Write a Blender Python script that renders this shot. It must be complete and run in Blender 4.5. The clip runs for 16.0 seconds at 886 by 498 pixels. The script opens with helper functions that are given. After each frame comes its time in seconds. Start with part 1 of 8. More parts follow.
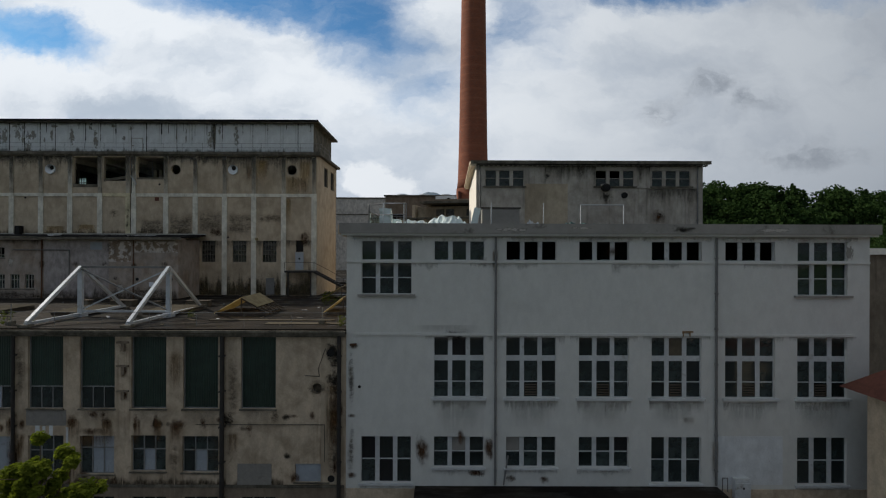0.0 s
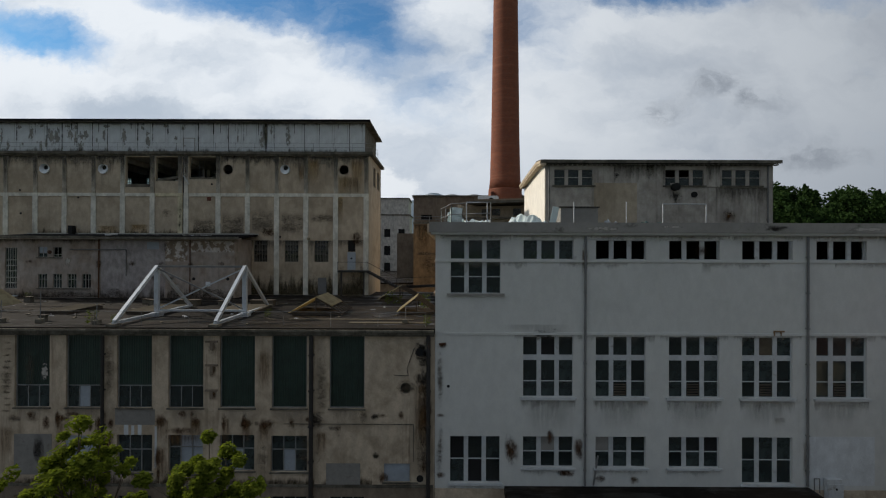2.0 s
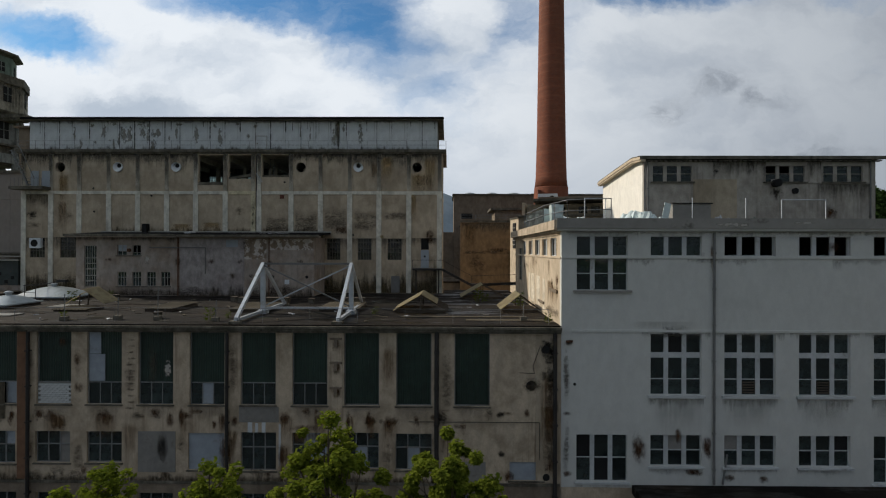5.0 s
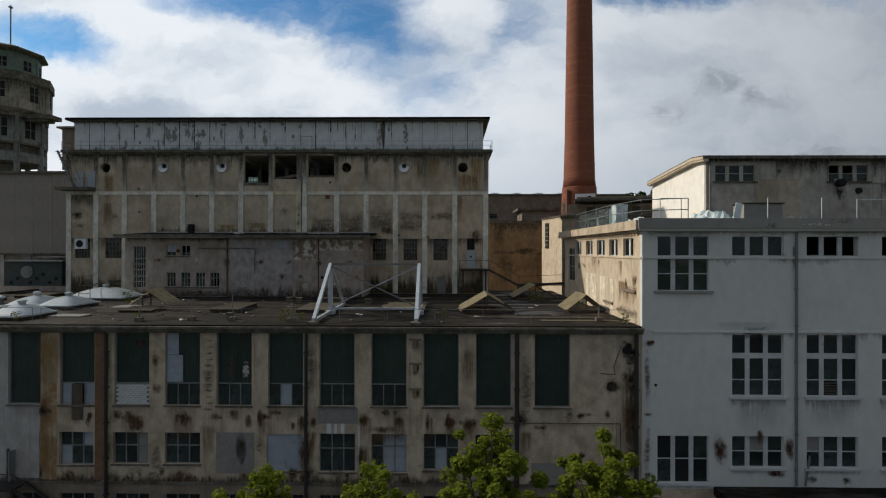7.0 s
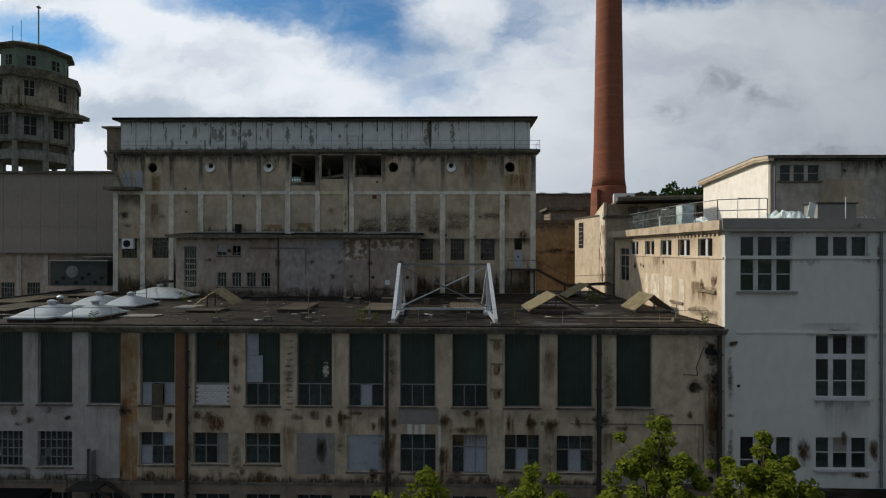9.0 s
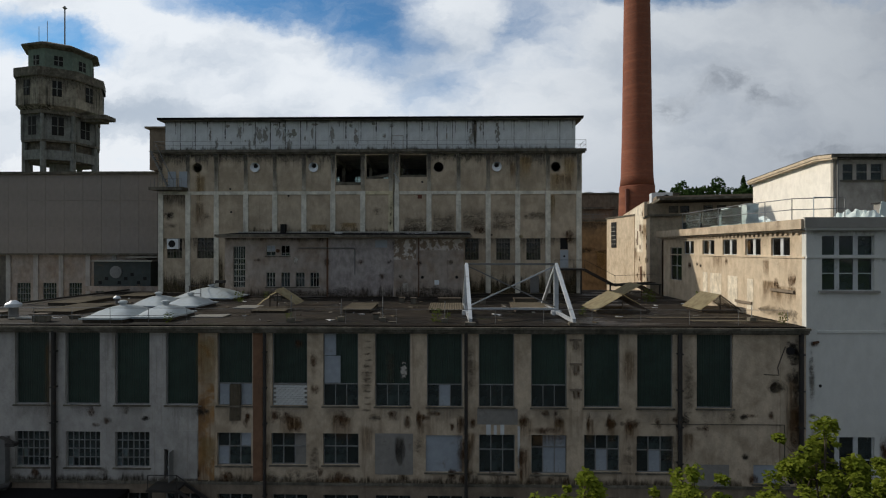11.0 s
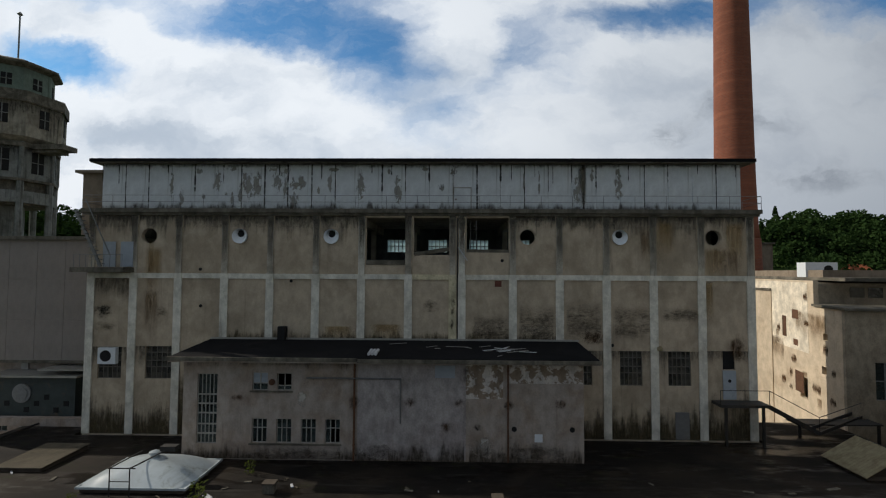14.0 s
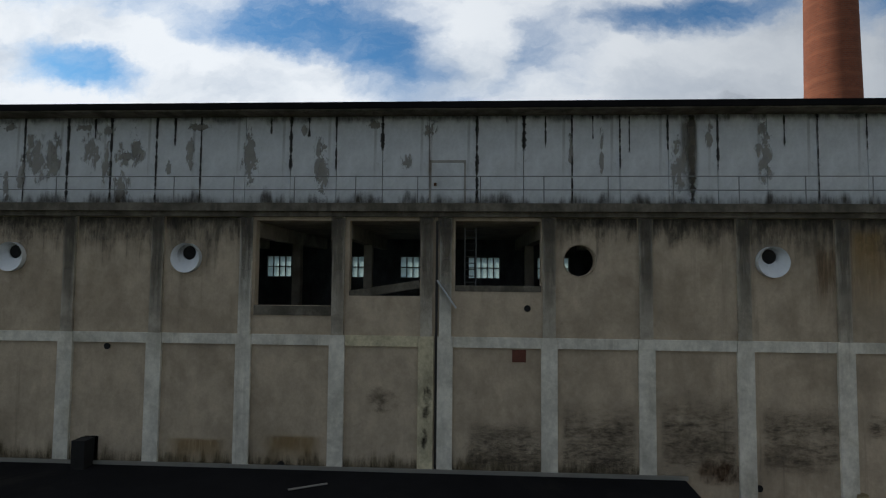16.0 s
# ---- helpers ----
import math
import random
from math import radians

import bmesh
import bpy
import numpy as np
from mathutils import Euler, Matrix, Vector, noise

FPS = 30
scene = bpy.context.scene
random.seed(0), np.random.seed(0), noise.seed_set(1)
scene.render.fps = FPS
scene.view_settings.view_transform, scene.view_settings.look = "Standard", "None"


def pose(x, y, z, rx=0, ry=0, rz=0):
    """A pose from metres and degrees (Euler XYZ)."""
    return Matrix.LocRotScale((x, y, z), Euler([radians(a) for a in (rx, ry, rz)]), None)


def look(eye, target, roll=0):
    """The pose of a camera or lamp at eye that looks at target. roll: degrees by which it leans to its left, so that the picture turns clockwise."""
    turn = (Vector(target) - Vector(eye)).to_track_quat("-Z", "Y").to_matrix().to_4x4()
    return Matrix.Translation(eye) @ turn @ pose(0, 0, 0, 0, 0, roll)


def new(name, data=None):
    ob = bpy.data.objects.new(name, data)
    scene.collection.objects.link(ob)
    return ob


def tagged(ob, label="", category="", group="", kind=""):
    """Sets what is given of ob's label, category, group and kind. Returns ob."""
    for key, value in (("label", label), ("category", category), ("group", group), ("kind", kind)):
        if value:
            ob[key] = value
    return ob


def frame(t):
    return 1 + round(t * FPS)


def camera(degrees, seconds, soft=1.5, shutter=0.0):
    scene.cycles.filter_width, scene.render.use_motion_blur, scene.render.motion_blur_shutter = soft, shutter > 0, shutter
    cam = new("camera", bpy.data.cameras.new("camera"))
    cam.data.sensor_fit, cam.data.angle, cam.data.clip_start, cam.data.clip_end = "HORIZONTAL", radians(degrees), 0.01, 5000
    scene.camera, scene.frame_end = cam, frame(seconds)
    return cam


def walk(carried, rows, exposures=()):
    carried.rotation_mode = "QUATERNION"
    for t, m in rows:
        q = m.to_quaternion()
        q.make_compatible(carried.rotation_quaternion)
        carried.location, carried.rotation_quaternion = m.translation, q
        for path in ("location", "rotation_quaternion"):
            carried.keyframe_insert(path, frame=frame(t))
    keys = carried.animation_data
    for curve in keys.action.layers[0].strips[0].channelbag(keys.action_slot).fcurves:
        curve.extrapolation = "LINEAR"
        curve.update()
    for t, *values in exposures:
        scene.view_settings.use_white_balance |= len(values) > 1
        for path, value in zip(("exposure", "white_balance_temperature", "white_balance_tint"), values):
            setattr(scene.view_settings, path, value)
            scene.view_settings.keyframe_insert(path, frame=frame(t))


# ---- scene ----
cam = camera(84.7, 16.0, soft=1.15)
PATH = [
    (0, (0.196, 0.198, 20.342), (0.199, 2.198, 20.344), 0.2),
    (0.5, (-1.283, 0.22, 20.189), (-1.283, 2.22, 20.198), 0.2),
    (1, (-2.773, 0.242, 20.257), (-2.775, 2.242, 20.262), 0.2),
    (1.5, (-4.196, 0.267, 20.231), (-4.202, 2.267, 20.237), 0.2),
    (2, (-5.695, 0.305, 20.211), (-5.701, 2.305, 20.216), 0.2),
    (2.5, (-7.146, 0.345, 20.139), (-7.153, 2.345, 20.144), 0.2),
    (3, (-8.541, 0.379, 20.062), (-8.55, 2.379, 20.066), 0.2),
    (3.5, (-9.915, 0.444, 20.042), (-9.926, 2.444, 20.044), 0.2),
    (4, (-11.225, 0.49, 19.964), (-11.241, 2.49, 19.968), 0.2),
    (6.5, (-17.889, 0.63, 19.97), (-17.914, 2.63, 19.974), 0.1),
    (7, (-19.174, 0.642, 19.962), (-19.2, 2.642, 19.967), 0.1),
    (7.5, (-20.511, 0.648, 20.025), (-20.539, 2.648, 20.028), 0.2),
    (8, (-21.832, 0.693, 20.015), (-21.861, 2.693, 20.019), 0.2),
    (8.5, (-23.17, 0.669, 20.044), (-23.202, 2.669, 20.046), 0.1),
    (9, (-24.473, 0.667, 20.018), (-24.507, 2.666, 20.02), 0.1),
    (11.5, (-31.169, 0.689, 20.013), (-31.21, 2.689, 20.014), 0.0),
    (12, (-32.643, 0.658, 19.938), (-32.683, 2.658, 19.942), 0.1),
    (12.5, (-33.58, 0.803, 20.514), (-33.627, 2.802, 20.514), -0.0),
    (13, (-35.204, 2.773, 24.491), (-35.247, 4.773, 24.502), 0.1),
    (13.5, (-36.101, 10.256, 25.433), (-36.151, 12.255, 25.453), 0.2),
    (14, (-36.888, 21.289, 27.078), (-36.928, 23.286, 27.17), 0.3),
    (14.5, (-36.625, 31.428, 28.993), (-36.669, 33.426, 29.081), 0.3),
    (15, (-35.944, 32.753, 28.027), (-35.995, 34.75, 28.119), 0.3),
    (15.5, (-35.655, 35.969, 28.699), (-35.706, 37.966, 28.796), 0.5),
    (16, (-35.478, 39.627, 29.167), (-35.57, 41.623, 29.266), 0.5),
]
walk(cam, [(t, look(eye, target, roll)) for t, eye, target, roll in PATH], [(0.0, 0.0, 6230, 9), (12.5, 0.0, 6230, 9), (14.5, 0.05, 6230, 9), (16.0, 0.05, 6230, 9)])

# ---- world, sun ----
SUN_TO = Vector((-1.65, 0.54, 1.02)).normalized()      # towards the sun
sun_data = bpy.data.lights.new("sun", "SUN")
sun_data.energy, sun_data.angle, sun_data.color = 3.3, radians(0.6), (1.0, 0.885, 0.73)
sun = new("sun", sun_data)
sun.matrix_world = look((0, 0, 120), Vector((0, 0, 120)) - SUN_TO * 10)


class Nodes:
    """A small writer of node trees."""

    def __init__(self, tree):
        self.t = tree
        tree.nodes.clear()

    def add(self, kind, props=None, **ins):
        n = self.t.nodes.new(kind)
        for k, v in (props or {}).items():
            if k == "operation": n.operation = v
            elif k == "blend_type": n.blend_type = v
            elif k == "data_type": n.data_type = v
            elif k == "interpolation_type": n.interpolation_type = v
            elif k == "sky_type": n.sky_type = v
            elif k == "noise_dimensions": n.noise_dimensions = v
            elif k == "feature": n.feature = v
        for k, v in ins.items():
            self.put(n, int(k[1:]) if k[0] == "i" and k[1:].isdigit() else k.replace("_", " "), v)
        return n

    def put(self, n, key, v):
        sock = n.inputs[key]
        if isinstance(v, bpy.types.NodeSocket):
            self.t.links.new(v, sock)
        elif isinstance(v, bpy.types.Node):
            self.t.links.new(v.outputs[0], sock)
        else:
            sock.default_value = v

    def math(self, op, a, b=0.0, clamp=False):
        n = self.add("ShaderNodeMath", {"operation": op}, i0=a, i1=b)
        n.use_clamp = clamp
        return n.outputs[0]

    def vec(self, op, a, b=(0, 0, 0)):
        n = self.add("ShaderNodeVectorMath", {"operation": op}, i0=a, i1=b)
        return n.outputs["Value"] if op in ("LENGTH", "DOT_PRODUCT") else n.outputs[0]

    def mix(self, f, a, b, mode="MIX"):
        n = self.t.nodes.new("ShaderNodeMix")
        n.data_type, n.blend_type = "RGBA", mode
        self.put(n, 0, f), self.put(n, 6, a), self.put(n, 7, b)
        return n.outputs[2]

    def noise(self, vec, scale, detail=5.0, rough=0.55, warp=0.0):
        n = self.add("ShaderNodeTexNoise", None, Vector=vec, Scale=scale, Detail=detail, Roughness=rough, Distortion=warp)
        return n.outputs["Fac"]

    def step(self, v, lo, hi, a=0.0, b=1.0):
        n = self.add("ShaderNodeMapRange", {"interpolation_type": "SMOOTHSTEP"}, i0=v, i1=lo, i2=hi, i3=a, i4=b)
        return n.outputs[0]

    def scaled(self, vec, s, shift=(0, 0, 0)):
        return self.add("ShaderNodeMapping", None, Vector=vec, Location=shift, Scale=s).outputs[0]


def rgb(r, g, b):
    return (r, g, b, 1.0)


world = bpy.data.worlds.new("sky")
scene.world = world
world.use_nodes = True
w = Nodes(world.node_tree)
way = w.add("ShaderNodeTexCoord").outputs["Generated"]
sky = w.add("ShaderNodeTexSky", {"sky_type": "NISHITA"})
sky.sun_disc = False
sky.sun_elevation = math.asin(SUN_TO.z)
sky.sun_rotation = math.atan2(SUN_TO.x, SUN_TO.y)
sky.air_density, sky.dust_density = 1.0, 0.6
blue = w.mix(1.0, sky.outputs[0], rgb(0.052, 0.094, 0.120), "MULTIPLY")
axes = w.add("ShaderNodeSeparateXYZ", None, Vector=way)
ahead = w.math("MAXIMUM", w.math("ABSOLUTE", axes.outputs[1]), 0.12)
dome = w.add("ShaderNodeCombineXYZ", None, X=w.math("DIVIDE", axes.outputs[0], ahead), Y=w.math("DIVIDE", axes.outputs[2], ahead), Z=axes.outputs[1]).outputs[0]


def stirred(scale, amount, shift=(0, 0, 0)):
    """The sky's plane, pushed about by noise."""
    c = w.add("ShaderNodeTexNoise", None, Vector=w.scaled(dome, (1, 1.3, 1), shift), Scale=scale, Detail=8.0, Roughness=0.62).outputs["Color"]
    return w.vec("MULTIPLY", w.vec("SUBTRACT", c, (0.5, 0.5, 0.5)), (amount, amount * 0.75, 0))


bent = w.vec("ADD", dome, w.vec("ADD", stirred(4.0, 0.20), stirred(14.0, 0.06, (5, 2, 1))))


def patch(cx, cz, sx, sz, turn=0.0, soft=0.05):
    """A soft oval round a spot of the sky's plane."""
    m = w.add("ShaderNodeMapping", None, Vector=w.vec("MULTIPLY", w.vec("SUBTRACT", bent, (cx, cz, 0)), (1, 1, 0)), Rotation=(0, 0, -turn)).outputs[0]
    return w.step(w.vec("LENGTH", w.vec("MULTIPLY", m, (1 / sx, 1 / sz, 0))), 1.35, soft)


def most(items):
    v = items[0]
    for q in items[1:]:
        v = w.math("MAXIMUM", v, q)
    return v


clear = most([patch(-0.33, 0.525, 0.40, 0.13, -0.10), patch(-0.19, 0.465, 0.20, 0.12, -0.35), patch(-0.86, 0.45, 0.20, 0.075, -0.3), w.math("MULTIPLY", patch(0.50, 0.54, 0.34, 0.06, 0.1), 0.85), w.math("MULTIPLY", patch(0.95, 0.56, 0.40, 0.08), 0.85),
              patch(-0.5, 0.74, 1.0, 0.20), patch(0.5, 1.1, 0.6, 0.25), patch(-1.0, 1.0, 0.5, 0.3), w.math("MULTIPLY", patch(0.12, 0.46, 0.26, 0.16), 0.55), w.math("MULTIPLY", patch(-0.02, 0.36, 0.14, 0.12), 0.42)])
banks = most([patch(-0.66, 0.475, 0.24, 0.045, -0.42), patch(0.02, 0.50, 0.08, 0.09, 0.3), patch(-0.46, 0.395, 0.13, 0.06, 0.5), patch(-0.345, 0.405, 0.05, 0.075, 0.2)])
fleece = w.noise(w.scaled(bent, (1, 1.8, 1)), 5.0, 9.0, 0.60)
sheer = w.math("SUBTRACT", w.math("ADD", clear, w.math("MULTIPLY", w.math("SUBTRACT", 0.50, fleece), 1.1)), w.math("MULTIPLY", banks, 0.55))
cover = w.step(sheer, 0.98, 0.10)
veil = w.step(w.noise(w.scaled(bent, (0.8, 2.2, 1), (2, 7, 0)), 5.0, 9.0, 0.66), 0.42, 0.75, 0.0, 0.30)
cover = w.math("MAXIMUM", cover, veil)
lit = w.vec("DOT_PRODUCT", way, tuple(Vector((-0.62, 0.75, 0.22)).normalized()))
billow = w.noise(w.scaled(bent, (1, 1.9, 1), (3, 1, 0)), 3.0, 9.0, 0.56)
wisps = w.noise(w.scaled(bent, (1, 1.5, 1), (7, 4, 2)), 9.0, 8.0, 0.62)
body = w.step(billow, 0.26, 0.60)
near_sun = w.step(lit, 0.0, 1.05)
grey = w.mix(near_sun, rgb(0.40, 0.425, 0.465), rgb(0.62, 0.69, 0.78))
white = w.mix(near_sun, rgb(0.51, 0.54, 0.575), rgb(1.02, 1.04, 1.06))
cloud = w.mix(body, grey, white)
low_air = w.step(axes.outputs[2], 0.28, 0.05, 0.0, 0.5)
cloud = w.mix(low_air, cloud, w.mix(near_sun, rgb(0.32, 0.35, 0.40), rgb(0.50, 0.57, 0.67)))
shelf = most([patch(-0.66, 0.275, 0.45, 0.06), patch(-1.0, 0.13, 0.3, 0.07)])
cloud = w.mix(w.math("MULTIPLY", shelf, w.step(billow, 0.62, 0.40, 0.15, 0.75)), cloud, rgb(0.50, 0.57, 0.66))
heaps = w.math("ADD", most([patch(-0.70, 0.165, 0.42, 0.085), patch(-0.12, 0.15, 0.13, 0.07)]), w.math("MULTIPLY", w.math("SUBTRACT", w.noise(w.scaled(bent, (1, 1.2, 1), (1, 9, 4)), 6.0, 8.0, 0.58), 0.5), 1.6))
cloud = w.mix(w.step(heaps, 0.42, 0.72, 0.0, 0.9), cloud, w.mix(near_sun, rgb(0.50, 0.53, 0.56), rgb(1.04, 1.05, 1.06)))
scud = most([patch(0.545, 0.335, 0.075, 0.035, 0.2), patch(0.63, 0.30, 0.07, 0.025), patch(0.45, 0.285, 0.05, 0.03), patch(0.76, 0.205, 0.13, 0.035)])
cloud = w.mix(w.math("MULTIPLY", scud, w.step(wisps, 0.36, 0.60, 0.0, 0.8)), cloud, rgb(0.27, 0.295, 0.335))
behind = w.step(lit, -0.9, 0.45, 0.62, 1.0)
out = w.mix(cover, blue, cloud)
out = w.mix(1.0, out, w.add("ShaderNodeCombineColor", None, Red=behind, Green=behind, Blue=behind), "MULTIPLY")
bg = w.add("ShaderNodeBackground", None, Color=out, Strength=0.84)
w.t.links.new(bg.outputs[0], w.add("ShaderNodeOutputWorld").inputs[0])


# ---- materials ----
def material(name):
    m = bpy.data.materials.new(name)
    m.use_nodes = True
    n = Nodes(m.node_tree)
    return m, n


def finish(m, n, col, rough=0.85, metal=0.0, bump=None, strength=0.3, dist=0.02, spec=0.3):
    p = n.add("ShaderNodeBsdfPrincipled", None, Base_Color=col, Roughness=rough, Metallic=metal)
    p.inputs["Specular IOR Level"].default_value = spec
    if bump is not None:
        b = n.add("ShaderNodeBump", None, Strength=strength, Distance=dist, Height=bump)
        n.t.links.new(b.outputs[0], p.inputs["Normal"])
    n.t.links.new(p.outputs[0], n.add("ShaderNodeOutputMaterial").inputs[0])
    return m


def plaster(name, base, dirt, damp, dirt_at=(0.48, 0.68), streak_at=(0.56, 0.75), streak=0.6, grain=0.25, scale=0.32, rough=0.9, spots=0.0):
    """Old render or paint: clouds of dirt, runs down the wall, fine grain."""
    m, n = material(name)
    c = n.add("ShaderNodeTexCoord").outputs["Object"]
    big = n.noise(c, scale, 7.0, 0.62, 0.4)
    runs = n.noise(n.scaled(c, (2.6, 2.6, 0.10)), 1.0, 6.0, 0.65)
    patch = n.noise(c, scale * 0.4, 3.0)
    fine = n.noise(c, 9.0, 6.0, 0.7)
    col = n.mix(n.step(big, *dirt_at), rgb(*base), rgb(*dirt))
    run = n.math("MULTIPLY", n.step(runs, *streak_at), n.step(patch, 0.38, 0.62), True)
    col = n.mix(n.math("MULTIPLY", run, streak, True), col, rgb(*damp))
    if spots:
        col = n.mix(n.step(n.noise(c, 1.7, 8.0, 0.7, 1.0), 0.62, 0.68, 0.0, spots), col, rgb(*damp))
    mid = n.noise(n.scaled(c, (1.0, 1.0, 0.6)), 1.9, 7.0, 0.62)
    g = n.math("MULTIPLY", n.step(fine, 0.25, 0.75, 1.0 - grain * 0.6, 1.0 + grain * 0.6), n.step(mid, 0.28, 0.72, 1.0 - grain, 1.0 + grain))
    col = n.mix(1.0, col, n.add("ShaderNodeCombineColor", None, Red=g, Green=g, Blue=g), "MULTIPLY")
    return finish(m, n, col, rough, bump=n.math("ADD", fine, n.math("MULTIPLY", big, 2.0)), strength=0.35, dist=0.02, spec=0.2)


def plain(name, base, rough=0.6, metal=0.0, vary=0.2, scale=4.0, spec=0.35, dirt=None, dirt_at=(0.55, 0.72)):
    m, n = material(name)
    c = n.add("ShaderNodeTexCoord").outputs["Object"]
    a, b = n.noise(c, scale, 6.0, 0.65), n.noise(c, scale * 0.15, 4.0)
    rnd = n.add("ShaderNodeObjectInfo").outputs["Random"]
    g = n.math("ADD", n.step(n.math("ADD", n.math("MULTIPLY", a, 0.5), n.math("MULTIPLY", b, 0.5)), 0.3, 0.7, 1 - vary, 1 + vary), n.math("MULTIPLY", n.math("SUBTRACT", rnd, 0.5), vary * 0.5))
    col = n.mix(1.0, rgb(*base), n.add("ShaderNodeCombineColor", None, Red=g, Green=g, Blue=g), "MULTIPLY")
    if dirt:
        col = n.mix(n.step(n.noise(c, scale * 0.5, 7.0, 0.7, 0.6), *dirt_at), col, rgb(*dirt))
    return finish(m, n, col, rough, metal, a, 0.2, 0.01, spec)


def glass(name, tint, gloss=0.10, dirt=0.35, dirt_col=(0.10, 0.11, 0.10)):
    """A thin dusty pane: mirror-like sheen, tinted see-through, grime."""
    m, n = material(name)
    c = n.add("ShaderNodeTexCoord").outputs["Object"]
    rnd = n.add("ShaderNodeObjectInfo").outputs["Random"]
    clear_ = n.add("ShaderNodeBsdfTransparent", None, Color=rgb(*tint))
    sheen = n.add("ShaderNodeBsdfGlossy", None, Color=rgb(0.9, 0.95, 0.95), Roughness=0.06)
    f = n.add("ShaderNodeFresnel", None, IOR=1.45).outputs[0]
    a = n.add("ShaderNodeMixShader", None, i0=n.math("ADD", f, gloss, True), i1=clear_, i2=sheen)
    dust = n.add("ShaderNodeBsdfDiffuse", None, Color=rgb(*dirt_col))
    amount = n.math("MULTIPLY", n.step(n.noise(c, 1.6, 6.0, 0.65), 0.25, 0.75, 0.3, 1.0), n.math("MULTIPLY", n.math("ADD", rnd, 0.5), dirt), True)
    b = n.add("ShaderNodeMixShader", None, i0=amount, i1=a, i2=dust)
    n.t.links.new(b.outputs[0], n.add("ShaderNodeOutputMaterial").inputs[0])
    return m


def frosted(name):
    """Milky wired glass that passes the daylight on, scattered."""
    m, n = material(name)
    c = n.add("ShaderNodeTexCoord").outputs["Object"]
    v = n.step(n.noise(c, 1.2, 5.0), 0.3, 0.7, 0.75, 0.95)
    t = n.add("ShaderNodeBsdfTranslucent", None, Color=n.add("ShaderNodeCombineColor", None, Red=n.math("MULTIPLY", v, 0.86), Green=v, Blue=v))
    d = n.add("ShaderNodeBsdfDiffuse", None, Color=rgb(0.35, 0.38, 0.38))
    s = n.add("ShaderNodeMixShader", None, i0=0.2, i1=t, i2=d)
    n.t.links.new(s.outputs[0], n.add("ShaderNodeOutputMaterial").inputs[0])
    return m


def milky(name):
    """Yellowed fibreglass sheet: dull, and letting some sun through."""
    m, n = material(name)
    c = n.add("ShaderNodeTexCoord").outputs["Object"]
    col = n.mix(n.step(n.noise(c, 1.8, 6.0, 0.65), 0.35, 0.72), rgb(0.42, 0.375, 0.25), rgb(0.27, 0.23, 0.15))
    col = n.mix(n.step(n.noise(c, 6.0, 6.0, 0.7), 0.6, 0.75, 0.0, 0.6), col, rgb(0.13, 0.11, 0.075))
    d = n.add("ShaderNodeBsdfDiffuse", None, Color=col)
    t = n.add("ShaderNodeBsdfTranslucent", None, Color=n.mix(1.0, col, rgb(1.25, 1.15, 0.9), "MULTIPLY"))
    s = n.add("ShaderNodeMixShader", None, i0=0.48, i1=d, i2=t)
    n.t.links.new(s.outputs[0], n.add("ShaderNodeOutputMaterial").inputs[0])
    return m


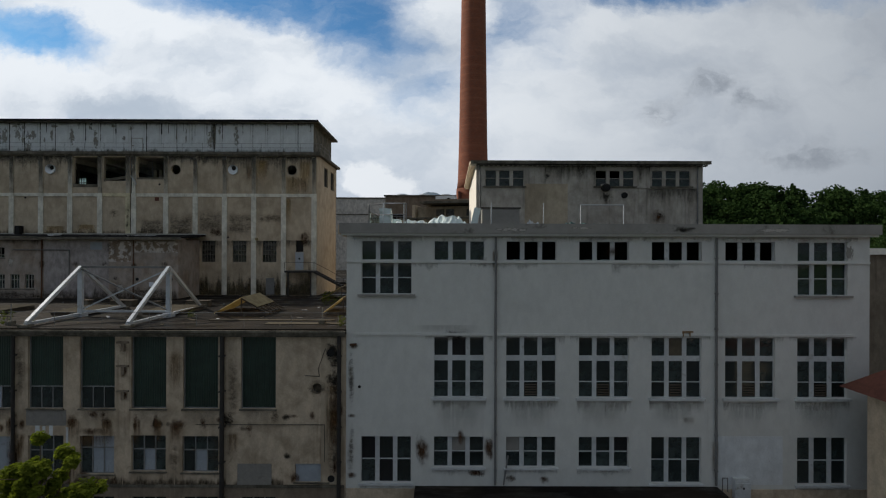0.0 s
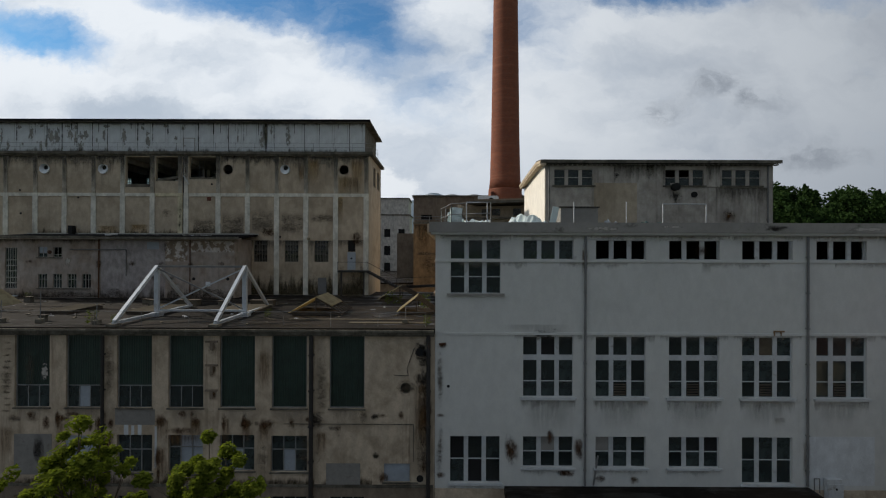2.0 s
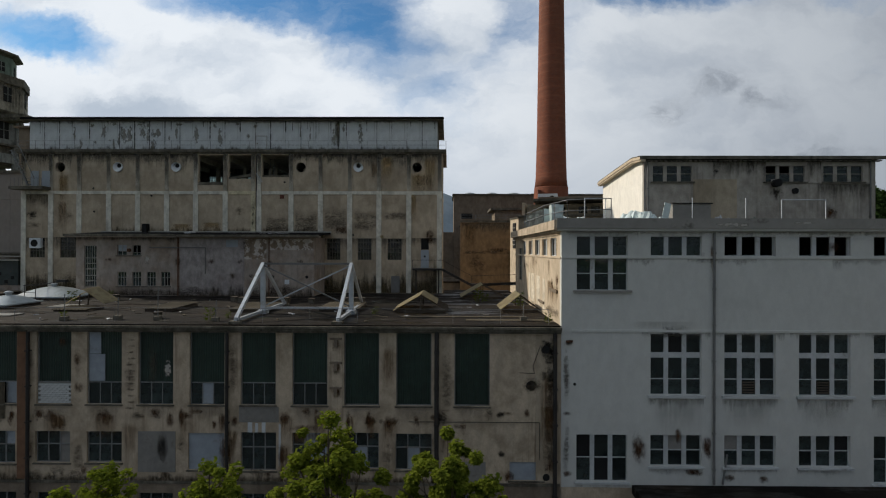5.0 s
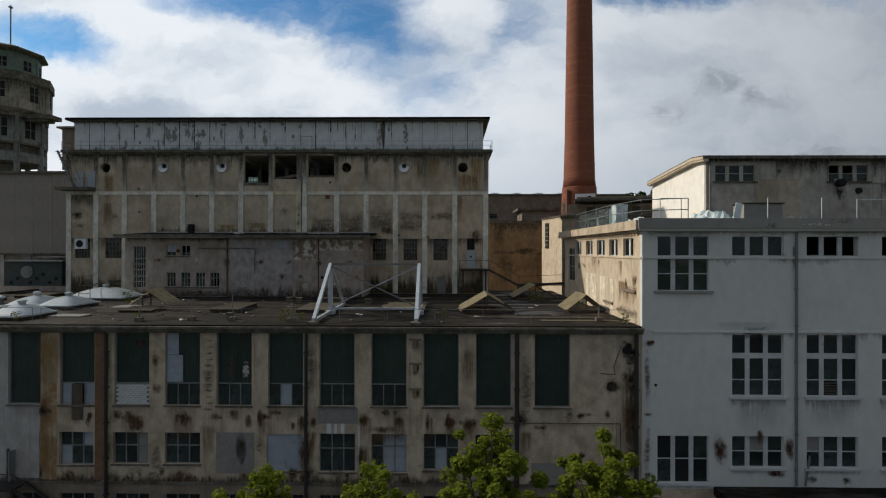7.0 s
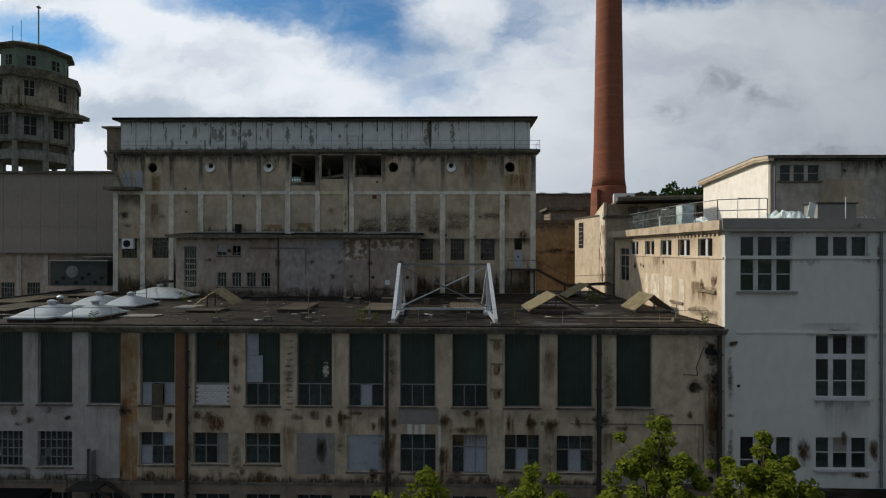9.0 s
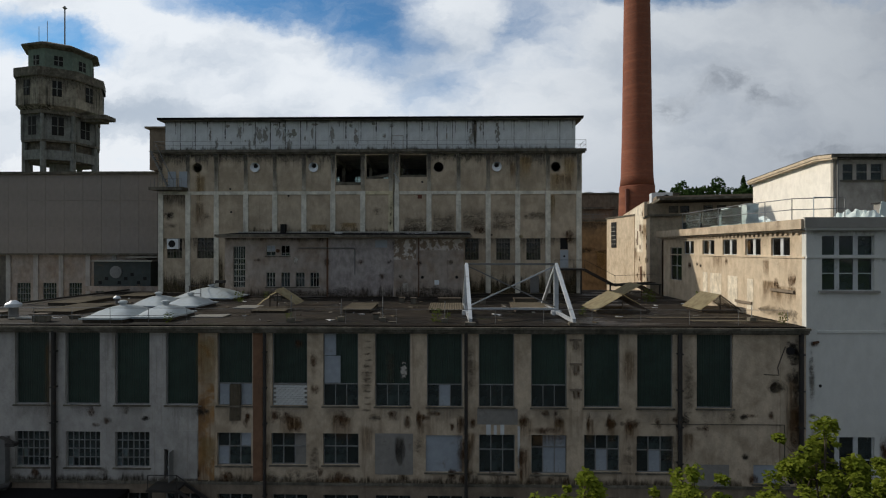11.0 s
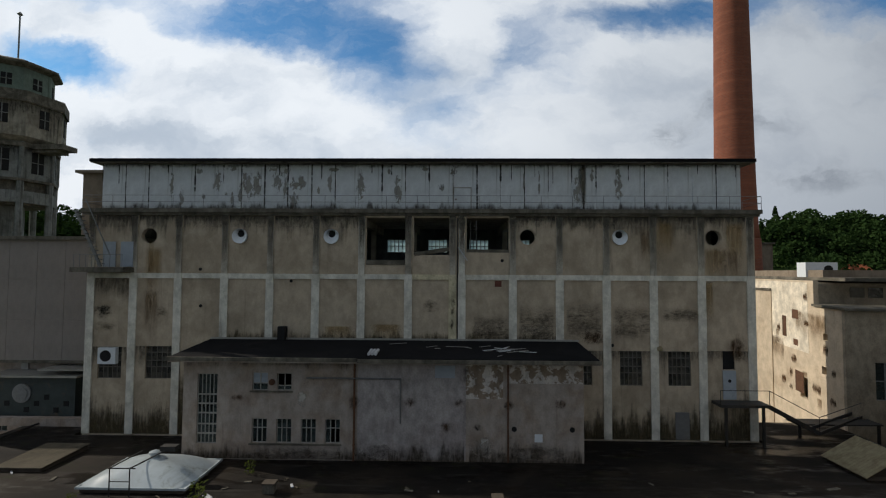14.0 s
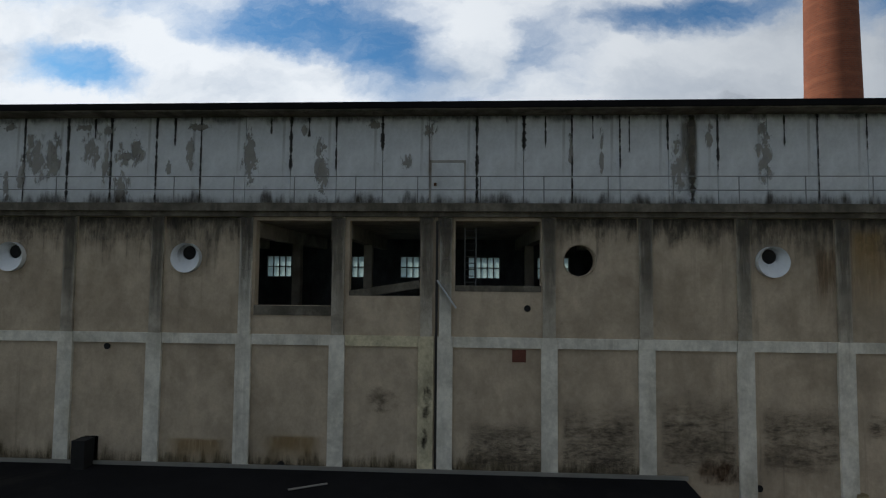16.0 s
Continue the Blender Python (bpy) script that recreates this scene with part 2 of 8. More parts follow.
def stain(name, col, hole=0.5, soft=0.25, thin=1.0, shape="blot", grain=(1, 1, 1)):
    """A patch with a ragged edge. shape: blot, run or curtain (down from its top edge), rise (up from its foot), thread (a thin trickle) or band (right across)."""
    m, n = material(name)
    tc = n.add("ShaderNodeTexCoord")
    rnd = n.add("ShaderNodeObjectInfo").outputs["Random"]
    shift = n.add("ShaderNodeCombineXYZ", None, X=n.math("MULTIPLY", rnd, 37.0), Y=0.0, Z=n.math("MULTIPLY", rnd, 11.0)).outputs[0]
    c = n.vec("ADD", tc.outputs["Object"], shift)
    sep = n.add("ShaderNodeSeparateXYZ", None, Vector=tc.outputs["Generated"])
    span = n.math("MAXIMUM", n.math("ABSOLUTE", n.math("SUBTRACT", sep.outputs[0], 0.5)), 0.0)
    if shape == "run":
        side = n.step(span, 0.5, 0.2)
        fall = n.math("MULTIPLY", n.step(sep.outputs[2], 0.0, 0.75), n.step(sep.outputs[2], 1.0, 0.86))
        nz = n.noise(n.scaled(c, (3.2, 1, 0.35)), 1.6, 7.0, 0.65)
        a = n.math("MULTIPLY", n.math("MULTIPLY", side, fall), n.step(nz, hole - soft, hole + soft * 0.4), True)
    elif shape in ("curtain", "rise"):
        cols = n.noise(n.scaled(c, (1.0, 1, 0.07)), 1.5, 7.0, 0.68)
        reach = n.math("MULTIPLY", n.math("SUBTRACT", cols, 0.26), 2.0)
        depth = n.math("SUBTRACT", 1.0, sep.outputs[2]) if shape == "curtain" else sep.outputs[2]
        fray = n.math("MULTIPLY", n.math("SUBTRACT", n.noise(c, 2.6, 7.0, 0.7), 0.5), 0.5)
        tex = n.step(n.noise(n.scaled(c, (1.6, 1, 0.5)), 3.0, 7.0, 0.7), hole - soft, hole + soft, 0.25, 1.0)
        a = n.math("MULTIPLY", n.step(n.math("ADD", n.math("SUBTRACT", reach, depth), fray), -0.12, 0.42), tex, True)
    elif shape == "thread":
        wob = n.noise(n.scaled(c, (0.2, 1, 1.0)), 2.2, 8.0, 0.75)
        half = n.math("MULTIPLY", n.math("SUBTRACT", wob, hole - 0.16), 1.7)
        a = n.math("MULTIPLY", n.step(n.math("SUBTRACT", half, span), 0.0, 0.14), n.step(sep.outputs[2], 0.0, 0.12), True)
    elif shape == "band":
        up = n.math("MULTIPLY", n.step(sep.outputs[2], 0.0, 0.25), n.step(sep.outputs[2], 1.0, 0.55))
        nz = n.math("ADD", n.math("MULTIPLY", n.noise(n.scaled(c, (0.5, 1, 1.3)), 1.1, 8.0, 0.7), 0.6), n.math("MULTIPLY", n.noise(n.scaled(c, (1.2, 1, 3.0)), 2.5, 5.0, 0.7), 0.4))
        up = n.math("MULTIPLY", up, n.step(span, 0.5, 0.40))
        a = n.math("MULTIPLY", up, n.step(nz, hole - soft, hole + soft), True)
    else:
        r = n.vec("LENGTH", n.vec("MULTIPLY", n.vec("SUBTRACT", tc.outputs["Generated"], (0.5, 0.5, 0.5)), (2, 0, 2)))
        nz = n.noise(n.scaled(c, grain), 2.2, 8.0, 0.68, 0.5)
        lift = n.math("ADD", nz, n.math("MULTIPLY", n.math("SUBTRACT", 0.6, r), 0.30))
        a = n.math("MULTIPLY", n.step(r, 1.0, 0.6), n.step(lift, hole - soft * 0.4, hole + soft), True)
    a = n.math("MULTIPLY", a, thin, True)
    p = n.add("ShaderNodeBsdfDiffuse", None, Color=n.mix(n.noise(c, 5.0), rgb(*[v * 0.65 for v in col]), rgb(*[v * 1.3 for v in col])))
    mixed = n.add("ShaderNodeMixShader", None, i0=a, i1=n.add("ShaderNodeBsdfTransparent"), i2=p)
    n.t.links.new(mixed.outputs[0], n.add("ShaderNodeOutputMaterial").inputs[0])
    return m


M_WHITE = plaster("white_paint", (0.57, 0.575, 0.54), (0.515, 0.52, 0.485), (0.34, 0.33, 0.30), (0.46, 0.85), (0.60, 0.85), 0.35, 0.045)
M_CREAM = plaster("cream_paint", (0.52, 0.43, 0.315), (0.42, 0.335, 0.235), (0.22, 0.16, 0.10), (0.46, 0.72), (0.54, 0.75), 0.6, 0.15, spots=0.35)
M_NEARWHITE = plaster("near_white_render", (0.80, 0.76, 0.68), (0.70, 0.64, 0.54), (0.4, 0.32, 0.22), (0.5, 0.8), (0.6, 0.8), 0.3, 0.08)
M_HALL = plaster("stained_render", (0.49, 0.405, 0.30), (0.345, 0.28, 0.20), (0.13, 0.088, 0.054), (0.42, 0.66), (0.50, 0.72), 0.7, 0.15, 0.5, spots=0.4)
M_HALLW = plaster("old_white_render", (0.385, 0.37, 0.345), (0.31, 0.295, 0.27), (0.15, 0.13, 0.105), (0.40, 0.72), (0.50, 0.74), 0.6, 0.14, spots=0.2)
M_FIELD = plaster("brown_render", (0.445, 0.372, 0.275), (0.335, 0.276, 0.20), (0.145, 0.12, 0.09), (0.42, 0.66), (0.52, 0.78), 0.6, 0.13, 0.30, spots=0.22)
M_PILASTER = plaster("pale_concrete", (0.62, 0.60, 0.52), (0.45, 0.43, 0.355), (0.25, 0.225, 0.18), (0.46, 0.72), (0.52, 0.72), 0.6, 0.18, 0.7)
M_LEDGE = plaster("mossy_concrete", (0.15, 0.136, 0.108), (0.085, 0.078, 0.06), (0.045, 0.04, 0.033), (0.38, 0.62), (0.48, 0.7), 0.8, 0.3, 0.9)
M_BAND = plaster("grey_white_panel", (0.58, 0.605, 0.61), (0.51, 0.53, 0.53), (0.20, 0.20, 0.18), (0.48, 0.75), (0.58, 0.72), 0.7, 0.10, 0.5, spots=0.3)
M_ANNEX = plaster("patched_render", (0.335, 0.29, 0.25), (0.27, 0.215, 0.17), (0.14, 0.10, 0.075), (0.42, 0.66), (0.55, 0.76), 0.5, 0.18, 0.5, spots=0.35)
M_CLAD = plaster("beige_cladding", (0.26, 0.232, 0.208), (0.225, 0.20, 0.178), (0.22, 0.19, 0.16), (0.4, 0.8), (0.6, 0.9), 0.35, 0.06)
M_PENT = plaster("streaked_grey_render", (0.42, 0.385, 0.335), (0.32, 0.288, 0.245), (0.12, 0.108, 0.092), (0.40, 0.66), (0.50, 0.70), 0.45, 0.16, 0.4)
M_BROWN = plaster("brown_wall", (0.215, 0.175, 0.13), (0.165, 0.13, 0.095), (0.09, 0.07, 0.05), (0.42, 0.68), (0.5, 0.72), 0.6, 0.18, 0.4)
M_OCHRE = plaster("ochre_wall", (0.26, 0.175, 0.095), (0.17, 0.115, 0.065), (0.10, 0.07, 0.045), (0.42, 0.7), (0.5, 0.75), 0.5, 0.18, 0.4)
M_TOWER = plaster("tower_concrete", (0.20, 0.21, 0.195), (0.13, 0.135, 0.12), (0.05, 0.05, 0.042), (0.42, 0.66), (0.50, 0.66), 0.8, 0.2, 0.35)
M_TOWERPALE = plaster("tower_pale_concrete", (0.31, 0.285, 0.225), (0.20, 0.18, 0.14), (0.028, 0.027, 0.022), (0.42, 0.60), (0.44, 0.56), 0.95, 0.2, 0.35, spots=0.5)
M_TOWERGREEN = plaster("tower_grey_green", (0.155, 0.20, 0.165), (0.12, 0.15, 0.125), (0.06, 0.07, 0.058), (0.42, 0.66), (0.52, 0.70), 0.6, 0.15, 0.35)
M_FAR = plaster("far_white_render", (0.50, 0.475, 0.43), (0.42, 0.40, 0.36), (0.3, 0.29, 0.27), streak=0.3)
# Near-black room lining: the indoor shade behind windows is put into this colour.
M_DARKIN = plain("interior_shade", (0.020, 0.022, 0.022), 0.95, vary=0.3, scale=1.0)
M_FASCIA = plain("grey_metal_fascia", (0.27, 0.258, 0.235), 0.55, 0.2, 0.15, 1.2, dirt=(0.10, 0.09, 0.075))
M_FRAME = plain("white_window_frame", (0.50, 0.52, 0.52), 0.6, vary=0.15, dirt=(0.28, 0.27, 0.24))
M_OLDFRAME = plain("dirty_cream_frame", (0.30, 0.29, 0.26), 0.7, vary=0.2, dirt=(0.16, 0.14, 0.11))
M_GREYFRAME = plain("grey_window_frame", (0.20, 0.205, 0.20), 0.6, vary=0.2, dirt=(0.13, 0.09, 0.06))
M_BROWNFRAME = plain("grimy_window_bar", (0.12, 0.11, 0.092), 0.8, vary=0.25, dirt=(0.07, 0.06, 0.045))
M_GREEN = plain("dark_green_sheet", (0.019, 0.037, 0.028), 0.45, vary=0.35, scale=1.5, spec=0.4)
# Lighter green sheet: the glow through the first window is put into its colour.
M_TEAL = plain("lit_teal_sheet", (0.045, 0.10, 0.088), 0.4, vary=0.45, scale=1.2, spec=0.4)
M_BOARD = plain("pale_blue_board", (0.30, 0.335, 0.37), 0.7, vary=0.15, scale=2.0, dirt=(0.20, 0.20, 0.19))
M_PATCHGREY = plain("grey_mortar", (0.23, 0.22, 0.20), 0.95, vary=0.15, scale=3.0, dirt=(0.17, 0.155, 0.13))
M_BRICKW = plain("white_glazed_brick", (0.50, 0.51, 0.50), 0.4, vary=0.25, dirt=(0.30, 0.29, 0.27))
M_RUST = plain("rusty_iron", (0.11, 0.055, 0.03), 0.85, 0.2, 0.4, 6.0, dirt=(0.05, 0.03, 0.022))
M_PIPE = plain("black_drainpipe", (0.030, 0.028, 0.026), 0.6, 0.1, 0.3, 3.0, dirt=(0.08, 0.05, 0.03))
M_PIPEGREY = plain("grey_drainpipe", (0.16, 0.16, 0.155), 0.55, 0.2, 0.2, 3.0)
M_STEEL = plain("galvanised_steel", (0.46, 0.49, 0.52), 0.45, 0.35, 0.18, 3.0, dirt=(0.26, 0.24, 0.21), dirt_at=(0.6, 0.75))
M_RAIL = plain("grey_railing_steel", (0.20, 0.205, 0.205), 0.5, 0.4, 0.15, 5.0)
M_DOME = plain("white_fibreglass", (0.37, 0.41, 0.425), 0.28, vary=0.16, scale=1.3, spec=0.4, dirt=(0.22, 0.235, 0.21), dirt_at=(0.54, 0.74))
M_ZINC = plain("weathered_sheet_metal", (0.34, 0.33, 0.30), 0.4, 0.5, 0.15, 1.5)
M_CORR = milky("yellowed_corrugated_sheet")
M_CORRD = plain("weathered_corrugated_sheet", (0.095, 0.08, 0.056), 0.85, vary=0.35, scale=1.6, dirt=(0.04, 0.034, 0.025), spec=0.15)
M_WOOD = plain("dark_weathered_timber", (0.07, 0.055, 0.04), 0.9, vary=0.3)
M_ROOFBLACK = plain("black_roof_felt", (0.011, 0.011, 0.012), 0.9, vary=0.3, scale=0.8, spec=0.05, dirt=(0.018, 0.017, 0.016))
M_YELLOW = plaster("yellowed_concrete", (0.52, 0.47, 0.32), (0.40, 0.35, 0.21), (0.18, 0.16, 0.12), spots=0.5)
# Darker take on the cream: the courtyard front's shade is put into the colour.
M_SHADE = plaster("shaded_render", (0.30, 0.255, 0.19), (0.22, 0.185, 0.135), (0.09, 0.072, 0.052), spots=0.3)
M_PALE = plaster("pale_lime_render", (0.63, 0.565, 0.45), (0.54, 0.465, 0.35), (0.28, 0.21, 0.14), spots=0.25)
M_PILUP = plaster("sooty_concrete", (0.42, 0.385, 0.315), (0.30, 0.27, 0.215), (0.16, 0.14, 0.11), (0.42, 0.68), (0.48, 0.70), 0.7, 0.18, 0.7)
M_BROKEN = plaster("exposed_rubble", (0.50, 0.46, 0.41), (0.22, 0.17, 0.125), (0.12, 0.09, 0.07), (0.46, 0.53), scale=1.5, spots=0.6)
M_DEBRIS = plain("pale_debris", (0.48, 0.49, 0.50), 0.6, vary=0.2, scale=3.0)
M_PLASTIC = plain("translucent_plastic_sheet", (0.58, 0.66, 0.64), 0.25, vary=0.12, scale=2.0, spec=0.6)
M_TARP = plain("green_tarpaulin", (0.07, 0.12, 0.11), 0.5, vary=0.3, scale=2.0)
M_REDROOF = plain("red_clay_tiles", (0.12, 0.045, 0.03), 0.85, vary=0.3, scale=4.0)
M_WHITEPIPE = plain("white_enamel", (0.62, 0.65, 0.67), 0.4, vary=0.08, dirt=(0.4, 0.38, 0.33), dirt_at=(0.62, 0.8))
# Black for sooty parts; the shade in holes, recesses and windows is painted too.
M_BLACK = plain("soot_and_hollow_black", (0.012, 0.012, 0.012), 0.9, vary=0.3)
M_GLASS = glass("dusty_dark_glass", (0.22, 0.27, 0.28), 0.010, 0.75, (0.058, 0.075, 0.072))
M_GLASSBLACK = glass("black_window_glass", (0.12, 0.13, 0.13), 0.0, 0.4, (0.028, 0.028, 0.026))
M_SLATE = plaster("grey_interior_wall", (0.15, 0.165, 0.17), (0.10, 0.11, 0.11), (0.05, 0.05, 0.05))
M_GLASSDARK = glass("dark_grimy_glass", (0.20, 0.22, 0.22), 0.0, 0.75, (0.10, 0.095, 0.08))
M_RUSTWALL = plaster("rust_run_render", (0.40, 0.33, 0.235), (0.30, 0.175, 0.075), (0.14, 0.075, 0.035), (0.42, 0.62), (0.46, 0.66), 0.8, 0.16, 0.8, spots=0.4)
M_GLASSLIT = frosted("frosted_wired_glass")
M_SHEETGLASS = glass("clear_barrier_glass", (0.93, 0.96, 0.96), 0.02, 0.05, (0.4, 0.42, 0.42))
S_RUST = stain("rust_stain", (0.085, 0.046, 0.024), 0.47, 0.34, 0.95, grain=(1.3, 1, 0.7))
S_DARK = stain("soot_stain", (0.035, 0.032, 0.027), 0.48, 0.22, 0.85)
S_RUN = stain("black_run", (0.035, 0.033, 0.028), 0.47, 0.2, 0.9, "run")
S_GREYRUN = stain("grey_run", (0.26, 0.25, 0.22), 0.47, 0.25, 0.22, "run")
S_DIRTRUN = stain("brown_grey_run", (0.15, 0.135, 0.108), 0.44, 0.25, 0.75, "run")
S_RUSTRUN = stain("rust_run", (0.16, 0.095, 0.042), 0.55, 0.28, 0.65, "run")
S_ORANGE = stain("ochre_run", (0.30, 0.19, 0.065), 0.45, 0.3, 0.5, "run")
S_PEEL = stain("peeled_paint", (0.30, 0.285, 0.25), 0.52, 0.05, 0.62, grain=(1.7, 1, 0.8))
S_CURTAIN = stain("sooty_run_zone", (0.105, 0.096, 0.076), 0.46, 0.2, 0.72, "curtain")
S_DRIP = stain("black_drip_zone", (0.05, 0.047, 0.038), 0.50, 0.2, 0.75, "curtain")
S_SILLDRIP = stain("pale_drip_zone", (0.26, 0.24, 0.20), 0.48, 0.2, 0.42, "curtain")
S_RISE = stain("rising_dirt_zone", (0.06, 0.048, 0.033), 0.45, 0.2, 0.85, "rise")
S_MOSS = stain("moss_rising_zone", (0.095, 0.077, 0.042), 0.45, 0.2, 0.85, "rise")
S_THREAD = stain("black_trickle_run", (0.035, 0.033, 0.028), 0.48, 0.2, 0.85, "thread")
S_PALE = stain("pale_plaster_patch", (0.50, 0.47, 0.42), 0.5, 0.07, 0.85)
S_SOAK = stain("damp_patch", (0.10, 0.082, 0.06), 0.5, 0.35, 0.7, grain=(0.8, 1, 1.2))
S_BAND = stain("damp_band", (0.085, 0.07, 0.052), 0.52, 0.14, 0.8, "band")
S_FOOT = stain("rising_damp", (0.10, 0.07, 0.04), 0.40, 0.25, 0.8, "band")


def roof_felt():
    m, n = material("wet_roof_felt")
    c = n.add("ShaderNodeTexCoord").outputs["Object"]
    big, mid, fine = n.noise(c, 0.16, 6.0, 0.6, 0.5), n.noise(n.scaled(c, (0.5, 1, 1)), 0.9, 7.0, 0.7), n.noise(c, 12.0, 4.0, 0.7)
    col = n.mix(n.step(big, 0.38, 0.66), rgb(0.0065, 0.0052, 0.0042), rgb(0.024, 0.018, 0.0125))
    col = n.mix(n.step(mid, 0.60, 0.72, 0, 0.8), col, rgb(0.038, 0.033, 0.027))
    seam = n.noise(n.scaled(c, (0.12, 1.6, 1)), 1.2, 5.0, 0.6)
    col = n.mix(n.step(seam, 0.58, 0.66, 0, 0.55), col, rgb(0.038, 0.034, 0.028))
    col = n.mix(n.step(n.noise(c, 3.5, 6.0, 0.75, 0.6), 0.64, 0.70, 0, 0.8), col, rgb(0.085, 0.08, 0.07))
    col = n.mix(n.step(mid, 0.42, 0.34, 0, 0.7), col, rgb(0.020, 0.022, 0.008))
    wet = n.step(n.noise(n.scaled(c, (0.45, 1.3, 1)), 0.5, 6.0, 0.6), 0.46, 0.62, 0.9, 0.28)
    return finish(m, n, col, wet, bump=n.math("ADD", fine, mid), strength=0.5, dist=0.03, spec=0.15)


def brick_chimney():
    m, n = material("red_chimney_brick")
    c = n.add("ShaderNodeTexCoord").outputs["Object"]
    s = n.add("ShaderNodeSeparateXYZ", None, Vector=c)
    ang = n.math("MULTIPLY", n.math("ARCTAN2", s.outputs[1], s.outputs[0]), 2.9)
    uv = n.add("ShaderNodeCombineXYZ", None, X=ang, Y=s.outputs[2], Z=0.0).outputs[0]
    bt = n.t.nodes.new("ShaderNodeTexBrick")
    n.put(bt, "Vector", uv), n.put(bt, "Scale", 1.0)
    bt.inputs["Brick Width"].default_value, bt.inputs["Row Height"].default_value, bt.inputs["Mortar Size"].default_value = 0.5, 0.22, 0.022
    bt.inputs["Color1"].default_value, bt.inputs["Color2"].default_value, bt.inputs["Mortar"].default_value = rgb(0.25, 0.078, 0.04), rgb(0.185, 0.057, 0.032), rgb(0.18, 0.10, 0.07)
    big = n.noise(n.scaled(c, (1, 1, 0.25)), 0.5, 5.0, 0.6)
    bands = n.noise(n.scaled(c, (0.05, 0.05, 1)), 1.3, 3.0)
    col = n.mix(n.step(big, 0.4, 0.7, 0, 0.6), bt.outputs["Color"], rgb(0.16, 0.058, 0.034))
    col = n.mix(n.step(bands, 0.5, 0.7, 0, 0.35), col, rgb(0.33, 0.135, 0.075))
    return finish(m, n, col, 0.9, bump=bt.outputs["Fac"], strength=0.3, dist=0.02)


def leaf(name, a, b, trans=0.35):
    m, n = material(name)
    g = n.add("ShaderNodeNewGeometry").outputs["Random Per Island"]
    c = n.add("ShaderNodeTexCoord").outputs["Object"]
    col = n.mix(n.math("ADD", n.math("MULTIPLY", g, 0.6), n.math("MULTIPLY", n.noise(c, 0.6), 0.5), True), rgb(*a), rgb(*b))
    d = n.add("ShaderNodeBsdfDiffuse", None, Color=col)
    t = n.add("ShaderNodeBsdfTranslucent", None, Color=n.mix(1.0, col, rgb(1.3, 1.4, 0.6), "MULTIPLY"))
    s = n.add("ShaderNodeMixShader", None, i0=trans, i1=d, i2=t)
    n.t.links.new(s.outputs[0], n.add("ShaderNodeOutputMaterial").inputs[0])
    return m


M_FELT, M_BRICK = roof_felt(), brick_chimney()
M_LEAF = leaf("maple_leaves", (0.066, 0.098, 0.011), (0.20, 0.225, 0.034), 0.42)
M_WEED = leaf("weed_leaves", (0.04, 0.055, 0.012), (0.10, 0.12, 0.03), 0.3)
M_WOODS = leaf("forest_leaves", (0.014, 0.030, 0.010), (0.030, 0.052, 0.016), 0.12)
M_BARK = plain("bark", (0.09, 0.07, 0.05), 0.95, vary=0.3, scale=5.0)
M_GRASS = plain("meadow_grass", (0.07, 0.13, 0.025), 0.95, vary=0.35, scale=0.15, dirt=(0.045, 0.075, 0.02))
# The haze of distance is painted as the ridge's own blue-grey colour.
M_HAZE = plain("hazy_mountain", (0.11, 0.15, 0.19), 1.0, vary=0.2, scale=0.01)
M_ASPHALT = plain("yard_asphalt", (0.05, 0.05, 0.048), 0.9, vary=0.3, scale=0.6)


# ---- building helpers ----
PLACE = {}


def thing(name, at, label, category, group="", kind=""):
    ob = new(name)
    ob.empty_display_size = 0.5
    ob.location = at
    PLACE[ob] = Vector(at)
    return tagged(ob, label, category, group, kind)


def link_mesh(name, mesh, parent, at, label=""):
    """An object on a mesh whose own origin lies at the world point at."""
    ob = new(name, mesh)
    ob.parent = parent
    ob.location = Vector(at) - (PLACE[parent] if parent else Vector())
    PLACE[ob] = Vector(at)
    return tagged(ob, label)


def part(name, bm, mat, parent, label="", smooth=False):
    """One mesh, given in world metres, under a thing or a part."""
    at = PLACE[parent] if parent else Vector()
    bmesh.ops.translate(bm, verts=bm.verts, vec=-at)
    me = bpy.data.meshes.new(name)
    bm.to_mesh(me)
    bm.free()
    me.materials.append(mat)
    if smooth:
        me.shade_smooth()
    return link_mesh(name, me, parent, at, label)


def solo(name, bm, mat, label, category, group="", kind="", smooth=False, at=(0, 0, 0)):
    """A top-level thing of one mesh."""
    bmesh.ops.translate(bm, verts=bm.verts, vec=-Vector(at))
    me = bpy.data.meshes.new(name)
    bm.to_mesh(me)
    bm.free()
    me.materials.append(mat)
    if smooth:
        me.shade_smooth()
    ob = new(name, me)
    ob.location = at
    PLACE[ob] = Vector(at)
    return tagged(ob, label, category, group, kind)


def box(bm, x0, x1, y0, y1, z0, z1):
    v = [bm.verts.new(p) for p in ((x0, y0, z0), (x1, y0, z0), (x1, y1, z0), (x0, y1, z0), (x0, y0, z1), (x1, y0, z1), (x1, y1, z1), (x0, y1, z1))]
    for f in ((3, 2, 1, 0), (4, 5, 6, 7), (0, 1, 5, 4), (1, 2, 6, 5), (2, 3, 7, 6), (3, 0, 4, 7)):
        bm.faces.new([v[i] for i in f])
    return v


def boxes(*rows):
    bm = bmesh.new()
    for r in rows:
        box(bm, *r)
    return bm


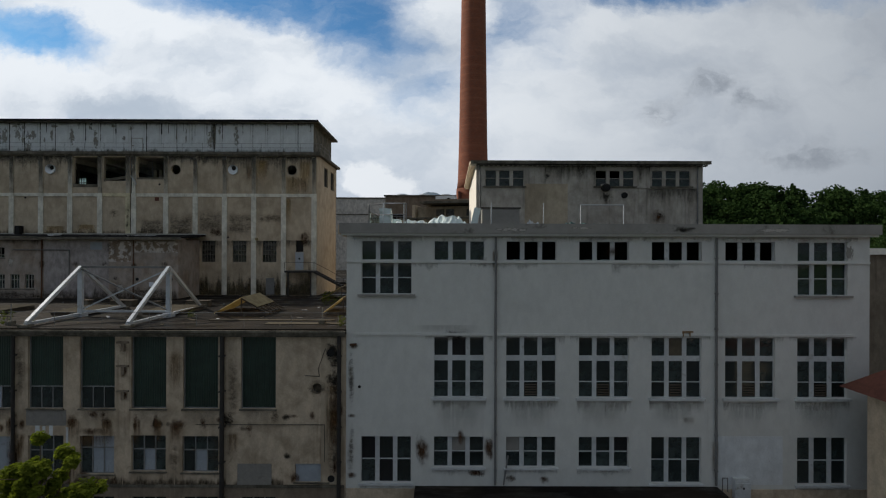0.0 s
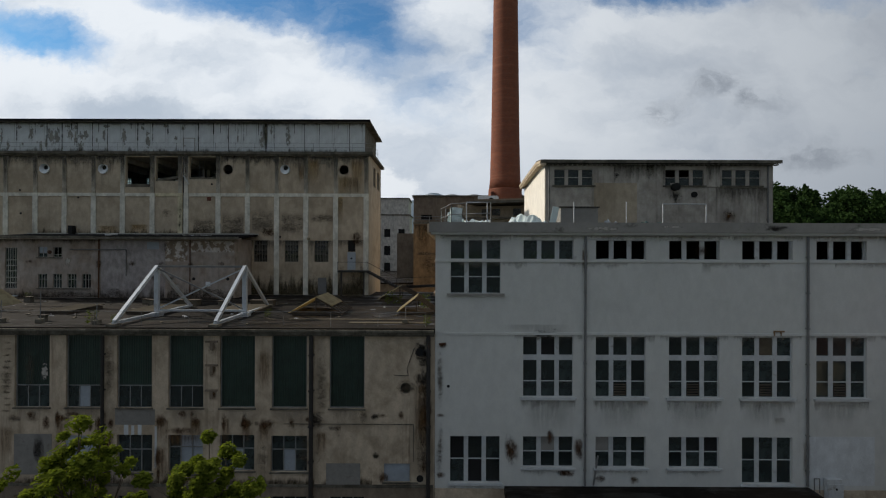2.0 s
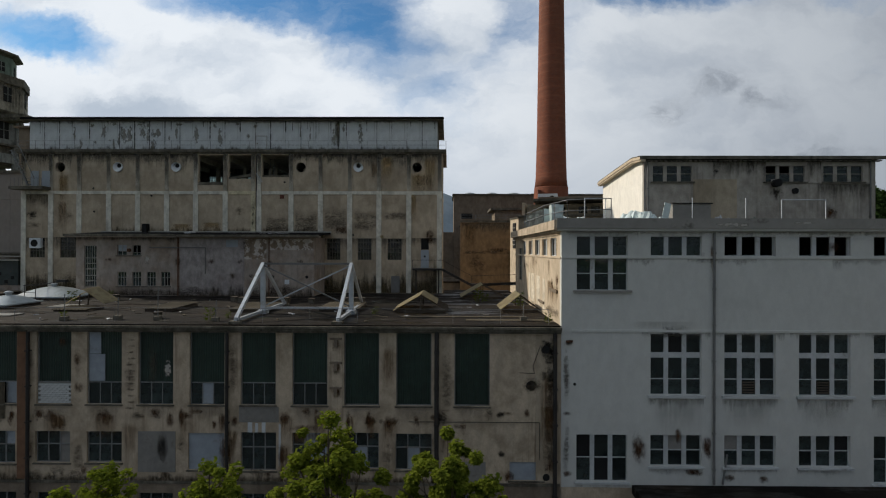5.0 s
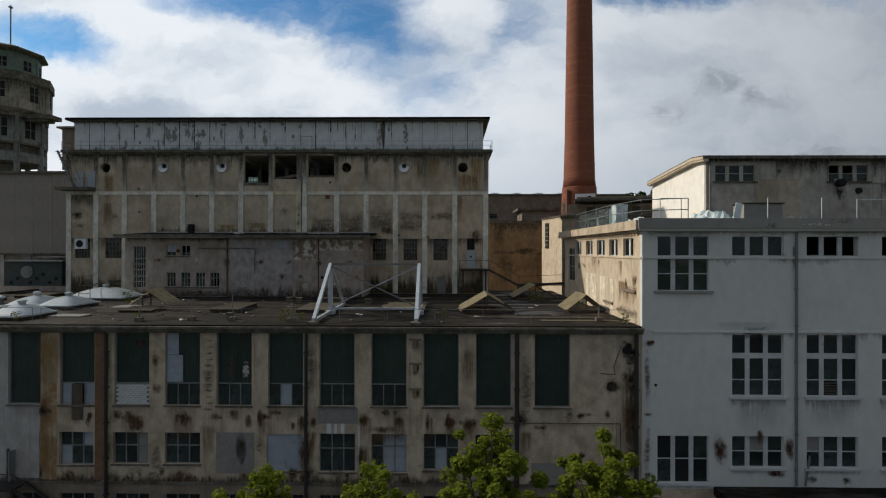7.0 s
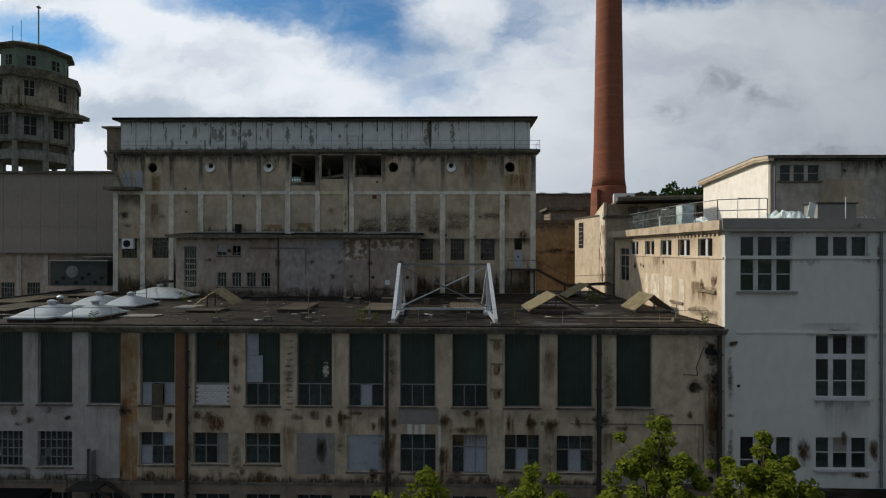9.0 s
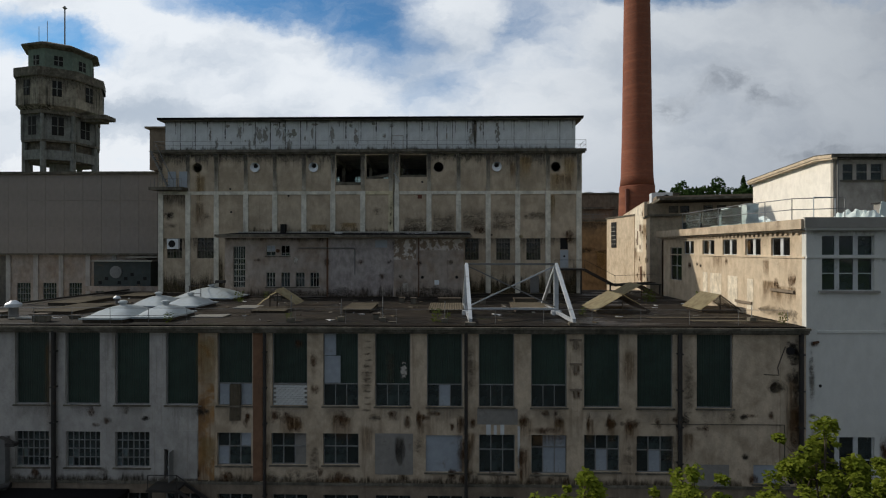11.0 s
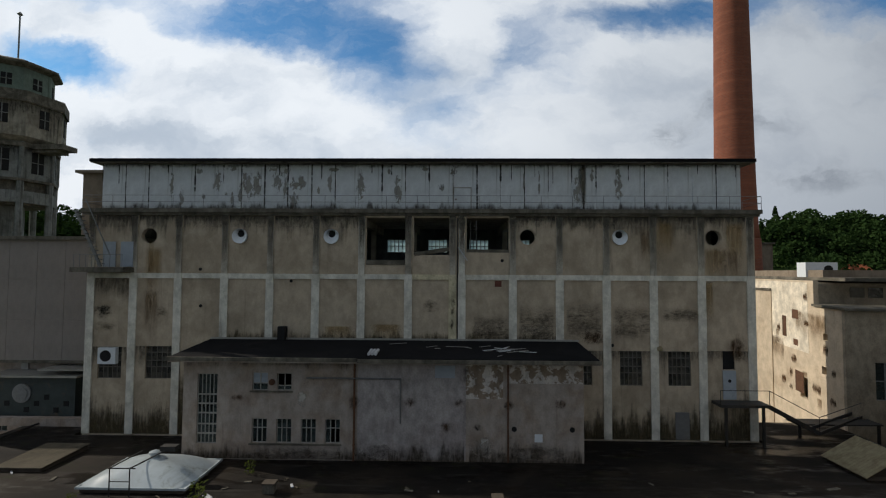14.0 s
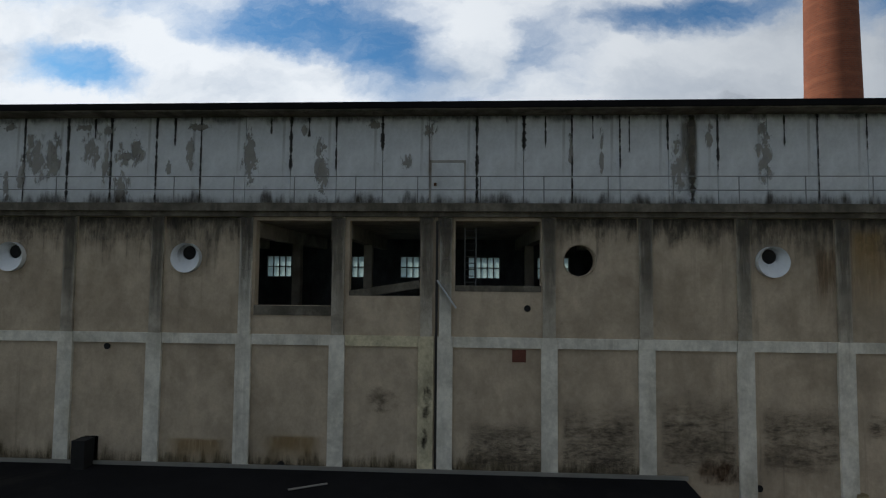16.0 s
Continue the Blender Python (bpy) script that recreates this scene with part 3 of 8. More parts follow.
def beam(bm, p, q, a, b=None):
    """A bar of section a x b from p to q."""
    b = b or a
    p, q = Vector(p), Vector(q)
    d = (q - p).normalized()
    s = d.cross(Vector((0, 0, 1)) if abs(d.z) < 0.95 else Vector((0, 1, 0))).normalized()
    u = s.cross(d)
    r = [[bm.verts.new(o + s * i * a / 2 + u * j * b / 2) for i, j in ((-1, -1), (1, -1), (1, 1), (-1, 1))] for o in (p, q)]
    for i in range(4):
        j = (i + 1) % 4
        bm.faces.new((r[0][j], r[0][i], r[1][i], r[1][j]))
    bm.faces.new(r[0]), bm.faces.new(r[1][::-1])
    return bm


def tube(bm, p, q, r0, r1=None, seg=12, caps=True):
    r1 = r0 if r1 is None else r1
    p, q = Vector(p), Vector(q)
    d = (q - p).normalized()
    s = d.cross(Vector((0, 0, 1)) if abs(d.z) < 0.95 else Vector((0, 1, 0))).normalized()
    u = s.cross(d)
    rings = []
    for o, r in ((p, r0), (q, r1)):
        rings.append([bm.verts.new(o + s * math.cos(a) * r + u * math.sin(a) * r) for a in (2 * math.pi * i / seg for i in range(seg))])
    for i in range(seg):
        j = (i + 1) % seg
        bm.faces.new((rings[0][j], rings[0][i], rings[1][i], rings[1][j]))
    if caps:
        bm.faces.new(rings[0]), bm.faces.new(rings[1][::-1])
    return bm


def lathe(bm, centre, profile, seg=24, turn=0.0, bottom=True, top=True):
    """A body of revolution (or a prism) from rows of (radius, z)."""
    cx, cy = centre
    rings = [[bm.verts.new((cx + r * math.cos(turn + 2 * math.pi * i / seg), cy + r * math.sin(turn + 2 * math.pi * i / seg), z)) for i in range(seg)] for r, z in profile]
    for a, b in zip(rings, rings[1:]):
        for i in range(seg):
            j = (i + 1) % seg
            bm.faces.new((a[i], a[j], b[j], b[i]))
    if bottom:
        bm.faces.new(rings[0][::-1])
    if top:
        bm.faces.new(rings[-1])
    return bm


def wall(u0, u1, z0, z1, d0, d1, holes=(), rounds=(), axis="x"):
    """A wall from u0 to u1 along axis, between the depths d0 (outer face) and d1, with square holes (u0, u1, z0, z1) and round ones (u, z, r)."""
    sq = [tuple(h) for h in holes] + [(u - r * 1.3, u + r * 1.3, z - r * 1.3, z + r * 1.3) for u, z, r in rounds]
    us = sorted({round(v, 3) for v in (u0, u1, *(v for h in sq for v in h[:2] if u0 < v < u1))})
    zs = sorted({round(v, 3) for v in (z0, z1, *(v for h in sq for v in h[2:] if z0 < v < z1))})
    bm = bmesh.new()
    cache = {}

    def vert(u, d, z):
        k = (round(u, 4), round(d, 4), round(z, 4))
        if k not in cache:
            cache[k] = bm.verts.new((u, d, z) if axis == "x" else (d, u, z))
        return cache[k]

    def solid(i, j):
        if not (0 <= i < len(us) - 1 and 0 <= j < len(zs) - 1):
            return False
        u, z = (us[i] + us[i + 1]) / 2, (zs[j] + zs[j + 1]) / 2
        return not any(a < u < b and c < z < d for a, b, c, d in sq)

    for i in range(len(us) - 1):
        for j in range(len(zs) - 1):
            if not solid(i, j):
                continue
            a, b, c, d = us[i], us[i + 1], zs[j], zs[j + 1]
            bm.faces.new([vert(*p) for p in ((a, d0, c), (b, d0, c), (b, d0, d), (a, d0, d))])
            bm.faces.new([vert(*p) for p in ((a, d1, d), (b, d1, d), (b, d1, c), (a, d1, c))])
            for di, dj, p, q in ((-1, 0, (a, c), (a, d)), (1, 0, (b, d), (b, c)), (0, -1, (b, c), (a, c)), (0, 1, (a, d), (b, d))):
                if not solid(i + di, j + dj):
                    bm.faces.new([vert(p[0], d0, p[1]), vert(q[0], d0, q[1]), vert(q[0], d1, q[1]), vert(p[0], d1, p[1])])
    for u, z, r in rounds:
        seg = 24
        h = r * 1.3
        for d, flip in ((d0, False), (d1, True)):
            inner, outer = [], []
            for k in range(seg):
                t = 2 * math.pi * (k + 0.5) / seg
                c, s = math.cos(t), math.sin(t)
                inner.append(vert(u + r * c, d, z + r * s))
                f = h / max(abs(c), abs(s))
                outer.append(vert(u + f * c, d, z + f * s))
            for k in range(seg):
                j = (k + 1) % seg
                q = [inner[k], outer[k], outer[j], inner[j]]
                bm.faces.new(q[::-1] if flip else q)
            corner = [vert(u + h * a, d, z + h * b) for a, b in ((1, 1), (-1, 1), (-1, -1), (1, -1))]
            for n_, cv in enumerate(corner):
                k = int((n_ + 0.5) * seg / 4 - 0.5 + 1e-6)
                q = [outer[k], cv, outer[(k + 1) % seg]]
                if len({x for x in q}) == 3:
                    bm.faces.new(q[::-1] if flip else q)
        ring = [2 * math.pi * (k + 0.5) / seg for k in range(seg)]
        for k in range(seg):
            a, b = ring[k], ring[(k + 1) % seg]
            bm.faces.new([vert(u + r * math.cos(a), d0, z + r * math.sin(a)), vert(u + r * math.cos(b), d0, z + r * math.sin(b)), vert(u + r * math.cos(b), d1, z + r * math.sin(b)), vert(u + r * math.cos(a), d1, z + r * math.sin(a))])
    bmesh.ops.recalc_face_normals(bm, faces=bm.faces)
    return bm


PANES = {}


def pane(parent, u, d, z, wu, hz, mat, axis="x", name="pane"):
    key = (round(wu, 2), round(hz, 2), mat.name, axis)
    if key not in PANES:
        bm = boxes((-wu / 2, wu / 2, -0.006, 0.006, -hz / 2, hz / 2)) if axis == "x" else boxes((-0.006, 0.006, -wu / 2, wu / 2, -hz / 2, hz / 2))
        me = bpy.data.meshes.new(name)
        bm.to_mesh(me)
        bm.free()
        me.materials.append(mat)
        PANES[key] = me
    return link_mesh(name, PANES[key], parent, (u, d, z) if axis == "x" else (d, u, z))


def window(bld, u0, u1, z0, z1, d, cols, rows, mull=0.06, bar=0.05, mat=None, gl=None, rim=0.05, deep=0.10, axis="x", missing=(), special=None, label=""):
    """A window in an opening: its frame is the part, its panes hang under it. cols: how many lights; rows: heights of the bars between."""
    mat, gl = mat or M_FRAME, gl or M_GLASS
    wd = (u1 - u0 - 2 * rim - mull * (cols - 1)) / cols
    lights = [(u0 + rim + k * (wd + mull), u0 + rim + k * (wd + mull) + wd) for k in range(cols)]
    zz = [z0 + rim]
    for r in rows:
        zr, br = r if isinstance(r, tuple) else (r, bar)
        zz += [zr - br / 2, zr + br / 2]
    zz.append(z1 - rim)
    cells = [(a, b, zz[2 * r], zz[2 * r + 1]) for a, b in lights for r in range(len(zz) // 2)]
    bm = wall(u0, u1, z0, z1, d, d + deep, cells, axis=axis)
    ob = part("window", bm, mat, bld, label)
    for k, (a, b) in enumerate(lights):
        for r in range(len(zz) // 2):
            if (k, r) in missing:
                continue
            lo, hi = zz[2 * r], zz[2 * r + 1]
            g = (special or {}).get((k, r), gl)
            pane(ob, (a + b) / 2, d + deep * 0.55, (lo + hi) / 2, b - a + 0.01, hi - lo + 0.01, g, axis, "pane" if g in (M_GLASS, M_GLASSLIT, M_GLASSBLACK, M_GLASSDARK) else "infill_board")
    return ob


def sill(bld, x0, x1, z, y, mat, out=0.14, h=0.12):
    return part("sill", boxes((x0, x1, y - out, y + 0.1, z - h, z)), mat, bld)


def ribbed(x0, x1, z0, z1, y, pitch=0.16, amp=0.011):
    """A sheet with upright ribs."""
    bm = bmesh.new()
    n = max(4, int((x1 - x0) / pitch * 4))
    prev = None
    for i in range(n + 1):
        x = x0 + (x1 - x0) * i / n
        o = amp if i % 4 in (1, 2) else -amp
        col = [bm.verts.new((x, y + o, z)) for z in (z0, z1)]
        back = [bm.verts.new((x, y + o + 0.012, z)) for z in (z0, z1)]
        if prev:
            bm.faces.new((prev[0], col[0], col[1], prev[1]))
            bm.faces.new((prev[3], back[1], back[0], prev[2]))
            bm.faces.new((prev[1], col[1], back[1], prev[3]))
            bm.faces.new((prev[2], back[0], col[0], prev[0]))
        prev = (*col, *back)
    return bm


def mark(parent, x, z, y, w_, h, mat, name="stain", axis="x"):
    """A stain lying 5 mm proud of a wall, with its own ragged outline."""
    bm = bmesh.new()
    rnd = random.Random(int(x * 91 + z * 57 + w_ * 13))
    pts = []
    for k in range(16):
        a = 2 * math.pi * k / 16
        c, s = math.cos(a), math.sin(a)
        f = 1 / max(abs(c), abs(s)) if "zone" in mat.name or "run" in mat.name or "band" in mat.name or "rising" in mat.name else rnd.uniform(0.8, 1.1)
        pts.append((c * f * w_ / 2, s * f * h / 2))
    bm.faces.new([bm.verts.new((a, -0.005, b) if axis == "x" else (-0.005, -a, b)) for a, b in pts])
    me = bpy.data.meshes.new(name)
    bm.to_mesh(me)
    bm.free()
    me.materials.append(mat)
    return link_mesh(name, me, parent, (x, y, z))


def downpipe(bld, x, y, z0, z1, r=0.09, mat=None):
    bm = tube(bmesh.new(), (x, y, z0), (x, y, z1), r, seg=10)
    z = z0 + 1.0
    while z < z1:
        box(bm, x - r * 1.2, x + r * 1.2, y - r * 1.1, y + r * 1.6, z - 0.04, z + 0.04)
        z += 2.4
    return part("downpipe", bm, mat or M_PIPE, bld)


def railing(name, pts, h, mat, label, spacing=2.2, mids=(0.5,), r=0.022, category="railing"):
    """Posts and rails along a line of points."""
    ob = thing(name, pts[0], label, category)
    rails = bmesh.new()
    for p, q in zip(pts, pts[1:]):
        p, q = Vector(p), Vector(q)
        for f in (1.0, *mids):
            tube(rails, p + Vector((0, 0, h * f)), q + Vector((0, 0, h * f)), r, seg=6)
        n = max(1, round((q - p).length / spacing))
        for k in range(n + 1):
            o = p.lerp(q, k / n)
            part("post", tube(bmesh.new(), o, o + Vector((0, 0, h)), r, seg=6), mat, ob)
    part("rail", rails, mat, ob)
    return ob


# ---- ground and distance ----
def ground():
    bm = bmesh.new()
    n, size = 90, 4200.0
    rows = []
    for j in range(n + 1):
        row = []
        for i in range(n + 1):
            a, b = 2 * i / n - 1, 2 * j / n - 1
            x, y = size * a * abs(a) ** 1.2, 100 + size * b * abs(b) ** 1.2
            far = max(0.0, y - 190) / 100
            rise = (1 - math.exp(-far * far)) if y > 190 else 0.0
            ridge = 62 * rise * (0.55 + 0.45 * math.exp(-((x - 190) / 150) ** 2) + 0.43 * math.exp(-((x + 260) / 140) ** 2) - 0.35 * math.exp(-((x + 20) / 90) ** 2))
            row.append(bm.verts.new((x, y, ridge + 1.5 * rise * noise.noise((x * 0.01, y * 0.01, 0)))))
        rows.append(row)
    for j in range(n):
        for i in range(n):
            bm.faces.new((rows[j][i], rows[j][i + 1], rows[j + 1][i + 1], rows[j + 1][i]))
    solo("ground", bm, M_GRASS, "green meadow ground rising to wooded hills", "ground", kind="structure", smooth=True)


def ground_height(x, y):
    far = max(0.0, y - 190) / 100
    rise = (1 - math.exp(-far * far)) if y > 190 else 0.0
    return 62 * rise * (0.55 + 0.45 * math.exp(-((x - 190) / 150) ** 2) + 0.43 * math.exp(-((x + 260) / 140) ** 2) - 0.35 * math.exp(-((x + 20) / 90) ** 2))


ground()
# Asphalt runs far behind the camera, unseen, so the panes mirror dark ground.
solo("yard_pavement", boxes((-170, 120, -600, 150, -0.2, 0.03)), M_ASPHALT, "dark asphalt factory yard, run on unseen to darken window reflections", "pavement", kind="structure")


def mountains():
    bm = bmesh.new()
    prev = None
    for i in range(161):
        x = -3600 + 45 * i
        y = 3000 + 200 * noise.noise((x * 0.001, 3, 0))
        h = 170 + 40 * noise.noise((x * 0.0011, 0, 5)) + 30 * noise.noise((x * 0.006, 0, 9)) + 10 * noise.noise((x * 0.03, 1, 9)) + 210 * math.exp(-((x + 2700) / 600) ** 2) + 190 * math.exp(-((x + 60) / 330) ** 2)
        col = [bm.verts.new(p) for p in ((x, y - 700, -5), (x, y - 300, h * 0.55), (x, y, h), (x, y + 400, -5))]
        if prev:
            for k in range(3):
                bm.faces.new((prev[k], col[k], col[k + 1], prev[k + 1]))
        prev = col
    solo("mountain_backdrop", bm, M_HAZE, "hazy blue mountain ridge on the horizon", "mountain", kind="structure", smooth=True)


mountains()


def woods():
    """Far woods: crowns of many small leaf clumps on the hills."""
    rnd = random.Random(5)
    verts, faces = [], []

    def crown(x, y, z, r, h, count, size, conifer):
        for _ in range(count):
            t = rnd.random()
            a = rnd.uniform(0, 2 * math.pi)
            if conifer:
                rr, zz = r * (1 - t) * rnd.uniform(0.6, 1.05), z + h * t
            else:
                ph = math.acos(rnd.uniform(-0.5, 1))
                f = rnd.uniform(0.78, 1.06)
                rr, zz = r * math.sin(ph) * f, z + h * (0.42 + 0.58 * math.cos(ph) * f)
            c = Vector((x + rr * math.cos(a), y + rr * math.sin(a), zz))
            s = size * rnd.uniform(0.6, 1.4)
            n = Vector((rnd.gauss(0, 1), rnd.gauss(0, 1) - 0.6, rnd.gauss(0, 1) + 0.6)).normalized()
            u = n.orthogonal().normalized()
            v = n.cross(u)
            k = len(verts)
            verts.extend((c + u * s, c + v * s * 0.8 + n * s * 0.3, c - u * s, c - v * s * 0.8 - n * s * 0.2))
            faces.append((k, k + 1, k + 2, k + 3))
    for _ in range(1100):
        x, y = rnd.uniform(-420, 480), rnd.uniform(205, 335)
        if -125 < x < 62 or (120 < x < 200 and y < 255):
            continue
        r = rnd.uniform(4.5, 8.5)
        con = rnd.random() < (0.25 if x < 0 else 0.15)
        h = rnd.uniform(11, 18) * (1.15 if con else 1.0)
        crown(x, y, ground_height(x, y), r * (0.7 if con else 1), h, 340, 0.85, con)
    for x, y, r, h in ((60, 128, 6.5, 21.5), (70, 140, 7, 24), (82, 122, 7, 22.5), (93, 132, 7, 24.5), (108, 134, 6, 22), (120, 128, 8, 26), (133, 118, 9, 28.5), (150, 130, 8, 26), (-128, 170, 7, 22), (-140, 175, 8, 25)):
        crown(x, y, 0, r, h, 6500, 0.29, False)
    me = bpy.data.meshes.new("woods")
    me.from_pydata(verts, [], faces)
    me.materials.append(M_WOODS)
    tagged(new("woods", me), "dark green mixed forest on the hills", "forest", kind="stuff")


woods()


# ---- long factory hall with the flat roof ----
FY, ROOF = 33.25, 14.9
hall = thing("factory_hall", (-38, 45, 0), "long two-storey factory hall with stained grey render and flat felt roof", "building")
UP = [-63.04, -59.5, -56.0, -52.58, -49.09, -45.55, -41.82, -38.37, -34.86, -31.37, -27.9, -24.4, -20.9, -17.38, -13.46]
W_UP = 2.38
up_holes = [(x, x + W_UP, 9.46, 14.38) for x in UP] + [(-66.5, -64.1, 9.46, 14.38)]
LOW = [(-63.0, -60.62, 5.24, 7.2), (-59.5, -57.14, 5.2, 7.62), (-55.98, -53.6, 5.2, 7.62), (-52.58, -50.2, 5.2, 7.62), (-49.19, -48.1, 4.45, 6.45), (-45.57, -43.25, 5.4, 7.62),
       (-41.9, -39.5, 5.48, 7.62), (-38.37, -35.97, 5.5, 7.62), (-31.45, -29.0, 5.07, 7.55), (-27.88, -25.48, 5.03, 7.62), (-24.39, -22.04, 5.0, 7.62), (-20.88, -18.54, 5.2, 7.64), (-17.42, -14.97, 5.14, 7.6), (-9.75, -7.51, 4.5, 5.75)]
GROUND_WIN = [(x, x + 2.4, 1.2, 3.5) for x in UP]
CUT = -46.4
for a_, b_, m_ in ((-70, CUT, M_HALLW), (CUT, -6.32, M_HALL)):
    part("front_wall", wall(a_, b_, 0, 14.55, FY, FY + 0.4, [h for h in up_holes + LOW + GROUND_WIN if a_ < h[0] < b_], [(-8.3, 10.85, 0.36)] if b_ > -10 else []), m_, hall, "worn white render" if b_ < -40 else "stained warm grey render")
part("side_wall", wall(FY + 0.4, 62.0, 0, 14.55, -70, -69.6, axis="y"), M_HALL, hall)
part("back_wall", boxes((-69.6, -64.9, 61.6, 62.0, 0, 14.55)), M_HALL, hall)
part("rear_wall", boxes((-14.4, -6.36, 61.6, 62.0, 0, 14.55), (-6.76, -6.36, 55.5, 61.6, 0, 14.55)), M_HALL, hall)
# Unseen near-black wall and floors, added to keep the rooms behind the windows dark.
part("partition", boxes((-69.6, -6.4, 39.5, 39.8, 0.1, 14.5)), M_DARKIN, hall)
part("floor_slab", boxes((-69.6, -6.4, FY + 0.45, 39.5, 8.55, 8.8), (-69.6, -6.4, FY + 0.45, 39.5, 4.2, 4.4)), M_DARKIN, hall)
part("roof", boxes((-70.2, -6.34, FY - 0.02, 57.2, 14.55, ROOF), (-70.2, -64.8, 57.2, 62.2, 14.55, ROOF), (-14.4, -6.34, 57.2, 62.1, 14.55, ROOF)), M_FELT, hall, "dark wet roof felt with moss and puddles")
cornice = boxes((-70.3, -6.36, FY - 0.42, FY - 0.02, 14.52, 14.78))
box(cornice, -70.3, -6.36, FY - 0.30, FY - 0.0, 14.40, 14.52)
part("cornice", cornice, M_LEDGE, hall, "mossy concrete cornice")
part("gutter", boxes((-70.3, -6.36, FY - 0.55, FY - 0.42, 14.70, 14.86)), M_LEDGE, hall)
part("string_course", boxes((-70, -6.4, FY - 0.10, FY, 4.15, 4.32)), M_LEDGE, hall)
part("brown_render_edge", boxes((-8.0, -6.4, FY - 0.03, FY - 0.004, 4.4, 14.3)), M_FIELD, hall, "peeling brown edge of the wall")
part("plinth", wall(-70, -6.4, 0, 4.14, FY - 0.03, FY - 0.004, GROUND_WIN), M_BROWN, hall, "dark brown plinth")
# upper windows with dark green ribbed sheets
for i, x in enumerate(UP):
    split = i in (5, 6, 7, 8, 9, 10, 11)
    zlow = 10.95 if split else 9.52
    cells = [(x + 0.06, x + W_UP - 0.06, zlow, 14.32)] + ([(x + 0.06, x + W_UP - 0.06, 9.47, zlow - 0.06)] if split else [])
    sheet = part("window", wall(x, x + W_UP, 9.46, 14.38, FY + 0.14, FY + 0.24, cells), M_GREYFRAME, hall, "tall window filled with dark green ribbed sheeting")
    part("ribbed_sheet", ribbed(x + 0.06, x + W_UP - 0.06, zlow, 14.32, FY + 0.22), M_TEAL if i == 0 else M_GREEN, sheet)
    part("sill", boxes((x - 0.08, x + W_UP + 0.08, FY - 0.10, FY + 0.14, 9.36, 9.455)), M_LEDGE, sheet)
    if i == 6:
        brick = bpy.data.meshes.new("brick")
        b_ = boxes((-0.155, 0.155, -0.08, 0.08, -0.065, 0.065))
        b_.to_mesh(brick)
        b_.free()
        brick.materials.append(M_BRICKW)
        infill = part("brick_infill", boxes((x + 0.06, x + W_UP - 0.06, FY + 0.16, FY + 0.30, 9.47, zlow - 0.07)), M_PATCHGREY, sheet, "white glazed brick infill")
        for r in range(9):
            for c in range(7 - r % 2):
                link_mesh("brick", brick, infill, (x + 0.23 + c * 0.325 + (r % 2) * 0.16, FY + 0.145, 9.56 + r * 0.148))
    elif split:
        third = (W_UP - 0.12) / 3
        for k in range(3):
            xa = x + 0.06 + third * k
            m = M_BOARD if (i, k) in ((5, 0), (5, 2), (9, 1)) else M_GLASS
            pane(sheet, xa + third / 2, FY + 0.20, (9.47 + zlow) / 2 - 0.03, third - 0.04, zlow - 9.55, m, name="pane" if m is M_GLASS else "infill_board")
            if k:
                part("mullion", boxes((xa - 0.025, xa + 0.025, FY + 0.15, FY + 0.23, 9.47, zlow - 0.06)), M_GREYFRAME, sheet)
    if i == 5:
        part("hanging_sheet", ribbed(x + 0.85, x + 1.6, 8.45, 10.9, FY - 0.04, 0.2), M_CORRD, sheet, "hanging grey-green sheet")
    if i == 7:
        part("infill_board", boxes((x + 0.07, x + 0.85, FY + 0.155, FY + 0.175, 12.85, 14.30)), M_BOARD, sheet)
        part("infill_board", boxes((x + 0.07, x + 1.15, FY + 0.135, FY + 0.155, 11.0, 12.82)), M_BOARD, sheet)
    if i == 8:
        mark(sheet, x + 1.9, 11.9, FY + 0.16, 0.9, 1.4, S_PALE)
# the bay at the far end: pale board above, white wall panel beside it
endwin = window(hall, -66.5, -64.1, 9.46, 14.38, FY + 0.16, 2, [11.6], 0.08, 0.08, M_GREYFRAME, special={(0, 1): M_BOARD, (1, 1): M_BOARD})
part("white_panel", boxes((-64.08, -63.1, FY - 0.03, FY - 0.004, 10.65, 14.36)), M_FAR, hall, "bright white painted wall panel")
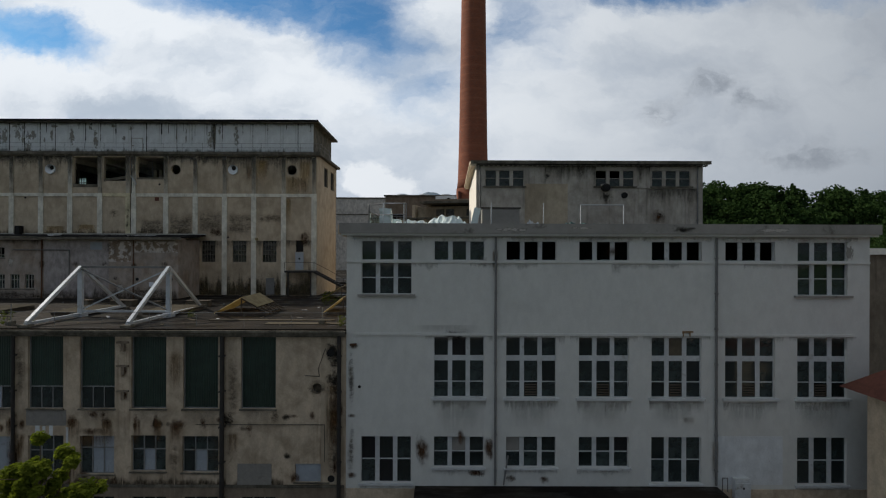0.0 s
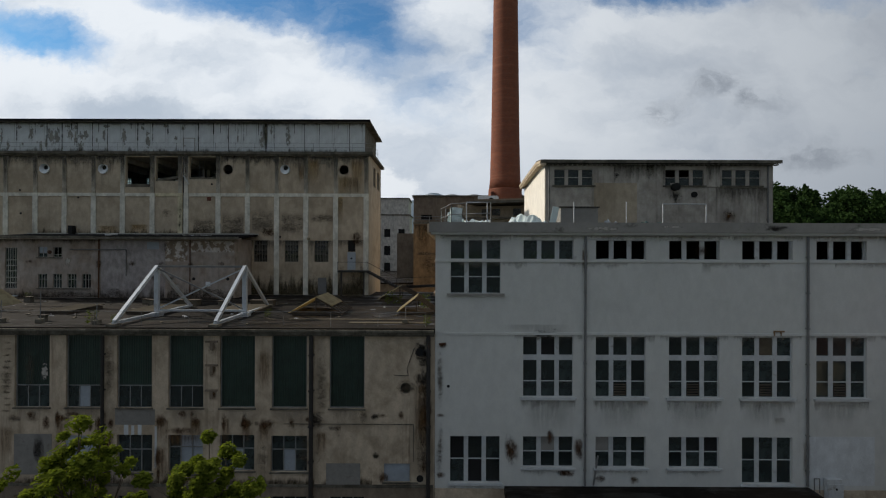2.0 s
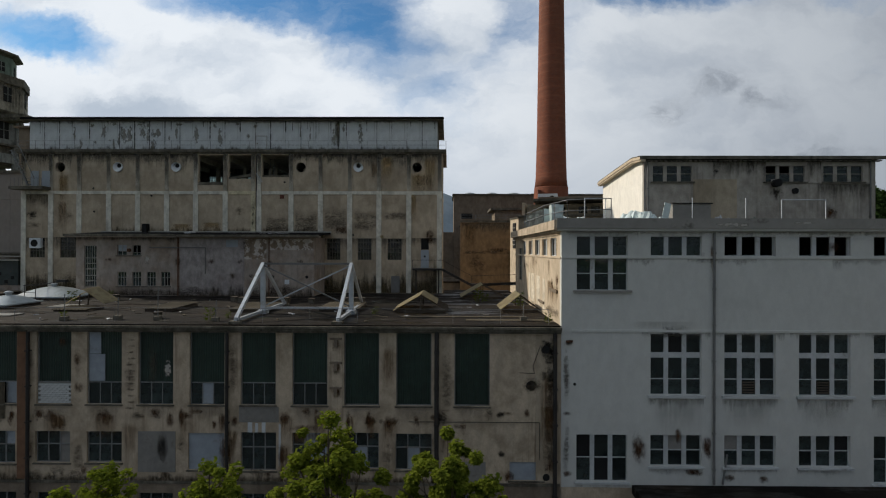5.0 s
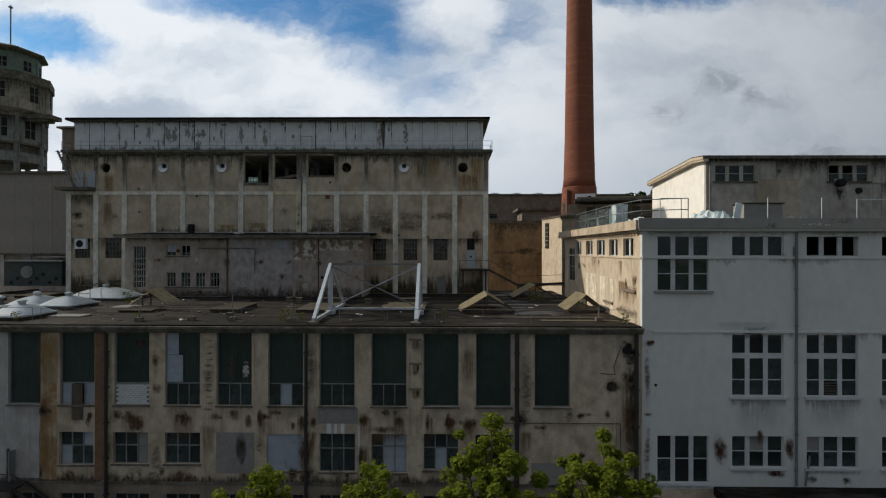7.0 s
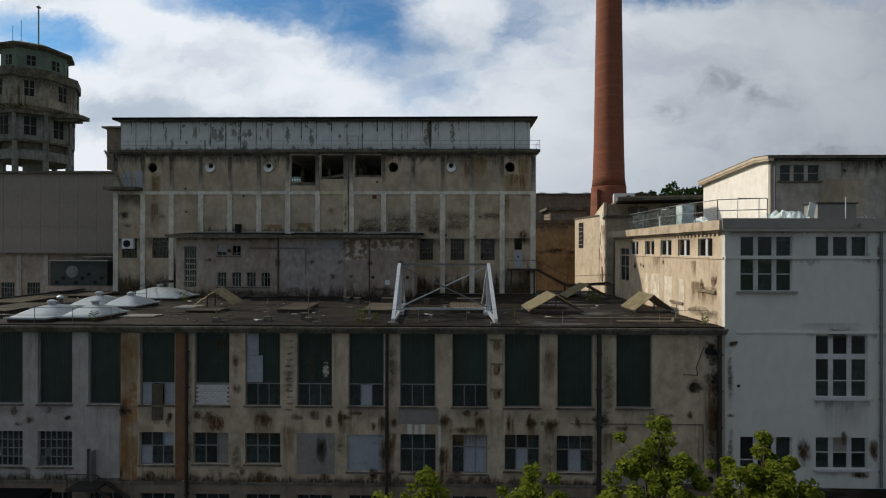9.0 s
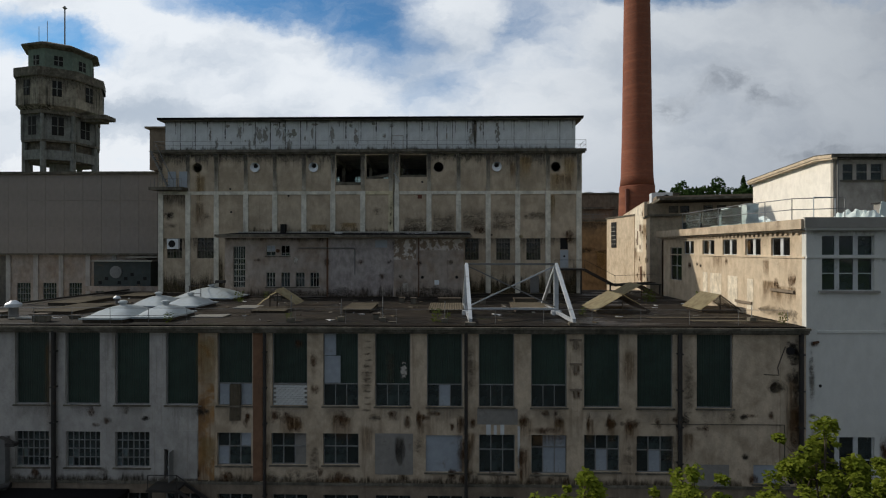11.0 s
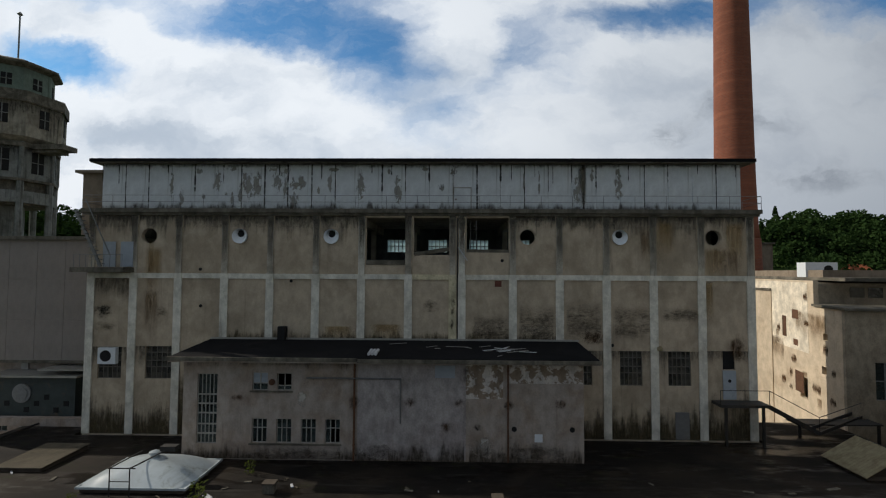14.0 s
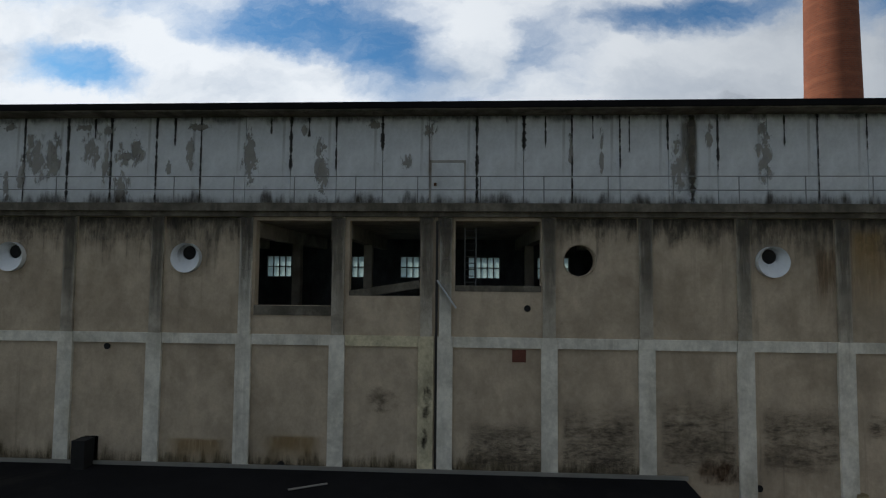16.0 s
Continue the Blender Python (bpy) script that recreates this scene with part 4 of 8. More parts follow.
# lower windows
for k, (a, b, c, d) in enumerate(LOW):
    y = FY + 0.16
    mid = (c + d) / 2 + 0.15
    if k in (1, 2, 3):
        window(hall, a, b, c, d, y, 6, [c + (d - c) * f for f in (0.26, 0.5, 0.74)], 0.05, 0.05, M_GREYFRAME, special={(0, 0): M_GLASSLIT, (1, 1): M_GLASSLIT})
    elif k == 0:
        window(hall, a, b, c, d - 0.5, y, 5, [c + 0.75], 0.05, 0.05, M_GREYFRAME, special={(2, 0): M_BOARD})
        part("shutter_box", boxes((a, b, FY + 0.05, FY + 0.3, d - 0.5, d)), M_GREYFRAME, hall)
    elif k == 4:
        part("door_recess", boxes((a, b, FY + 0.39, FY + 0.45, c, d)), M_BLACK, hall)
        leaf_ = part("door", beam(bmesh.new(), (a + 0.62, FY - 0.06, c), (a + 0.62, FY - 0.06, d - 0.02), 0.06, 0.9), M_GREYFRAME, hall, "grey steel door standing ajar")
        part("door_handle", boxes((a + 0.50, a + 0.56, FY - 0.50, FY - 0.42, c + 0.98, c + 1.04)), M_STEEL, leaf_)
    elif k == 8:
        part("boarded_window", boxes((a, b, FY + 0.12, FY + 0.2, c, d)), M_BOARD, hall, "window closed with a pale blue board")
    elif k == 13:
        part("boarded_window", boxes((a, b, FY + 0.1, FY + 0.2, c, d)), M_BOARD, hall)
    elif k in (5, 6, 7):
        window(hall, a, b, c, d, y, 3, [mid], 0.07, 0.07, M_GREYFRAME, special={(0, 0): M_BOARD, (2, 1): M_BOARD} if k == 5 else ({(2, 0): M_PATCHGREY, (2, 1): M_PATCHGREY} if k == 6 else {}))
    elif k == 10:
        window(hall, a, b, c, d, y, 3, [mid + 0.3], 0.07, 0.07, M_GREYFRAME, special={(1, 0): M_BOARD, (2, 0): M_BOARD, (1, 1): M_BOARD, (2, 1): M_BOARD})
    else:
        window(hall, a, b, c, d, y, 3, [mid + 0.1], 0.07, 0.07, M_GREYFRAME, special={(1, 0): M_BOARD} if k in (11, 12) else {})
    if k != 4:
        sill(hall, a - 0.1, b + 0.1, c - 0.003, FY + 0.1, M_LEDGE, 0.2, 0.09)
for a, b, c, d in GROUND_WIN:
    window(hall, a, b, c, d, FY + 0.16, 3, [2.6], 0.07, 0.07, M_GREYFRAME)
# blind bays, plaster patches and stains on the front
part("blind_bay", boxes((-34.86, -32.3, FY - 0.025, FY - 0.003, 4.9, 7.65)), M_PATCHGREY, hall, "window bay closed with grey mortar")
part("blind_bay", boxes((-13.66, -11.35, FY - 0.025, FY - 0.003, 4.16, 5.75)), M_PATCHGREY, hall)
part("blind_bay", boxes((-48.9, -46.9, FY - 0.025, FY - 0.003, 4.5, 7.75)), M_HALLW, hall)
part("mortar_patch", boxes((-28.0, -25.3, FY - 0.02, FY - 0.003, 8.3, 9.35)), M_PATCHGREY, hall)
part("fixing_pipe", beam(beam(bmesh.new(), (-16.5, FY - 0.06, 8.42), (-7.75, FY - 0.06, 8.42), 0.04), (-7.75, FY - 0.06, 8.42), (-7.75, FY - 0.06, 5.9), 0.04), M_LEDGE, hall, "thin surface pipe")
for x, r, m in ((-56.65, 0.14, M_PIPE), (-42.25, 0.11, M_PIPE), (-28.75, 0.11, M_PIPE), (-14.65, 0.15, M_PIPE), (-6.75, 0.14, M_PIPE)):
    downpipe(hall, x, FY - 0.2, 0.1, 14.5, r, m)
part("rusty_strip", boxes((-46.85, -45.75, FY - 0.016, FY - 0.003, 4.4, 14.38)), M_RUSTWALL, hall, "ochre rust-run strip of wall")
part("rusty_strip", boxes((-43.1, -42.45, FY - 0.06, FY - 0.003, 4.4, 14.38)), plain("red_brown_paint", (0.19, 0.105, 0.06), 0.9, vary=0.35, scale=1.2, dirt=(0.10, 0.06, 0.04)), hall, "red-brown painted strip")
for z in (13.9, 12.3, 10.6):
    part("bracket", boxes((-21.85, -21.05, FY - 0.12, FY, z, z + 0.12), (-21.55, -21.35, FY - 0.10, FY, z - 0.5, z)), M_BROWN, hall, "broken concrete bracket")
    mark(hall, -21.4, z - 0.35, FY, 0.8, 1.1, S_RUST)
srnd = random.Random(11)
for x, z, ww, hh, m in ((-40.0, 13.6, 0.8, 0.8, S_RUST), (-39.0, 12.4, 0.6, 2.0, S_RUST), (-38.9, 10.6, 0.9, 0.9, S_RUST), (-40.6, 8.7, 1.6, 1.2, S_RUST), (-37.2, 8.6, 1.4, 1.3, S_RUST), (-46.6, 9.0, 1.2, 1.0, S_DARK), (-24.9, 8.6, 0.9, 1.2, S_RUST), (-22.6, 8.5, 0.7, 1.4, S_RUST), (-20.6, 8.5, 0.5, 1.5, S_RUST), (-19.2, 8.5, 0.5, 1.5, S_RUST), (-17.9, 8.3, 0.9, 1.3, S_RUST), (-14.3, 8.7, 0.9, 1.5, S_DARK), (-23.5, 7.9, 2.2, 0.7, S_RUST),
                        (-31.9, 8.7, 0.5, 1.6, S_RUST), (-29.1, 8.4, 0.7, 1.6, S_RUST), (-33.2, 6.6, 0.8, 2.2, S_RUST), (-28.9, 6.3, 1.0, 2.6, S_RUST), (-25.0, 6.0, 0.8, 2.2, S_RUST), (-37.4, 4.7, 2.0, 1.0, S_RUST), (-40.4, 4.9, 1.6, 0.9, S_SOAK), (-33.9, 12.0, 0.9, 4.0, S_SOAK), (-7.2, 12.9, 1.2, 2.2, S_DARK), (-7.0, 10.9, 1.1, 2.0, S_DARK), (-7.1, 8.6, 1.0, 2.4, S_RUST), (-7.1, 6.2, 1.0, 2.2, S_SOAK), (-8.2, 11.0, 1.5, 1.1, S_SOAK), (-10.4, 8.9, 0.8, 0.6, S_DARK), (-10.3, 6.3, 0.7, 0.6, S_DARK), (-50.4, 8.55, 0.9, 0.5, S_DARK), (-51.8, 9.1, 0.6, 0.9, S_SOAK), (-46.3, 11.9, 1.6, 4.8, S_ORANGE), (-46.2, 6.0, 1.5, 3.0, S_ORANGE), (-57.0, 10, 1.0, 8.6, S_RUSTRUN), (-14.0, 11, 1.0, 6.5, S_SOAK), (-15.2, 6.5, 1.2, 4.0, S_SOAK)):
    mark(hall, x, z, FY - (0.036 if x > -8.6 else 0.02), ww, hh, m)
    if m is S_RUST and z < 9.2:
        mark(hall, x + 0.1, z - 0.75, FY - (0.033 if x > -8.6 else 0.018), ww * 1.3, hh * 1.5, S_RUSTRUN)
for k in range(64):
    mark(hall, srnd.uniform(-45, -8.5) if k < 52 else srnd.uniform(-68, -46), srnd.choice((9.0, 8.7, 8.4, 8.1, 5.0, 4.8, 4.6)), FY - 0.008 - 0.0008 * (k % 12), srnd.uniform(0.35, 1.3), srnd.uniform(0.4, 1.3), srnd.choice((S_RUST, S_RUST, S_RUST, S_SOAK)))
for k, x in enumerate(UP):
    for z, h in ((12.0, 4.6), (6.4, 2.8)):
        if x > -46 and srnd.random() < 0.6:
            mark(hall, x - 0.55, z + srnd.uniform(-0.5, 0.5), FY - 0.010, 0.95, h * srnd.uniform(0.5, 1.0), srnd.choice((S_SOAK, S_RUSTRUN)))
    mark(hall, x + 1.2, 4.75, FY - 0.007, 3.45, 0.9, S_RISE)
for k in range(16):
    z = 9.2 + 0.42 * (k % 12)
    mark(hall, -35.4 + 0.05 * (k % 3), z, FY - 0.011, 0.8, 0.22, S_SOAK)
for x, z, ww, hh, m in ((-7.1, 13.4, 1.5, 1.9, S_DARK), (-7.25, 13.3, 0.9, 0.9, S_DARK), (-7.2, 11.6, 1.3, 1.3, S_DARK), (-8.3, 10.9, 1.7, 1.4, S_SOAK), (-7.0, 9.6, 1.2, 2.2, S_RUST), (-7.1, 7.4, 1.1, 2.4, S_RUST), (-7.0, 5.4, 1.1, 1.8, S_RUST), (-7.3, 8.4, 1.0, 7.6, S_RUSTRUN)):
    mark(hall, x, z, FY - 0.040, ww, hh, m)
part("pipe_hole", tube(bmesh.new(), (-7.35, FY - 0.05, 13.3), (-7.35, FY + 0.05, 13.3), 0.27, seg=16), M_BLACK, hall)
part("pipe_hole", tube(bmesh.new(), (-7.3, FY - 0.05, 4.75), (-7.3, FY + 0.05, 4.75), 0.24, seg=16), M_BLACK, hall)
part("loose_cable", beam(beam(beam(bmesh.new(), (-7.7, FY - 0.06, 13.6), (-8.2, FY - 0.05, 12.2), 0.035), (-8.2, FY - 0.05, 12.2), (-8.1, FY - 0.05, 11.7), 0.035), (-8.1, FY - 0.05, 11.7), (-9.1, FY - 0.05, 11.75), 0.035), M_PIPE, hall, "loose black cable")
ramp = thing("steel_stair", (-47.5, 32.4, 0), "dark steel stair and landing below the ajar door", "stair")
part("landing", boxes((-49.6, -47.6, 31.9, FY - 0.12, 4.2, 4.34)), M_PIPE, ramp)
fl = beam(beam(bmesh.new(), (-47.6, 32.0, 4.3), (-44.6, 32.0, 2.2), 0.08, 0.2), (-47.6, FY - 0.3, 4.3), (-44.6, FY - 0.3, 2.2), 0.08, 0.2)
tube(fl, (-49.5, 31.95, 4.3), (-49.5, 31.95, 5.3), 0.03, seg=6), tube(fl, (-47.6, 31.95, 4.3), (-47.6, 31.95, 5.3), 0.03, seg=6), tube(fl, (-49.5, 31.95, 5.3), (-47.6, 31.95, 5.3), 0.03, seg=6), tube(fl, (-47.6, 31.95, 5.3), (-44.6, 31.95, 3.2), 0.03, seg=6)
part("flight", fl, M_PIPE, ramp)
part("leg", boxes((-49.5, -49.35, 32.0, 32.15, 0.03, 4.2)), M_PIPE, ramp), part("leg", boxes((-47.75, -47.6, 32.0, 32.15, 0.03, 4.2)), M_PIPE, ramp)
duct = thing("wall_duct", (-59.9, 32.9, 0), "grey upright duct with a lamp arm on the wall", "duct")
part("duct", boxes((-60.15, -59.75, FY - 0.45, FY - 0.12, 0.03, 7.35)), M_PIPEGREY, duct)
part("arm", beam(bmesh.new(), (-60.0, FY - 0.5, 7.4), (-58.5, FY - 1.2, 7.3), 0.14, 0.14), M_PIPE, duct)
part("lamp_head", boxes((-58.9, -58.3, FY - 1.4, FY - 1.0, 7.1, 7.32)), M_PIPE, duct)
porch = thing("low_porch", (-57, 31, 0), "dark low felt-roofed porch at the hall foot", "porch")
part("roof", boxes((-64.5, -51.5, 29.2, FY - 0.12, 3.55, 3.8)), M_ROOFBLACK, porch)
part("wall", boxes((-64.0, -52.0, 29.6, 29.9, 0.03, 3.55)), M_ANNEX, porch)
part("ridge_pipe", tube(bmesh.new(), (-63.8, 30.5, 3.9), (-59.0, 32.4, 4.35), 0.2, seg=10), M_PIPE, porch)
for x in UP:
    mark(hall, x + 1.2, 8.8, FY - 0.008, 2.6, 1.2, S_GREYRUN)
part("drips", boxes((-27.4, -27.1, FY - 0.02, FY - 0.004, 7.62, 8.3), (-26.9, -26.7, FY - 0.02, FY - 0.004, 7.62, 8.25), (-26.45, -26.2, FY - 0.02, FY - 0.004, 7.62, 8.3), (-25.3, -25.15, FY - 0.02, FY - 0.004, 5.4, 8.2)), M_BAND, hall, "white limescale drips")

# ---- white painted factory block ----
white = thing("white_block", (11.5, 45, 0), "three-storey white painted factory block with grey roof edge", "building")
WX0, WX1, WB, WT = -6.3, 29.3, 55.4, 21.5
COL = [-5.28, -0.34, 4.57, 9.52, 14.46, 19.47, 24.39]
WW = 3.4
holes = [(x, x + WW, 19.62, 20.92) for x in COL] + [(x, x + WW, 17.3, 19.42) for x in (COL[0], COL[6])] + [(x, x + WW, 10.3, 14.38) for x in COL[1:]]
low = {0: 4.48, 1: 5.55, 2: 5.55, 3: 5.55, 4: 4.48, 6: 4.41}
holes += [(COL[i], COL[i] + WW, z, 7.63) for i, z in low.items()]
part("front_wall", wall(WX0, WX1, 0, WT, FY, FY + 0.4, holes), M_WHITE, white)
PAIRS = [(34.8, 36.8), (38.0, 39.95), (41.1, 43.2), (44.5, 46.6), (48.2, 50.3)]
side_holes = [(a, b, 19.55, 20.85) for a, b in PAIRS] + [(50.7, 53.3, 16.8, 20.2)]
part("side_wall", wall(FY + 0.4, WB, 0, WT, WX0, WX0 + 0.4, side_holes, axis="y"), M_CREAM, white, "sunlit cream side wall with peeling patches")
part("back_wall", boxes((WX0, WX1, WB - 0.4, WB, 0, WT), (WX1 - 0.4, WX1, FY + 0.4, WB - 0.4, 0, WT)), M_CREAM, white)
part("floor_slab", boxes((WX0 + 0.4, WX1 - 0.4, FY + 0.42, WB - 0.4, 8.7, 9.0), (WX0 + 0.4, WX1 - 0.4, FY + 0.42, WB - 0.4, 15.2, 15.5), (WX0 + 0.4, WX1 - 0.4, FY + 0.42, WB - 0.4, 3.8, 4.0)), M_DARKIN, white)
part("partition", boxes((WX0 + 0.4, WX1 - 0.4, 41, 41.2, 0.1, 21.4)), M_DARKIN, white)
part("roof", boxes((WX0 - 0.35, WX1 + 0.35, FY - 0.40, WB + 0.3, WT, 21.9)), M_FELT, white)
part("fascia", boxes((WX0 - 0.42, WX1 + 0.42, FY - 0.50, FY - 0.40, 21.42, 22.06), (WX0 - 0.42, WX1 + 0.42, FY - 0.50, FY - 0.30, 22.06, 22.10)), M_FASCIA, white, "grey metal roof edge")
part("soffit", boxes((WX0 - 0.3, WX1 + 0.3, FY - 0.38, FY - 0.0, 21.28, 21.495)), M_WHITE, white)
part("side_cornice", boxes((WX0 - 0.55, WX0 - 0.37, FY - 0.3, WB + 0.3, 21.35, 22.0), (WX0 - 0.30, WX0 - 0.0, FY + 0.1, WB, 21.2, 21.495)), M_HALL, white, "weathered concrete cornice")
for k in range(40):
    part("dentil", boxes((WX0 - 0.13, WX0 - 0.005, FY + 0.6 + k * 0.54, FY + 0.85 + k * 0.54, 21.02, 21.2)), M_CREAM, white)
part("string_course", boxes((WX0, WX1, FY - 0.07, FY - 0.0, 19.44, 19.58)), M_WHITE, white)
part("side_string_course", boxes((WX0 - 0.07, WX0 - 0.0, FY + 0.1, WB, 19.40, 19.53)), M_CREAM, white)
part("string_course", boxes((WX0 + 0.7, WX1 - 1.2, FY - 0.07, FY, 14.50, 14.66)), M_WHITE, white)
part("plinth", boxes((WX0, WX1, FY - 0.05, FY - 0.003, 0, 4.1)), M_HALL, white)
for i, x in enumerate(COL):
    brk = i in (2, 3, 4, 5)
    y = FY + 0.16
    window(white, x, x + WW, 19.62, 20.92, y, 3, [], 0.30, 0.05, M_FRAME, rim=0.03, missing=[(k, 0) for k in range(3)] if brk else (), label="row of three lights with the glass gone" if brk else "row of three old lights")
    if brk:
        for k in range(2):
            part("broken_pane", beam(bmesh.new(), (x + 0.5 + 1.1 * k, FY + 0.25, 19.68), (x + 0.9 + 1.1 * k, FY + 0.25, 19.68), 0.5, 0.012), M_GLASSLIT, white)
    if i in (0, 6):
        window(white, x, x + WW, 17.3, 19.42, y, 3, [18.42], 0.30, 0.06, M_FRAME, rim=0.03)
        sill(white, x - 0.25, x + WW + 0.25, 17.297, FY, M_FASCIA, 0.2, 0.14)
    if i:
        window(white, x, x + WW, 10.3, 14.38, y, 3, [11.35, (12.95, 0.36)], 0.30, 0.06, M_FRAME, rim=0.03, special={(1, 2): M_BLACK} if i == 1 else ({(1, 2): M_CORRD} if i == 4 else {}))
        sill(white, x - 0.2, x + WW + 0.2, 10.297, FY, M_FRAME, 0.2, 0.16)
        if i > 1:
            lou = bmesh.new()
            for q in range(5):
                box(lou, x + 1.28, x + 2.12, FY + 0.12, FY + 0.19, 10.42 + 0.17 * q, 10.50 + 0.17 * q)
            part("louvre", lou, M_WOOD, white, "dark louvred vent")
    if i in low:
        window(white, x, x + WW, low[i], 7.63, y, 3, [low[i] + (7.63 - low[i]) * 0.5], 0.30, 0.06, M_FRAME, rim=0.03, special={(0, 1): M_BLACK, (1, 0): M_BLACK} if i == 0 else ({(1, 1): M_PATCHGREY} if i == 1 else ({(0, 1): M_PATCHGREY} if i == 2 else ({(2, 1): M_BLACK} if i == 3 else {}))))
        sill(white, x - 0.15, x + WW + 0.15, low[i] - 0.003, FY, M_FRAME, 0.18, 0.12)
for k, (a, b) in enumerate(PAIRS):
    window(white, a, b, 19.55, 20.85, WX0 + 0.12, 2, [], 0.30, 0.05, M_FRAME, M_GLASSBLACK, rim=0.05, axis="y")
window(white, 50.7, 53.3, 16.8, 20.2, WX0 + 0.12, 2, [18.3], 0.14, 0.08, M_OLDFRAME, M_GLASSBLACK, axis="y")
for x in (3.83, 18.82):
    downpipe(white, x, FY - 0.12, 4.4, 21.2, 0.08, M_PIPEGREY)
part("plaster_patch", boxes((19.0, 23.4, FY - 0.012, FY - 0.003, 4.4, 7.7)), M_BAND, white, "smooth repaired plaster field")
hatch = part("wall_cabinet", boxes((19.95, 20.95, FY - 0.35, FY - 0.02, 3.6, 4.95)), M_FRAME, white, "white electrical cabinet with its lid ajar")
part("cabinet_door", beam(bmesh.new(), (20.5, FY - 0.38, 3.6), (20.5, FY - 0.42, 4.7), 0.98, 0.04), M_FRAME, hatch)
part("handle", boxes((20.45, 20.55, FY - 0.47, FY - 0.43, 4.3, 4.42)), M_BLACK, hatch)
part("canopy", boxes((-1.6, 18.9, 28.6, FY - 0.06, 3.75, 4.3), (-1.9, 19.2, 28.4, 28.7, 3.6, 4.42)), M_FELT, white, "low felt-covered canopy along the wall foot")
part("wall_pipe", beam(bmesh.new(), (4.4, FY - 0.12, 4.4), (4.7, FY - 0.12, 6.4), 0.09), M_PIPEGREY, white)
part("hoop", beam(beam(beam(bmesh.new(), (19.2, FY - 0.2, 4.0), (19.2, FY - 0.2, 4.95), 0.05), (19.2, FY - 0.2, 4.95), (19.55, FY - 0.2, 4.95), 0.05), (19.55, FY - 0.2, 4.95), (19.55, FY - 0.2, 4.0), 0.05), M_PIPEGREY, white, "thin bent pipe hoop")
part("pipe_stub", tube(bmesh.new(), (-6.0, FY - 0.3, 13.9), (-5.6, FY - 0.1, 13.9), 0.08), M_RUST, white)
part("lamp_bracket", boxes((16.55, 17.25, FY - 0.1, FY, 14.75, 14.85), (16.55, 16.62, FY - 0.1, FY, 14.5, 14.75), (17.0, 17.07, FY - 0.1, FY, 14.5, 14.75)), M_OCHRE, white, "small yellowed iron bracket")
for x, z, ww, hh, m in ((-1.3, 6.9, 0.8, 2.4, S_RUST), (3.5, 6.8, 0.6, 2.0, S_RUST), (2.4, 5.2, 1.2, 0.7, S_RUST), (7.2, 4.7, 0.9, 0.7, S_RUST), (4.9, 4.8, 1.0, 0.6, S_RUST), (1.4, 8.6, 3.6, 3.2, S_GREYRUN), (6.2, 8.9, 3.4, 2.4, S_GREYRUN), (11.1, 9.0, 3.4, 2.0, S_GREYRUN), (16, 9.0, 3.4, 2.2, S_GREYRUN), (21, 9.0, 3.4, 2.0, S_GREYRUN), (26, 8.8, 3.4, 2.4, S_GREYRUN), (27.9, 20.2, 0.9, 1.6, S_PEEL), (11.7, 20.2, 1.0, 0.9, S_RUST), (17.0, 8.7, 0.9, 0.6, S_RUSTRUN), (-6.0, 12, 0.5, 3.0, S_SOAK), (-6.0, 6, 0.5, 4.0, S_SOAK), (1.6, 14.75, 2.2, 0.5, S_SOAK), (3.0, 19.4, 0.7, 1.0, S_GREYRUN), (12.0, 18.9, 0.8, 0.8, S_GREYRUN), (-3.5, 20.9, 6.0, 1.2, S_GREYRUN), (9.0, 21.1, 10.0, 0.8, S_GREYRUN), (24.0, 21.1, 9.0, 0.9, S_GREYRUN), (0.5, 14.9, 5.0, 0.7, S_GREYRUN)):
    mark(white, x, z, FY - 0.02, ww, hh, m)
for x, z, ww, hh in ((16.4, 21.74, 2.8, 0.5), (5.0, 21.7, 3.0, 0.4), (9.6, 21.8, 2.0, 0.3), (22.5, 21.7, 4.0, 0.35)):
    mark(white, x, z, FY - 0.505, ww, hh, S_DARK if x == 16.4 else S_PALE)
for i, x in enumerate(COL):
    mark(white, x + 1.7, 20.98, FY - 0.012, 4.8, 0.5, S_SILLDRIP)
    if i:
        mark(white, x + 1.7, 9.5, FY - 0.012, 3.7, 1.3, S_SILLDRIP), mark(white, x + 1.7, 14.15, FY - 0.012, 4.6, 0.7, S_SILLDRIP)
    if i in low:
        mark(white, x + 1.7, low[i] - 0.45, FY - 0.012, 3.6, 0.7, S_SILLDRIP)
for x in (-2.4, 4.4, 14.0, 23.0):
    mark(white, x, 19.1, FY - 0.012, 4.6, 0.6, S_SILLDRIP)
for x, z, ww, hh, m in ((-1.0, 6.7, 1.1, 2.3, S_RUST), (3.35, 6.9, 0.8, 1.8, S_RUST), (1.5, 7.6, 0.6, 1.3, S_RUST), (2.6, 5.1, 1.3, 0.6, S_RUST), (-5.85, 13.75, 0.9, 0.5, S_RUST), (-5.95, 9.0, 0.7, 0.4, S_RUST), (-5.9, 5.0, 0.8, 0.5, S_RUST), (-5.95, 11.2, 0.5, 5.0, S_SOAK), (1.0, 14.5, 1.8, 0.9, S_DARK), (-5.9, 7.4, 0.5, 3.4, S_SOAK), (18.8, 6.0, 0.6, 3.0, S_RUSTRUN), (3.8, 19.3, 0.5, 2.2, S_RUSTRUN)):
    mark(white, x, z, FY - 0.024, ww, hh, m)
part("hole_cover", tube(bmesh.new(), (-5.4, FY - 0.03, 11.0), (-5.4, FY + 0.02, 11.0), 0.1), M_BLACK, white)
